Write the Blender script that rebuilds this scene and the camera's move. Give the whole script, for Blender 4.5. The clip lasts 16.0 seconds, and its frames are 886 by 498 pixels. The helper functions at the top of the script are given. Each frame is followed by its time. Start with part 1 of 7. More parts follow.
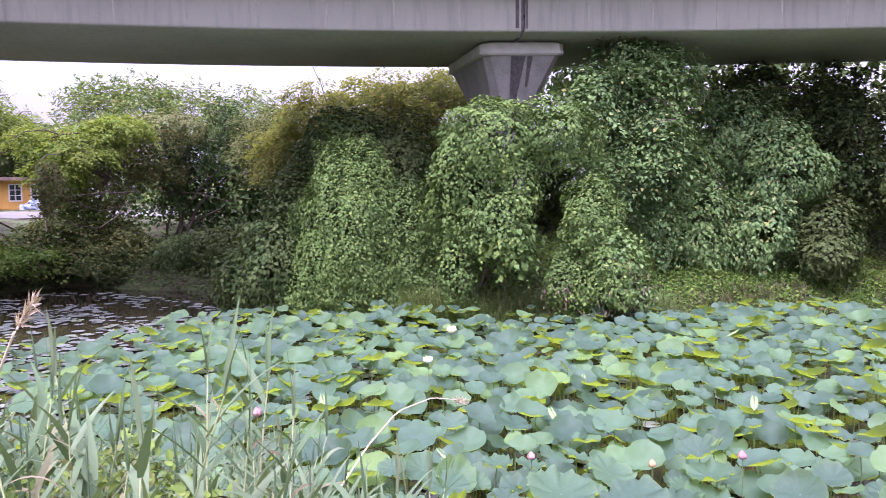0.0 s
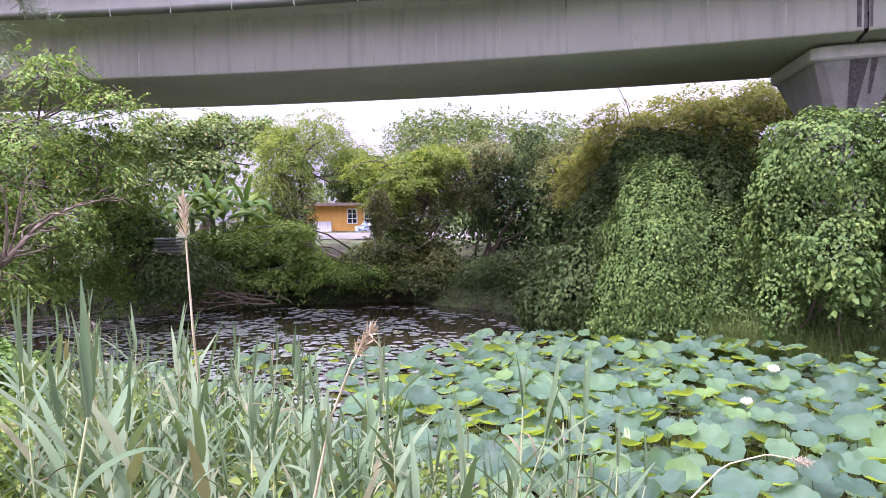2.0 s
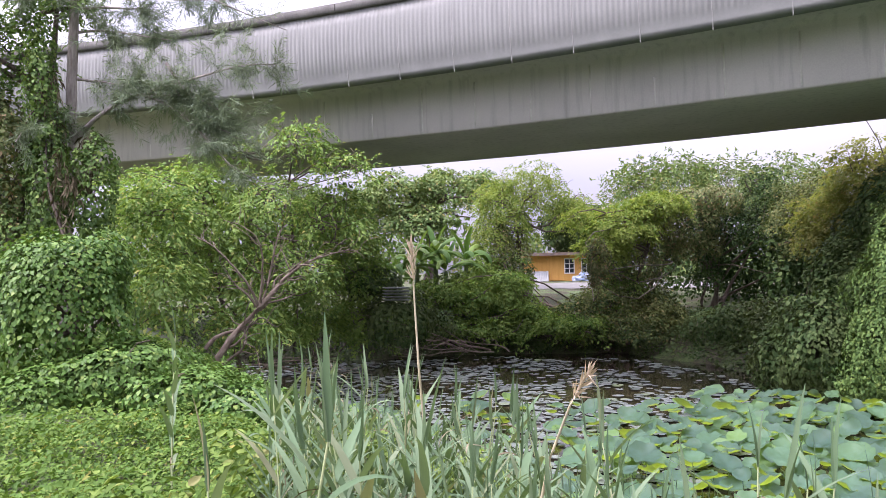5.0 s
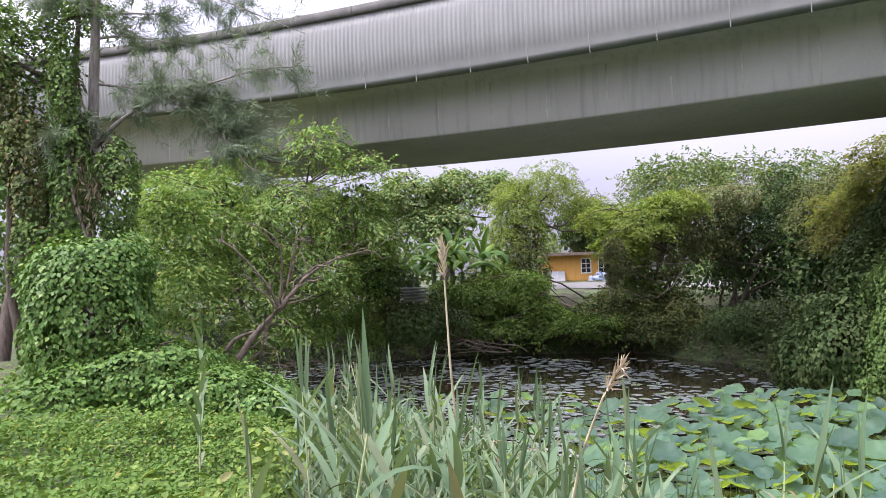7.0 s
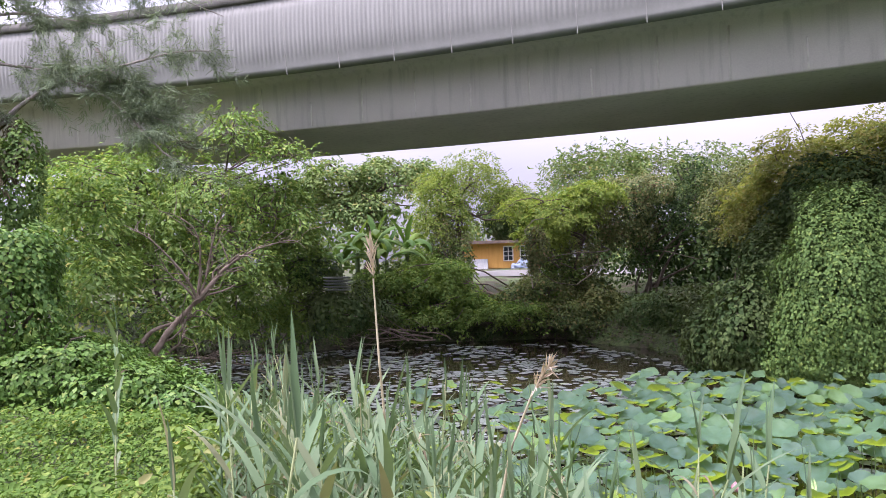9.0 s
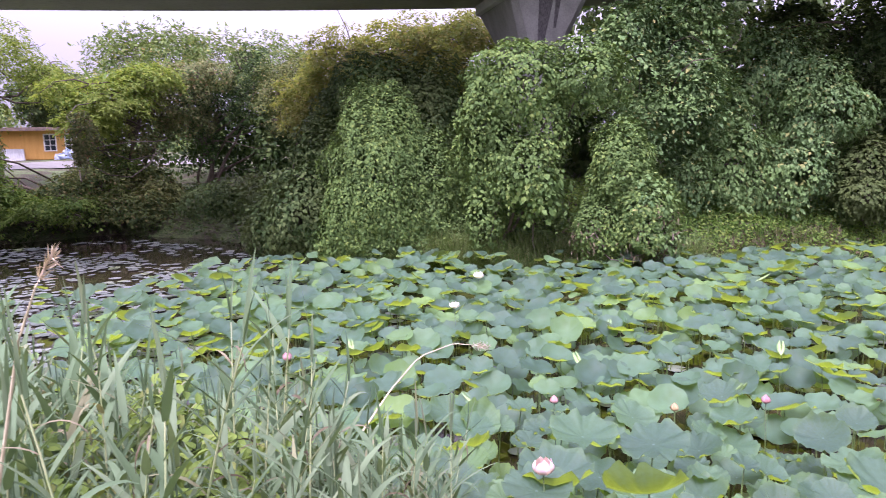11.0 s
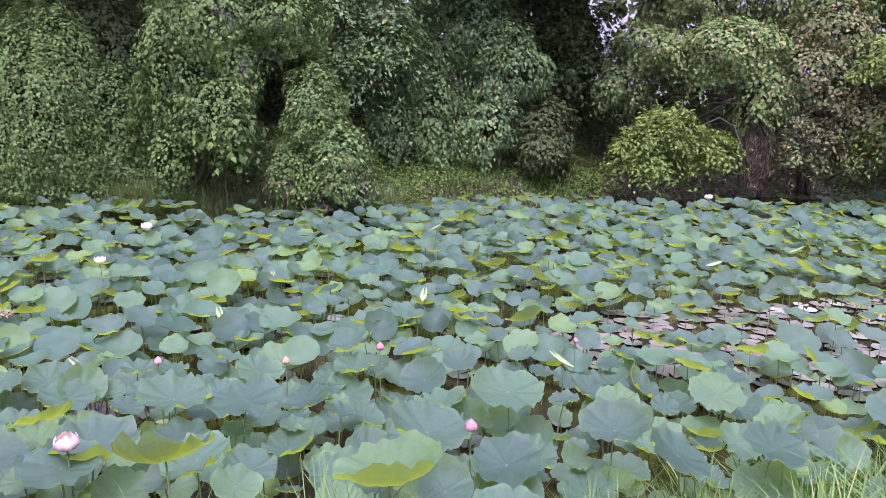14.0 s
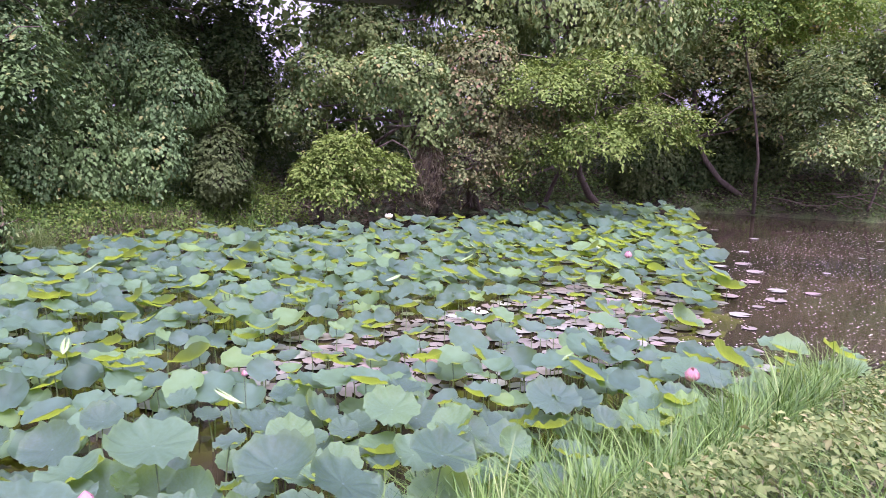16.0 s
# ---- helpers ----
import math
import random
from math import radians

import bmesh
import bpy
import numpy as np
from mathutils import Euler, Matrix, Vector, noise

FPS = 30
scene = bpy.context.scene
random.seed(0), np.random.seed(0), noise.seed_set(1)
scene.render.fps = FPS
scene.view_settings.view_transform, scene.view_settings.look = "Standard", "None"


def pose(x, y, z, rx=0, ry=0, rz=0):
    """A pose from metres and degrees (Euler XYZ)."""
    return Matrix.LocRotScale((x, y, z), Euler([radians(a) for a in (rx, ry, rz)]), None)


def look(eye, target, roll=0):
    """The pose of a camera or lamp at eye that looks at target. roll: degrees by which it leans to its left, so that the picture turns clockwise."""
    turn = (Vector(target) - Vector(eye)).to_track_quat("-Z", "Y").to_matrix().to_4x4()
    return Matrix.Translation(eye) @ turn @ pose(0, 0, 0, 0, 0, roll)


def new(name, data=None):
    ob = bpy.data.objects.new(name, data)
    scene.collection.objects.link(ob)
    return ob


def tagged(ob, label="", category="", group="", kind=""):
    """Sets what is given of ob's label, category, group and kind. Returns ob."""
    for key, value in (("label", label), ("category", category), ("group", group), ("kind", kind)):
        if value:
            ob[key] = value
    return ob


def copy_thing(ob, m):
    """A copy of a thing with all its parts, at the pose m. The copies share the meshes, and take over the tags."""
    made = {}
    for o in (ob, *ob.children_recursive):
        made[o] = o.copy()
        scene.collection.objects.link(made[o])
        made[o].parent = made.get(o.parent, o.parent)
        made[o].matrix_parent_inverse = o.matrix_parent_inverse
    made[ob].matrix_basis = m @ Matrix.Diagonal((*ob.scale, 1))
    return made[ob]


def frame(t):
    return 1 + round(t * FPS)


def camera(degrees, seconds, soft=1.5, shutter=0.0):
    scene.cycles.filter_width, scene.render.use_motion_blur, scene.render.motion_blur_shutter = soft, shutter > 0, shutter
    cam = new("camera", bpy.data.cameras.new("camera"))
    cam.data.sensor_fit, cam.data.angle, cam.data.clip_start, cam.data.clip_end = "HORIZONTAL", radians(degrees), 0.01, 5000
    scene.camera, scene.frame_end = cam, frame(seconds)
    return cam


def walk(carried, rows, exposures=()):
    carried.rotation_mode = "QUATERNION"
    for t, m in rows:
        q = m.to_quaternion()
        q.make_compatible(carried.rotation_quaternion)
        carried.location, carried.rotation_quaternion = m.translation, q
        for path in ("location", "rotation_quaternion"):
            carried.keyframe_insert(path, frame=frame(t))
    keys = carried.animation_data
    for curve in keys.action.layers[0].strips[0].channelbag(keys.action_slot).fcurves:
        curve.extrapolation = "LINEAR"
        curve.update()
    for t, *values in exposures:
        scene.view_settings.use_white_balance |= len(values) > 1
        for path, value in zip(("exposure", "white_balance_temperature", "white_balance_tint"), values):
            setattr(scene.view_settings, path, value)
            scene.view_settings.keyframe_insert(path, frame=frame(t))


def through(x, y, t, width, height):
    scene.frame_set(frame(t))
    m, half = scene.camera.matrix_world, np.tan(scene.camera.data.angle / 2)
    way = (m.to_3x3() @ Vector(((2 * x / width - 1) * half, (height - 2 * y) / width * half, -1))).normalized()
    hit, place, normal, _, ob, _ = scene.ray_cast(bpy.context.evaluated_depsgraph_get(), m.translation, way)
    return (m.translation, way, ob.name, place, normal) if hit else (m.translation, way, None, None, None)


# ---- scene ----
cam = camera(62.6, 16.0, 0.4, 0.1)

PATH = [
    (0, (0.134, 0.064, 3.639), (0.143, 2.058, 3.484), -0.8),
    (0.5, (0.126, 0.186, 3.672), (-0.198, 2.155, 3.542), -0.8),
    (1, (0.076, 0.217, 3.638), (-0.438, 2.147, 3.534), -0.6),
    (1.5, (0.012, 0.277, 3.613), (-0.628, 2.17, 3.529), -0.6),
    (2, (-0.022, 0.301, 3.657), (-0.801, 2.141, 3.576), -0.9),
    (2.5, (-0.028, 0.326, 3.65), (-0.883, 2.132, 3.57), -0.8),
    (3, (-0.004, 0.312, 3.629), (-0.902, 2.098, 3.574), -0.6),
    (3.5, (0.006, 0.235, 3.619), (-0.955, 1.989, 3.59), -0.4),
    (4, (0.005, 0.277, 3.624), (-1.139, 1.918, 3.645), -0.6),
    (6.5, (-0.028, 0.228, 3.634), (-1.344, 1.732, 3.712), -1.3),
    (7, (-0.012, 0.192, 3.621), (-1.324, 1.7, 3.691), -1.5),
    (7.5, (-0.03, 0.264, 3.629), (-1.336, 1.778, 3.696), -1.8),
    (8, (-0.066, 0.304, 3.634), (-1.364, 1.824, 3.7), -1.9),
    (10.5, (0.139, -0.044, 3.697), (-0.297, 1.901, 3.535), -1.6),
    (11, (0.204, 0.046, 3.657), (0.128, 2.021, 3.355), -1.5),
    (11.5, (0.298, 0.079, 3.628), (0.634, 2.022, 3.293), -0.7),
    (12, (0.629, 0.072, 3.597), (1.351, 1.9, 3.227), -0.9),
    (12.5, (0.973, 0.082, 3.584), (1.918, 1.797, 3.178), 0.6),
    (13, (1.162, 0.067, 3.553), (2.0, 1.791, 2.98), 1.0),
    (13.5, (1.341, 0.102, 3.63), (1.939, 1.937, 3.105), 1.7),
    (14, (1.57, 0.116, 3.67), (2.164, 1.974, 3.229), 2.0),
    (14.5, (1.685, 0.142, 3.649), (2.333, 1.99, 3.244), 0.6),
    (15, (1.808, 0.214, 3.591), (2.693, 1.967, 3.209), -0.0),
    (15.5, (1.966, 0.278, 3.537), (3.076, 1.903, 3.182), 0.3),
    (16, (2.251, 0.413, 3.427), (3.547, 1.899, 3.095), 1.2),
]

EXPOSURES = [(0, 1.52, 5790, 48), (1, 1.58, 5840, 46), (2, 1.56, 5880, 44), (3.5, 1.45, 6000, 40), (4.2, 1.36, 6080, 35), (6.5, 1.12, 6050, 25), (8, 1.12, 6070, 26), (10.5, 1.36, 5950, 43), (12, 1.36, 5870, 53), (12.8, 1.28, 5810, 54), (13.5, 1.15, 5650, 53), (14.1, 1.14, 5600, 54), (14.7, 1.27, 5680, 56), (15.2, 1.36, 5730, 56), (16, 1.36, 5730, 57)]
walk(cam, [(t, look(eye, target, roll)) for t, eye, target, roll in PATH], EXPOSURES)

# ---- overcast daylight ----
SUN_FROM = Vector((-0.22, -0.46, 0.86)).normalized()
world = bpy.data.worlds.new("overcast_sky")
scene.world = world
world.use_nodes = True
wt = world.node_tree
wt.nodes.clear()
w_out = wt.nodes.new("ShaderNodeOutputWorld")
w_bg = wt.nodes.new("ShaderNodeBackground")
w_sky = wt.nodes.new("ShaderNodeTexSky")
w_sky.sky_type = "NISHITA"
w_sky.sun_disc = False
w_sky.sun_elevation = math.asin(SUN_FROM.z)
w_sky.sun_rotation = radians(209)
w_sky.dust_density = 4.0
w_map = wt.nodes.new("ShaderNodeTexCoord")
w_scale = wt.nodes.new("ShaderNodeMapping")
w_scale.inputs["Scale"].default_value = (1.0, 1.0, 3.0)
w_noise = wt.nodes.new("ShaderNodeTexNoise")
w_noise.inputs["Scale"].default_value = 2.2
w_noise.inputs["Detail"].default_value = 5.0
w_ramp = wt.nodes.new("ShaderNodeValToRGB")
w_ramp.color_ramp.elements[0].position = 0.3
w_ramp.color_ramp.elements[0].color = (7.6, 7.8, 8.9, 1)
w_ramp.color_ramp.elements[1].position = 0.7
w_ramp.color_ramp.elements[1].color = (9.4, 9.3, 9.8, 1)
w_mix = wt.nodes.new("ShaderNodeMixRGB")
w_mix.inputs["Fac"].default_value = 0.88
wt.links.new(w_map.outputs["Generated"], w_scale.inputs["Vector"])
wt.links.new(w_scale.outputs["Vector"], w_noise.inputs["Vector"])
wt.links.new(w_noise.outputs["Fac"], w_ramp.inputs["Fac"])
wt.links.new(w_sky.outputs["Color"], w_mix.inputs["Color1"])
wt.links.new(w_ramp.outputs["Color"], w_mix.inputs["Color2"])
# an overcast sky is about three times as bright overhead as at the horizon
w_sep = wt.nodes.new("ShaderNodeSeparateXYZ")
w_up = wt.nodes.new("ShaderNodeMath")
w_up.operation = "MULTIPLY_ADD"
w_up.use_clamp = False
w_up.inputs[1].default_value = 1.06
w_up.inputs[2].default_value = 0.17
w_pos = wt.nodes.new("ShaderNodeMath")
w_pos.operation = "MAXIMUM"
w_pos.inputs[1].default_value = 0.0
w_grad = wt.nodes.new("ShaderNodeMixRGB")
w_grad.blend_type = "MULTIPLY"
w_grad.inputs["Fac"].default_value = 1.0
wt.links.new(w_map.outputs["Generated"], w_sep.inputs["Vector"])
wt.links.new(w_sep.outputs["Z"], w_pos.inputs[0])
w_root = wt.nodes.new("ShaderNodeMath")
w_root.operation = "POWER"
w_root.inputs[1].default_value = 0.75
wt.links.new(w_pos.outputs[0], w_root.inputs[0])
wt.links.new(w_root.outputs[0], w_up.inputs[0])
wt.links.new(w_mix.outputs["Color"], w_grad.inputs["Color1"])
# thin cloud is brightest round the place of the sun
w_dot = wt.nodes.new("ShaderNodeVectorMath")
w_dot.operation = "DOT_PRODUCT"
w_dot.inputs[1].default_value = SUN_FROM
w_near = wt.nodes.new("ShaderNodeMath")
w_near.operation = "MAXIMUM"
w_near.inputs[1].default_value = 0.0
w_pow = wt.nodes.new("ShaderNodeMath")
w_pow.operation = "POWER"
w_pow.inputs[1].default_value = 2.0
w_glow = wt.nodes.new("ShaderNodeMath")
w_glow.operation = "MULTIPLY_ADD"
w_glow.inputs[1].default_value = 0.9
wt.links.new(w_map.outputs["Generated"], w_dot.inputs[0])
wt.links.new(w_dot.outputs["Value"], w_near.inputs[0])
wt.links.new(w_near.outputs[0], w_pow.inputs[0])
wt.links.new(w_pow.outputs[0], w_glow.inputs[0])
wt.links.new(w_up.outputs[0], w_glow.inputs[2])
wt.links.new(w_glow.outputs[0], w_grad.inputs["Color2"])
wt.links.new(w_grad.outputs["Color"], w_bg.inputs["Color"])
w_bg.inputs["Strength"].default_value = 0.124
wt.links.new(w_bg.outputs["Background"], w_out.inputs["Surface"])

sun_data = bpy.data.lights.new("sun", "SUN")
sun_data.energy = 2.6
sun_data.angle = radians(28)
sun_data.color = (1.0, 0.96, 0.9)
sun = new("sun", sun_data)
sun.matrix_world = look(SUN_FROM * 50, (0, 0, 0))


# ---- materials ----
def node_material(name):
    m = bpy.data.materials.new(name)
    m.use_nodes = True
    nt = m.node_tree
    return m, nt, nt.nodes["Principled BSDF"]


def ramp_node(nt, source, stops):
    r = nt.nodes.new("ShaderNodeValToRGB")
    r.color_ramp.elements[0].position, r.color_ramp.elements[0].color = stops[0][0], (*stops[0][1], 1)
    r.color_ramp.elements[1].position, r.color_ramp.elements[1].color = stops[-1][0], (*stops[-1][1], 1)
    for p, c in stops[1:-1]:
        r.color_ramp.elements.new(p).color = (*c, 1)
    nt.links.new(source, r.inputs["Fac"])
    return r.outputs["Color"]


def noise_node(nt, scale, detail=4.0, coord="Object", stretch=None):
    tc = nt.nodes.new("ShaderNodeTexCoord")
    n = nt.nodes.new("ShaderNodeTexNoise")
    n.inputs["Scale"].default_value = scale
    n.inputs["Detail"].default_value = detail
    if stretch:
        mp = nt.nodes.new("ShaderNodeMapping")
        mp.inputs["Scale"].default_value = stretch
        nt.links.new(tc.outputs[coord], mp.inputs["Vector"])
        nt.links.new(mp.outputs["Vector"], n.inputs["Vector"])
    else:
        nt.links.new(tc.outputs[coord], n.inputs["Vector"])
    return n.outputs["Fac"]


def mix_node(nt, fac, a, b, mode="MIX"):
    x = nt.nodes.new("ShaderNodeMixRGB")
    x.blend_type = mode
    for value, slot in ((fac, "Fac"), (a, "Color1"), (b, "Color2")):
        if isinstance(value, (int, float)):
            x.inputs[slot].default_value = value
        elif isinstance(value, tuple):
            x.inputs[slot].default_value = (*value, 1)
        else:
            nt.links.new(value, x.inputs[slot])
    return x.outputs["Color"]


def bump_node(nt, bsdf, height, strength=0.3, distance=0.02):
    b = nt.nodes.new("ShaderNodeBump")
    b.inputs["Strength"].default_value = strength
    b.inputs["Distance"].default_value = distance
    nt.links.new(height, b.inputs["Height"])
    nt.links.new(b.outputs["Normal"], bsdf.inputs["Normal"])


def soften(c, amount=0.085, deep=1.0):
    """A leaf colour with part of its saturation taken off, and a little warmer."""
    g = 0.25 * c[0] + 0.65 * c[1] + 0.1 * c[2]
    r, gg, b = (v + (g - v) * amount for v in c)
    return (r * deep, gg * deep, b * deep)


def leaf_material(name, stops, patch, translucent=0.24, rough=0.55, patch_amount=0.5, through=None, gloss=0.08, deep=0.70):
    """Leaf blades: colour from leaf to leaf, and in patches a few metres wide."""
    m, nt, p = node_material(name)
    geo = nt.nodes.new("ShaderNodeNewGeometry")
    info = nt.nodes.new("ShaderNodeObjectInfo")
    add = nt.nodes.new("ShaderNodeMath")
    add.operation = "ADD"
    nt.links.new(geo.outputs["Random Per Island"], add.inputs[0])
    nt.links.new(info.outputs["Random"], add.inputs[1])
    wrap = nt.nodes.new("ShaderNodeMath")
    wrap.operation = "FRACT"
    nt.links.new(add.outputs[0], wrap.inputs[0])
    base = ramp_node(nt, wrap.outputs[0], [(q, soften(c, deep=deep)) for q, c in stops])
    patch = soften(patch, deep=deep)
    big = noise_node(nt, 0.55, 2.0)
    fac = ramp_node(nt, big, [(0.42, (0, 0, 0)), (0.62, (patch_amount,) * 3)])
    col = mix_node(nt, fac, base, patch)
    nt.links.new(col, p.inputs["Base Color"])
    p.inputs["Roughness"].default_value = rough
    p.inputs["Specular IOR Level"].default_value = gloss
    tr = nt.nodes.new("ShaderNodeBsdfTranslucent")
    warm = mix_node(nt, 0.0, through, through) if through else mix_node(nt, 1.0, col, (1.15, 1.15, 0.55), "MULTIPLY")
    nt.links.new(warm, tr.inputs["Color"])
    mx = nt.nodes.new("ShaderNodeMixShader")
    mx.inputs["Fac"].default_value = translucent
    nt.links.new(p.outputs["BSDF"], mx.inputs[1])
    nt.links.new(tr.outputs["BSDF"], mx.inputs[2])
    nt.links.new(mx.outputs["Shader"], nt.nodes["Material Output"].inputs["Surface"])
    return m


def rough_material(name, stops, scale=3.0, rough=0.85, bump=0.3, detail=6.0, stretch=None, distance=0.02, fine=None):
    m, nt, p = node_material(name)
    n = noise_node(nt, scale, detail, stretch=stretch)
    col = ramp_node(nt, n, stops)
    if fine:
        f = noise_node(nt, fine, 4.0)
        col = mix_node(nt, 0.35, col, ramp_node(nt, f, [(0.3, stops[0][1]), (0.7, stops[-1][1])]))
    nt.links.new(col, p.inputs["Base Color"])
    p.inputs["Roughness"].default_value = rough
    bump_node(nt, p, n, bump, distance)
    return m


LEAF_VINE = leaf_material("vine_leaf", [(0.0, (0.068, 0.138, 0.035)), (0.45, (0.116, 0.205, 0.049)), (0.85, (0.160, 0.262, 0.056)), (1.0, (0.220, 0.305, 0.065))], (0.083, 0.155, 0.043), patch_amount=0.5, deep=0.84)
LEAF_BLUE = leaf_material("broad_vine_leaf", [(0.0, (0.082, 0.168, 0.055)), (0.55, (0.138, 0.255, 0.092)), (0.92, (0.212, 0.337, 0.119)), (1.0, (0.438, 0.404, 0.130))], (0.161, 0.283, 0.066), deep=0.79)
# dark green leaf, deepened further to stand in for shade under the viaduct
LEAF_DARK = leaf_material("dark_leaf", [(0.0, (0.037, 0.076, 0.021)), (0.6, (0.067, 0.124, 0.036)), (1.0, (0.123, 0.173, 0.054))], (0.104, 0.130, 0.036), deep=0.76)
# leaf colour darkened to stand in for shade inside hollow growth
LEAF_SHADE = leaf_material("shaded_leaf", [(0.0, (0.025, 0.06, 0.018)), (0.6, (0.055, 0.11, 0.028)), (1.0, (0.11, 0.17, 0.04))], (0.05, 0.09, 0.025), 0.18)
LEAF_OCHRE = leaf_material("ochre_leaf", [(0.0, (0.085, 0.16, 0.03)), (0.5, (0.17, 0.25, 0.05)), (0.85, (0.33, 0.30, 0.065)), (1.0, (0.44, 0.29, 0.085))], (0.31, 0.28, 0.06), 0.38, through=(0.30, 0.34, 0.05), deep=0.44)
LEAF_BRIGHT = leaf_material("bright_leaf", [(0.0, (0.079, 0.169, 0.028)), (0.6, (0.163, 0.301, 0.049)), (1.0, (0.304, 0.404, 0.084))], (0.231, 0.348, 0.056), 0.4)
LEAF_BUSH = leaf_material("bush_leaf", [(0.0, (0.076, 0.145, 0.021)), (0.5, (0.144, 0.242, 0.037)), (0.9, (0.227, 0.326, 0.053)), (1.0, (0.272, 0.264, 0.095))], (0.182, 0.273, 0.042), deep=0.76)
LEAF_MIXED = leaf_material("mixed_leaf", [(0.0, (0.052, 0.094, 0.030)), (0.45, (0.125, 0.182, 0.055)), (0.75, (0.209, 0.259, 0.085)), (0.9, (0.282, 0.242, 0.099)), (1.0, (0.314, 0.198, 0.119))], (0.219, 0.209, 0.085), deep=0.80)
LEAF_THICKET = leaf_material("thicket_leaf", [(0.0, (0.044, 0.091, 0.026)), (0.5, (0.111, 0.178, 0.047)), (0.85, (0.211, 0.258, 0.067)), (1.0, (0.310, 0.237, 0.100))], (0.221, 0.237, 0.067), deep=0.62)
LEAF_LEUC = leaf_material("leucaena_leaf", [(0.0, (0.084, 0.165, 0.040)), (0.5, (0.179, 0.310, 0.066)), (0.88, (0.273, 0.400, 0.077)), (1.0, (0.420, 0.390, 0.110))], (0.168, 0.260, 0.066), 0.32, deep=0.98)
LEAF_LIME = leaf_material("lime_leaf", [(0.0, (0.136, 0.240, 0.034)), (0.5, (0.238, 0.355, 0.058)), (1.0, (0.357, 0.414, 0.092))], (0.289, 0.381, 0.058), 0.45)
LEAF_PALE = leaf_material("pale_leaf", [(0.0, (0.093, 0.172, 0.050)), (0.6, (0.175, 0.282, 0.083)), (0.9, (0.256, 0.343, 0.108)), (1.0, (0.384, 0.318, 0.108))], (0.233, 0.306, 0.075), deep=0.80)
LEAF_NEEDLE = leaf_material("needle_leaf", [(0.0, (0.11, 0.155, 0.09)), (1.0, (0.24, 0.31, 0.18))], (0.20, 0.255, 0.14), 0.15, 0.6, deep=1.0)
LEAF_REED = leaf_material("reed_leaf", [(0.0, (0.099, 0.171, 0.077)), (0.5, (0.135, 0.219, 0.109)), (0.9, (0.184, 0.260, 0.141)), (1.0, (0.258, 0.246, 0.128))], (0.159, 0.232, 0.122), 0.25, 0.5, 0.3, deep=0.82)
LEAF_GRASS = leaf_material("grass_blade", [(0.0, (0.040, 0.120, 0.014)), (0.5, (0.121, 0.270, 0.034)), (0.85, (0.202, 0.370, 0.058)), (1.0, (0.324, 0.420, 0.122))], (0.162, 0.310, 0.041), 0.25, 0.45, gloss=0.3, deep=0.66)
LEAF_WEED = leaf_material("weed_leaf", [(0.0, (0.08, 0.14, 0.035)), (0.5, (0.18, 0.26, 0.065)), (0.9, (0.28, 0.34, 0.11)), (1.0, (0.38, 0.34, 0.15))], (0.16, 0.23, 0.06), 0.26, deep=0.74)
LEAF_BANKGRASS = leaf_material("bank_grass_blade", [(0.0, (0.07, 0.14, 0.03)), (0.6, (0.14, 0.24, 0.06)), (0.85, (0.21, 0.28, 0.10)), (1.0, (0.32, 0.28, 0.15))], (0.17, 0.23, 0.07), 0.3, deep=0.85)
LEAF_DEAD = leaf_material("dead_leaf", [(0.0, (0.088, 0.071, 0.040)), (0.6, (0.185, 0.157, 0.090)), (1.0, (0.317, 0.294, 0.180))], (0.150, 0.119, 0.071), 0.1, 0.8)
LEAF_COVER = leaf_material("ground_cover_leaf", [(0.0, (0.065, 0.149, 0.022)), (0.6, (0.145, 0.270, 0.037)), (0.95, (0.225, 0.338, 0.056)), (1.0, (0.360, 0.324, 0.064))], (0.115, 0.230, 0.030), 0.26)
LEAF_HEDGE = leaf_material("hedge_leaf", [(0.0, (0.042, 0.114, 0.016)), (0.5, (0.100, 0.220, 0.030)), (0.9, (0.185, 0.317, 0.053)), (1.0, (0.270, 0.352, 0.062))], (0.100, 0.207, 0.025), 0.2, 0.42, gloss=0.16, deep=0.78)
LEAF_BANANA = leaf_material("banana_leaf", [(0.0, (0.075, 0.18, 0.04)), (0.6, (0.15, 0.28, 0.06)), (1.0, (0.25, 0.38, 0.08))], (0.15, 0.27, 0.06), 0.3, 0.4)
BARK = rough_material("bark", [(0.25, (0.04, 0.03, 0.022)), (0.55, (0.09, 0.07, 0.052)), (0.8, (0.16, 0.13, 0.10))], 6.0, 0.9, 0.7, stretch=(4, 4, 0.8))
BARK_GREY = rough_material("grey_bark", [(0.25, (0.14, 0.12, 0.10)), (0.6, (0.28, 0.25, 0.22)), (0.85, (0.38, 0.35, 0.31))], 5.0, 0.9, 0.6, stretch=(4, 4, 0.8))
TWIG = rough_material("dead_twig", [(0.3, (0.111, 0.081, 0.058)), (0.7, (0.221, 0.180, 0.136))], 8.0, 0.9, 0.4)

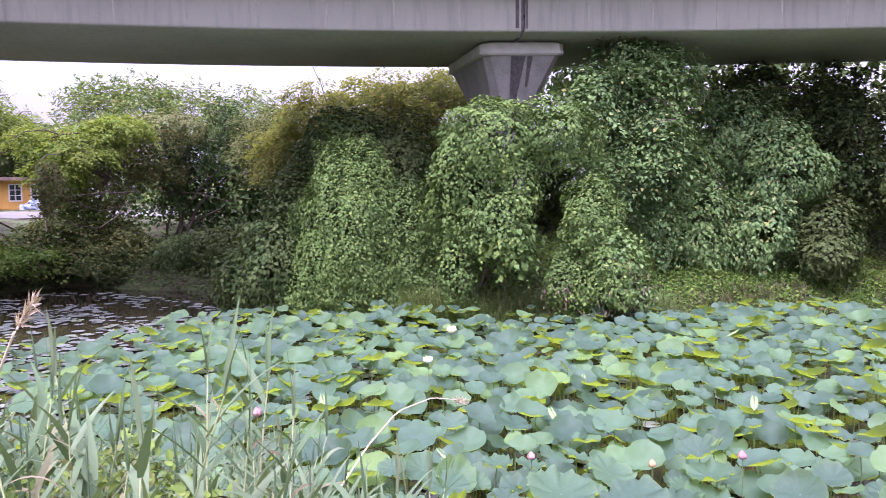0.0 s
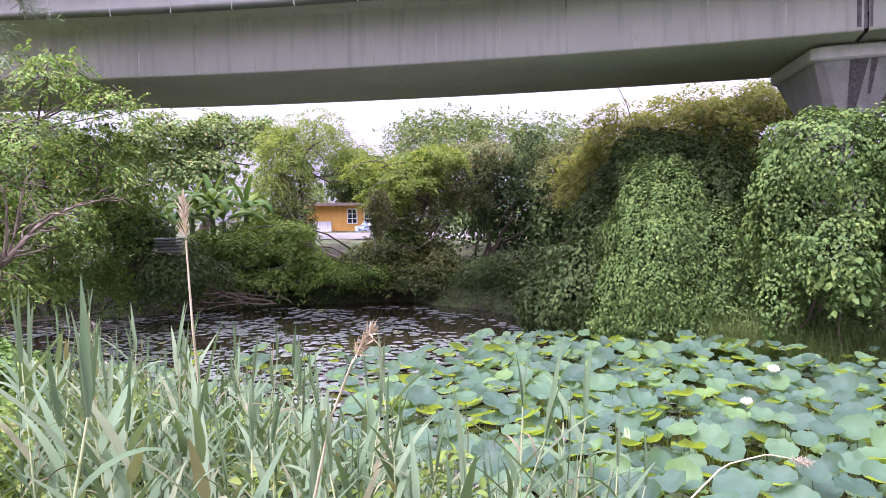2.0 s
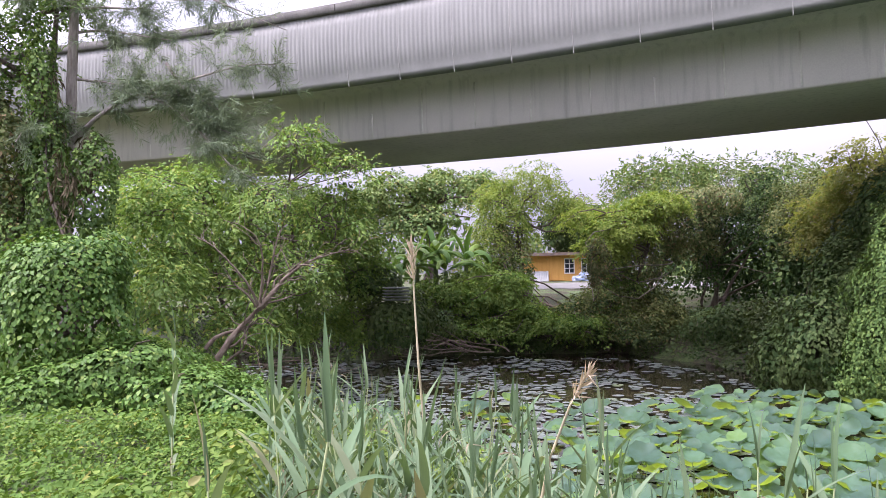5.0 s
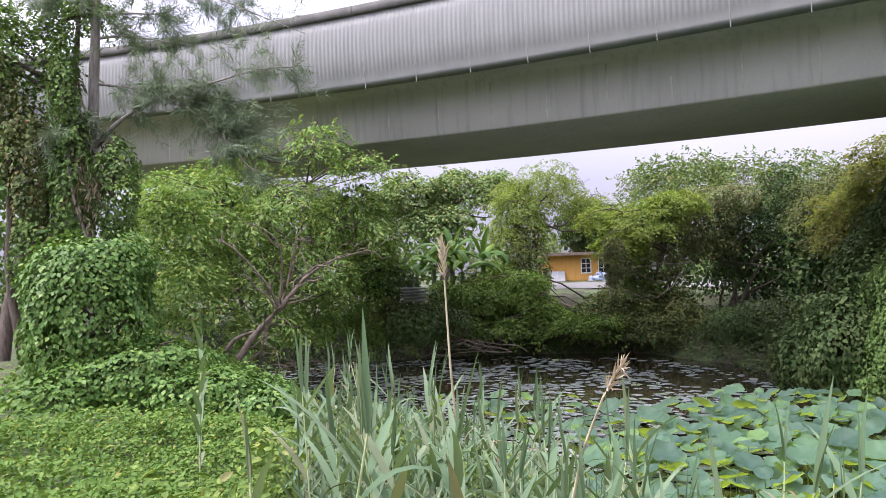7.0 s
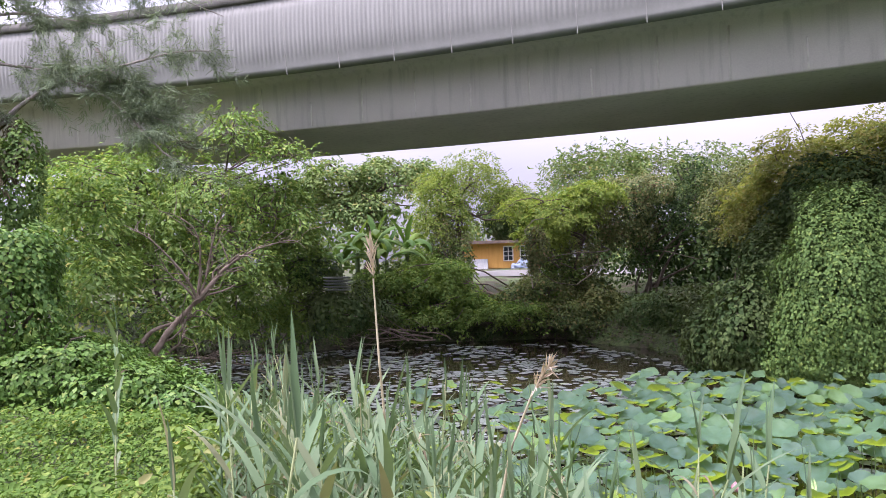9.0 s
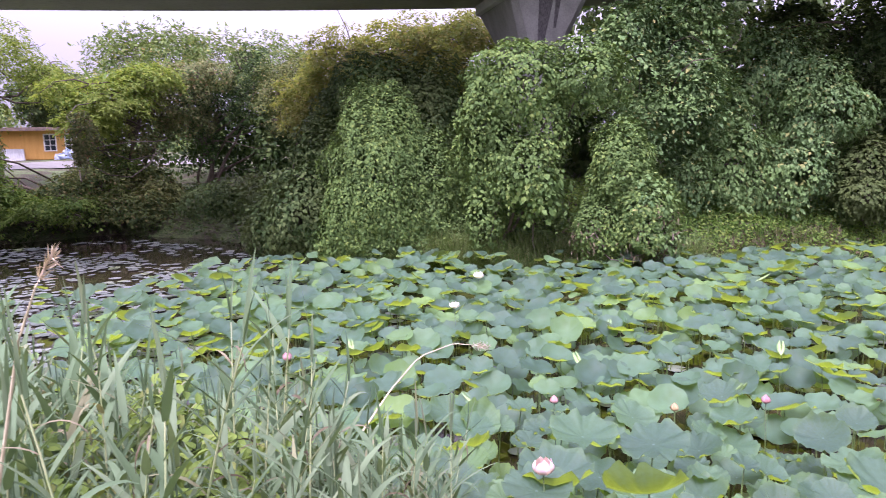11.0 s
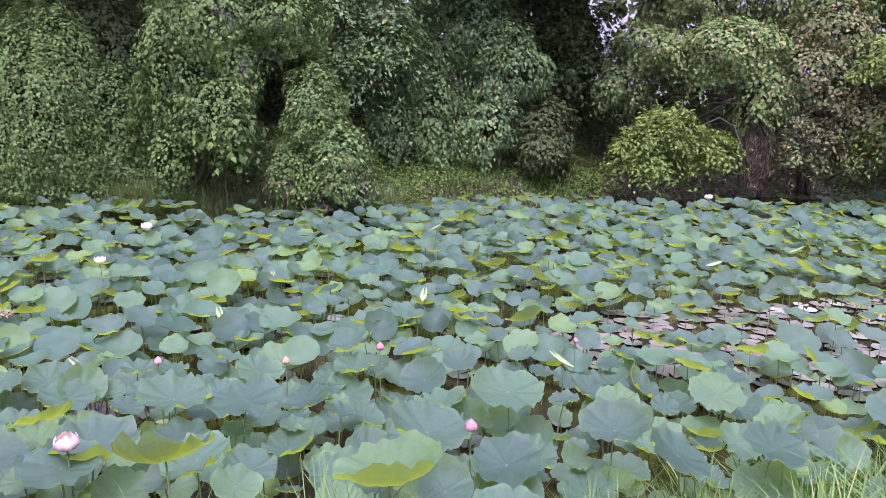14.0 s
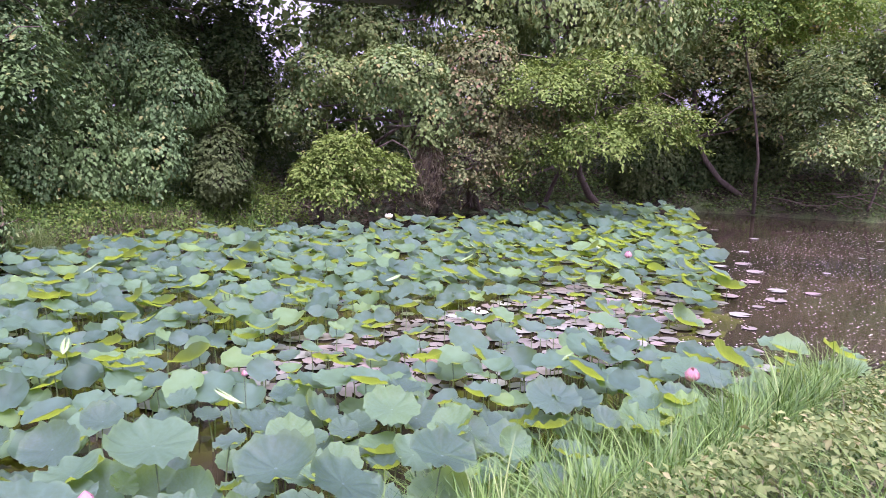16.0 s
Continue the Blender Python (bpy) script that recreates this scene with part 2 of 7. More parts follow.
def lotus_top_material(name, veined, stops=None, deep=0.65):
    """Waxy glaucous upper side; on single leaves also pale radial veins and a pale navel."""
    stops = stops or [(0.0, (0.028, 0.062, 0.044)), (0.2, (0.050, 0.096, 0.072)), (0.4, (0.078, 0.136, 0.098)), (0.56, (0.066, 0.136, 0.080)), (0.74, (0.092, 0.180, 0.090)), (0.92, (0.125, 0.235, 0.080)), (1.0, (0.18, 0.31, 0.055))]
    m = leaf_material(name, stops, (0.066, 0.135, 0.088), 0.22, 0.5, 0.35, (0.68, 0.95, 0.06), 0.17, deep)
    nt = m.node_tree
    p = nt.nodes["Principled BSDF"]
    base = p.inputs["Base Color"].links[0].from_socket
    fine = noise_node(nt, 9.0, 4.0)
    base = mix_node(nt, 0.25, base, ramp_node(nt, fine, [(0.35, (0.020, 0.05, 0.042)), (0.65, (0.085, 0.16, 0.13))]))
    if veined:
        tc = nt.nodes.new("ShaderNodeTexCoord")
        grad = nt.nodes.new("ShaderNodeTexGradient")
        grad.gradient_type = "RADIAL"
        nt.links.new(tc.outputs["Object"], grad.inputs["Vector"])
        saw = nt.nodes.new("ShaderNodeMath")
        saw.operation = "PINGPONG"
        saw.inputs[1].default_value = 1 / 42
        nt.links.new(grad.outputs["Fac"], saw.inputs[0])
        vein = ramp_node(nt, saw.outputs[0], [(0.0, (1, 1, 1)), (0.006, (0, 0, 0))])
        base = mix_node(nt, 0.045, base, mix_node(nt, vein, base, (0.24, 0.36, 0.22)))
        ball = nt.nodes.new("ShaderNodeTexGradient")
        ball.gradient_type = "SPHERICAL"
        nt.links.new(tc.outputs["Object"], ball.inputs["Vector"])
        navel = ramp_node(nt, ball.outputs["Fac"], [(0.945, (0, 0, 0)), (0.975, (0.3, 0.3, 0.3))])
        base = mix_node(nt, navel, base, (0.36, 0.48, 0.32))
        heart = ramp_node(nt, ball.outputs["Fac"], [(0.1, (0, 0, 0)), (0.75, (0.3, 0.3, 0.3))])
        base = mix_node(nt, heart, base, mix_node(nt, 1.0, base, (0.66, 0.72, 0.72), "MULTIPLY"))
        rim = ramp_node(nt, ball.outputs["Fac"], [(0.0, (0.10, 0.10, 0.10)), (0.04, (0, 0, 0))])
        base = mix_node(nt, rim, base, (0.24, 0.36, 0.12))
        bump_node(nt, p, vein, 0.12, 0.006)
    nt.links.new(base, p.inputs["Base Color"])
    return m


LOTUS_TOP = lotus_top_material("lotus_leaf_top", False, deep=0.73)
LOTUS_TOP_NEAR = lotus_top_material("veined_lotus_leaf_top", True)
LOTUS_TOP_YOUNG = lotus_top_material("young_lotus_leaf_top", True, [(0.0, (0.10, 0.20, 0.06)), (1.0, (0.12, 0.22, 0.065))])
LOTUS_STALK = rough_material("lotus_stalk", [(0.3, (0.07, 0.11, 0.04)), (0.7, (0.13, 0.19, 0.07))], 20.0, 0.6, 0.1)
PAD_GREY = leaf_material("floating_pad", [(0.0, (0.105, 0.135, 0.112)), (0.6, (0.180, 0.210, 0.188)), (0.93, (0.240, 0.270, 0.240)), (1.0, (0.195, 0.270, 0.075))], (0.150, 0.188, 0.143), 0.0, 0.42, deep=0.8)
PAD_BROWN = leaf_material("old_floating_pad", [(0.0, (0.115, 0.140, 0.098)), (0.35, (0.184, 0.174, 0.132)), (0.7, (0.230, 0.196, 0.155)), (0.9, (0.253, 0.269, 0.207)), (1.0, (0.310, 0.347, 0.253))], (0.172, 0.185, 0.132), 0.0, 0.6, deep=0.8)
PETAL_PALE = leaf_material("pale_lotus_petal", [(0.0, (0.72, 0.50, 0.53)), (1.0, (0.84, 0.70, 0.70))], (0.78, 0.6, 0.62), 0.3, 0.5, deep=0.8)
PETAL_WHITE = leaf_material("white_lotus_petal", [(0.0, (0.70, 0.68, 0.64)), (1.0, (0.82, 0.80, 0.78))], (0.78, 0.74, 0.72), 0.25, 0.5, deep=1.0)
PETAL = leaf_material("lotus_petal", [(0.0, (0.55, 0.24, 0.28)), (1.0, (0.72, 0.46, 0.48))], (0.62, 0.32, 0.36), 0.3, 0.5, deep=0.8)


# ---- mesh helpers ----
def part(name, data, material, parent=None, label=""):
    """Links a mesh or bmesh as one object under a thing or a part."""
    if isinstance(data, bmesh.types.BMesh):
        me = bpy.data.meshes.new(name)
        data.to_mesh(me)
        data.free()
    else:
        me = data
    if material is not None and not me.materials:
        me.materials.append(material)
    ob = new(name, me)
    if parent is not None:
        ob.parent = parent
    if label:
        ob["label"] = label
    return ob


def thing(name, place, label, category, group="", kind="", turn=0.0):
    ob = new(name)
    ob.empty_display_size = 0.2
    ob.matrix_world = pose(*place, 0, 0, turn)
    return tagged(ob, label, category, group, kind)


def array_mesh(name, verts, faces, smooth=False, mats=None):
    """A mesh from numpy arrays: verts (n,3), faces (m,k) with one k."""
    me = bpy.data.meshes.new(name)
    verts = np.asarray(verts, np.float32)
    faces = np.asarray(faces, np.int32)
    m, k = faces.shape
    me.vertices.add(len(verts))
    me.vertices.foreach_set("co", verts.ravel())
    me.loops.add(m * k)
    me.loops.foreach_set("vertex_index", faces.ravel())
    me.polygons.add(m)
    me.polygons.foreach_set("loop_start", np.arange(0, m * k, k, dtype=np.int32))
    if smooth:
        me.polygons.foreach_set("use_smooth", np.ones(m, bool))
    if mats is not None:
        me.polygons.foreach_set("material_index", np.asarray(mats, np.int32))
    me.update(calc_edges=True)
    return me


def unit(v):
    return v / np.maximum(np.linalg.norm(v, axis=-1, keepdims=True), 1e-9)


def tube_arrays(points, radii, sides=6):
    """Verts and quads of a tube along points."""
    pts = np.asarray(points, float)
    way = unit(np.gradient(pts, axis=0))
    ref = np.where(np.abs(way[:, 2:3]) > 0.9, np.array([[1.0, 0, 0]]), np.array([[0, 0, 1.0]]))
    a = unit(np.cross(way, ref))
    b = np.cross(way, a)
    ang = np.linspace(0, 2 * math.pi, sides, endpoint=False)
    ring = a[:, None] * np.cos(ang)[None, :, None] + b[:, None] * np.sin(ang)[None, :, None]
    verts = (pts[:, None] + ring * np.asarray(radii, float)[:, None, None]).reshape(-1, 3)
    faces = []
    for i in range(len(pts) - 1):
        for j in range(sides):
            k = (j + 1) % sides
            faces.append((i * sides + j, i * sides + k, (i + 1) * sides + k, (i + 1) * sides + j))
    return verts, np.array(faces)


def joined(pieces):
    """One verts, faces pair from several."""
    vs, fs, n = [], [], 0
    for v, f in pieces:
        vs.append(v)
        fs.append(np.asarray(f) + n)
        n += len(v)
    return np.concatenate(vs), np.concatenate(fs)


def bend(a, b, rng, wobble=0.15, n=7, sag=0.0):
    """A crooked line of points from a to b."""
    a, b = np.asarray(a, float), np.asarray(b, float)
    s = np.linspace(0, 1, n)[:, None]
    size = np.linalg.norm(b - a) * wobble
    k1, k2 = rng.normal(0, 0.55, 3), rng.normal(0, 0.3, 3)
    off = k1 * np.sin(s * math.pi) + k2 * np.sin(2 * s * math.pi) + 0.04 * rng.normal(0, 1, (n, 3)) * np.sin(s * math.pi)
    return a + (b - a) * s + off * size + np.array([[0, 0, sag]]) * np.sin(s * math.pi)


def box_bm(size, at_=(0, 0, 0), bevel=0.0):
    bm = bmesh.new()
    bmesh.ops.create_cube(bm, size=1.0, matrix=Matrix.Translation(at_) @ Matrix.Diagonal((*size, 1)))
    if bevel:
        bmesh.ops.bevel(bm, geom=bm.edges[:], offset=bevel, segments=2, affect="EDGES")
    return bm


# ---- ground ----
FAR_SHORE = np.array([(-60, 10), (-34, 15), (-26, 19.5), (-22.4, 22.4), (-20, 26.0), (-14.6, 29.8), (-10.2, 28.0), (-8, 26.3), (-5.9, 22.9), (-4.0, 21.2), (-0.5, 19.4), (4.4, 19.5), (8.4, 20.2),
                      (14, 21.6), (20.6, 22.1), (25.5, 21.4), (30.5, 18.2), (33.5, 12.3), (38.5, 2), (60, -30)], float)
NEAR_SHORE = np.array([(-60, 30), (-34, 22), (-26, 17.0), (-15, 12.5), (-8, 9.0), (-4, 7.2), (-1, 6.2), (1.2, 5.0), (3.6, 4.4), (5.7, 4.3), (10.4, 4.0), (13, 3.4), (20, 1.2), (30, -4), (60, -40)], float)


def ground_height(x, y):
    x, y = np.asarray(x, float), np.asarray(y, float)
    far = (y - np.interp(x, FAR_SHORE[:, 0], FAR_SHORE[:, 1])) * 0.9
    near = (np.interp(x, NEAR_SHORE[:, 0], NEAR_SHORE[:, 1]) - y) * 0.9
    wob = 0.5 * np.sin(0.9 * x + 0.4 * y) * np.sin(0.7 * y - 0.5 * x) + 0.2 * np.sin(2.3 * x + 1.0) * np.sin(2.1 * y)
    far, near = far + 0.5 * wob, near + 0.3 * wob
    d = np.maximum(far, near)
    bank_far = 2.1 * (1 - np.exp(-np.maximum(far, 0) / 2.6))
    bank_far = bank_far + 0.7 * (1 - np.exp(-np.maximum(far - 5, 0) / 9))
    bank_near = 2.0 * (1 - np.exp(-(np.maximum(near, 0) / 2.0) ** 1.3))
    bank = np.where(far > near, bank_far, bank_near)
    h = np.where(d > 0, bank, -0.6 * (1 - np.exp(np.minimum(d, 0) / 1.2)))
    fine = 0.05 * np.sin(3.1 * x + 1.7 * y) * np.sin(2.7 * y - 1.3 * x)
    return h + fine * (d > 0.2)


def stretch_axis(lo, hi, step, far):
    mid = np.arange(lo, hi + step / 2, step)
    out = np.geomspace(step * 2, far, 26)
    return np.concatenate([lo - out[::-1], mid, hi + out])


gx = stretch_axis(-45, 48, 0.75, 2500)
gy = stretch_axis(-12, 50, 0.75, 2500)
mx_, my_ = np.meshgrid(gx, gy)
mz_ = ground_height(mx_, my_)
nx, ny = len(gx), len(gy)
idx = np.arange(nx * ny).reshape(ny, nx)
quads = np.stack([idx[:-1, :-1], idx[:-1, 1:], idx[1:, 1:], idx[1:, :-1]], -1).reshape(-1, 4)
SOIL, nt, p = node_material("bank_soil")
n1 = noise_node(nt, 0.9, 6.0)
n2 = noise_node(nt, 14.0, 5.0)
soil = ramp_node(nt, n2, [(0.3, (0.020, 0.018, 0.008)), (0.55, (0.048, 0.042, 0.020)), (0.75, (0.095, 0.082, 0.042))])
moss = ramp_node(nt, n2, [(0.3, (0.03, 0.05, 0.014)), (0.7, (0.09, 0.13, 0.035))])
fac = ramp_node(nt, n1, [(0.42, (0, 0, 0)), (0.6, (1, 1, 1))])
nt.links.new(mix_node(nt, fac, soil, moss), p.inputs["Base Color"])
p.inputs["Roughness"].default_value = 0.95
bump_node(nt, p, n2, 0.8, 0.05)
ground = part("ground", array_mesh("ground", np.stack([mx_, my_, mz_], -1).reshape(-1, 3), quads, True), SOIL)
tagged(ground, "dark leaf-strewn soil of the pond banks", "ground", kind="structure")

# ---- pond water ----
WATER, nt, p = node_material("pond_water")
w1 = noise_node(nt, 0.35, 3.0)
murk = ramp_node(nt, w1, [(0.35, (0.020, 0.018, 0.010)), (0.7, (0.045, 0.036, 0.020))])
nt.links.new(murk, p.inputs["Base Color"])
p.inputs["Roughness"].default_value = 0.06
p.inputs["IOR"].default_value = 1.33
w2 = noise_node(nt, 2.6, 3.0)
bump_node(nt, p, w2, 0.06, 0.05)
bm = bmesh.new()
bmesh.ops.create_grid(bm, x_segments=40, y_segments=40, size=1.0, matrix=Matrix.Translation((0, 5, 0)) @ Matrix.Diagonal((62, 40, 1, 1)))
water = part("water", bm, WATER)
tagged(water, "still brown pond water with dark reflections", "water", kind="structure")


# ---- viaduct ----
CURVE_X, CURVE_Y, CURVE_R = 7.84, -62.95, 83.7


def on_curve(s, n, z):
    """Place on the curved viaduct: s metres along it from the pier, n metres out towards the pond, height z."""
    a = s / CURVE_R + math.atan2(2.5 - CURVE_X, 20.58 - CURVE_Y)
    r = CURVE_R - n
    return (CURVE_X + r * math.sin(a), CURVE_Y + r * math.cos(a), z)


def swept(section, s0, s1, step):
    """Verts and quads of a closed section (n, z) swept along the curve, with end caps left open."""
    ss = np.linspace(s0, s1, max(2, int(abs(s1 - s0) / step) + 1))
    k = len(section)
    verts = np.array([on_curve(s, n, z) for s in ss for n, z in section])
    faces = [(i * k + j, i * k + (j + 1) % k, (i + 1) * k + (j + 1) % k, (i + 1) * k + j) for i in range(len(ss) - 1) for j in range(k)]
    return verts, np.array(faces)


CONCRETE, nt, p = node_material("girder_concrete")
c1 = noise_node(nt, 0.5, 5.0)
c2 = noise_node(nt, 2.0, 6.0, stretch=(3.0, 3.0, 0.25))
c3 = noise_node(nt, 30.0, 3.0)
base = ramp_node(nt, c1, [(0.3, (0.42, 0.404, 0.376)), (0.7, (0.52, 0.50, 0.464))])
base = mix_node(nt, ramp_node(nt, c2, [(0.5, (0, 0, 0)), (0.78, (0.45, 0.45, 0.45))]), base, (0.16, 0.155, 0.14))
base = mix_node(nt, 0.12, base, ramp_node(nt, c3, [(0.3, (0.16, 0.16, 0.145)), (0.7, (0.5, 0.49, 0.45))]))
nt.links.new(base, p.inputs["Base Color"])
p.inputs["Roughness"].default_value = 0.75
bump_node(nt, p, c3, 0.15, 0.01)
PIER_CONCRETE = rough_material("pier_concrete", [(0.25, (0.15, 0.148, 0.135)), (0.6, (0.25, 0.245, 0.225)), (0.85, (0.34, 0.332, 0.305))], 1.6, 0.7, 0.2, stretch=(2, 2, 0.4), fine=25.0)
CAP_PAINT = rough_material("pier_cap_concrete", [(0.3, (0.40, 0.395, 0.36)), (0.7, (0.54, 0.53, 0.49))], 4.0, 0.7, 0.2, fine=30.0)
PANEL_PAINT = rough_material("barrier_panel", [(0.3, (0.175, 0.18, 0.165)), (0.7, (0.225, 0.23, 0.212))], 1.2, 0.6, 0.1, stretch=(2, 2, 0.4), fine=18.0)
COPING = rough_material("coping_concrete", [(0.3, (0.06, 0.058, 0.052)), (0.7, (0.15, 0.145, 0.13))], 2.0, 0.85, 0.4, fine=20.0)
STAIN = rough_material("damp_stain", [(0.3, (0.035, 0.032, 0.032)), (0.7, (0.12, 0.11, 0.11))], 9.0, 0.6, 0.3, stretch=(3, 3, 0.6))
JOINT = rough_material("joint_filler", [(0.3, (0.44, 0.435, 0.39)), (0.7, (0.56, 0.55, 0.50))], 6.0, 0.8, 0.1)
SEALANT = rough_material("panel_sealant", [(0.3, (0.23, 0.232, 0.212)), (0.7, (0.30, 0.30, 0.275))], 6.0, 0.8, 0.1)
STEEL = rough_material("galvanised_steel", [(0.3, (0.3, 0.3, 0.32)), (0.7, (0.45, 0.45, 0.47))], 5.0, 0.45, 0.05)

viaduct = thing("viaduct", on_curve(0, 0, 8.0), "long curved grey concrete railway viaduct with ribbed barrier panels", "viaduct", kind="structure")


def vpart(name, arrays, mat, label="", parent=None, smooth=False):
    v, f = arrays
    ob = part(name, array_mesh(name, v, f, smooth), mat, parent or viaduct, label)
    ob.matrix_parent_inverse = viaduct.matrix_world.inverted() if parent is None else Matrix()
    return ob


BOX = [(0.0, 8.0), (0.13, 8.05), (0.16, 9.5), (0.3, 9.66), (1.5, 9.82), (1.5, 10.05), (-7.0, 10.05), (-7.0, 9.8), (-5.8, 9.62), (-5.62, 9.5), (-5.6, 8.05), (-5.5, 8.0)]
SPAN = 36.0
for a, b in ((-SPAN * 3, -SPAN * 2), (-SPAN * 2, -SPAN), (-SPAN, 0), (0, SPAN), (SPAN, 2 * SPAN), (2 * SPAN, 3 * SPAN)):
    v, f = swept(BOX, a + 0.05, b - 0.05, 1.0)
    k = len(BOX)
    vpart("girder_span", (v, f), CONCRETE)
# raised joint seams on the near web
for i in range(-30, 24):
    s = i * 1.79 + 0.03
    if abs(s) < 0.6:
        continue
    tall = 1.35 if (i * 7) % 5 < 3 else 0.75
    v = np.array([on_curve(s + ds, n + dn, z) for ds in (-0.025, 0.025) for n, z, dn in ((0.12, 8.09, 0), (0.139, 8.09, 0), (0.139 + 0.0207 * tall, 8.09 + tall, 0), (0.12, 8.09 + tall, 0))])
    vpart("web_seam", (v, np.array([(0, 1, 2, 3), (4, 7, 6, 5), (0, 4, 5, 1), (1, 5, 6, 2), (2, 6, 7, 3)])), JOINT)
# ribbed barrier panels on the edge of the deck
PROFILE = [(1.60, 9.40), (1.645, 9.62), (1.71, 9.95), (1.76, 10.4), (1.77, 10.9), (1.75, 11.35), (1.71, 11.72)]


def panel_arrays(s0, s1):
    """One curved panel with fine upright ribs above a plain foot."""
    us, ribs = [], 12
    for r in range(ribs):
        us += [r / ribs + 0.004, r / ribs + 0.02, r / ribs + 0.045, r / ribs + 0.062]
    us = [0.0, *us, 1.0]
    verts, k = [], len(PROFILE) + 2
    rows = PROFILE[:2] + [(1.68, 9.84)] + PROFILE[2:]
    for i, u in enumerate(us):
        high = 0.022 if (0 < i < len(us) - 1 and (i - 1) % 4 in (1, 2)) else 0.0
        for j, (n, z) in enumerate(rows):
            verts.append(on_curve(s0 + (s1 - s0) * u, n + (high if 3 <= j <= len(rows) - 2 else 0), z))
        verts.append(on_curve(s0 + (s1 - s0) * u, rows[-1][0] - 0.1, rows[-1][1]))
    m = len(rows) + 1
    faces = [(i * m + j, (i + 1) * m + j, (i + 1) * m + j + 1, i * m + j + 1) for i in range(len(us) - 1) for j in range(m - 1)]
    faces += [((i + 1) * m, i * m, i * m + m - 1, (i + 1) * m + m - 1) for i in range(len(us) - 1)]
    return np.array(verts), np.array(faces)


for i in range(-32, 14):
    s = i * 1.79 + 0.03
    vpart("barrier_panel", panel_arrays(s + 0.009, s + 1.781), PANEL_PAINT)
    # pale sealant strip closing the gap between two panels
    v = np.array([on_curve(s + ds, n + dn, z) for n, z in PROFILE for ds, dn in ((-0.012, -0.05), (-0.012, 0.004), (0.012, 0.004), (0.012, -0.05))])
    f = [(4 * q + e, 4 * q + e + 1, 4 * q + e + 5, 4 * q + e + 4) for q in range(len(PROFILE) - 1) for e in range(3)]
    vpart("panel_joint", (v, np.array(f)), SEALANT)
for i in range(-14, 6):
    s = i * 4.0
    vpart("coping", swept([(1.78, 11.7), (1.82, 11.74), (1.82, 11.96), (1.76, 12.0), (1.3, 12.0), (1.3, 11.7)], s + 0.015, s + 3.985, 1.0), COPING)
vpart("far_parapet", swept([(-6.9, 10.0), (-6.6, 10.0), (-6.6, 11.2), (-6.9, 11.2)], -90, 90, 2.0), COPING)
# dark run-off stain beside the span joint
for k, (s, w, lo) in enumerate(((-0.16, 0.10, 8.1), (0.10, 0.07, 8.08), (-0.02, 0.07, 8.06))):
    v = np.array([on_curve(s + ds, n + 0.004, z) for ds in (-w / 2, w / 2) for n, z in ((0.131 + 0.0207 * (lo - 8.05), lo), (0.159, 9.45))])
    vpart("run_off_stain", (v, np.array([(0, 2, 3, 1)])), STAIN)

# overhead line masts on the deck
for s in (-75, 60):
    v, f = tube_arrays([on_curve(s, -0.4, 10.0), on_curve(s, -0.4, 14), on_curve(s, -0.4, 17.5)], [0.11, 0.1, 0.08], 8)
    m = thing("overhead_line_mast", on_curve(s, -0.4, 10.05), "grey steel overhead line mast on the viaduct deck", "mast", group="overhead line masts")
    ob = part("pole", array_mesh("pole", v, f, True), STEEL, m)
    ob.matrix_parent_inverse = m.matrix_world.inverted()
    v, f = tube_arrays([on_curve(s, -0.4, 16.2), on_curve(s, -2.8, 16.6)], [0.04, 0.03], 6)
    ob = part("arm", array_mesh("arm", v, f, True), STEEL, m)
    ob.matrix_parent_inverse = m.matrix_world.inverted()
for n, z in ((-2.2, 15.6), (-2.2, 16.5)):
    v, f = tube_arrays([on_curve(s, n, z) for s in np.linspace(-75, 60, 40)], [0.018] * 40, 5)
    tagged(part("overhead_wire", array_mesh("overhead_wire", v, f), STEEL), "thin dark overhead wire above the viaduct", "wire", group="overhead wires")


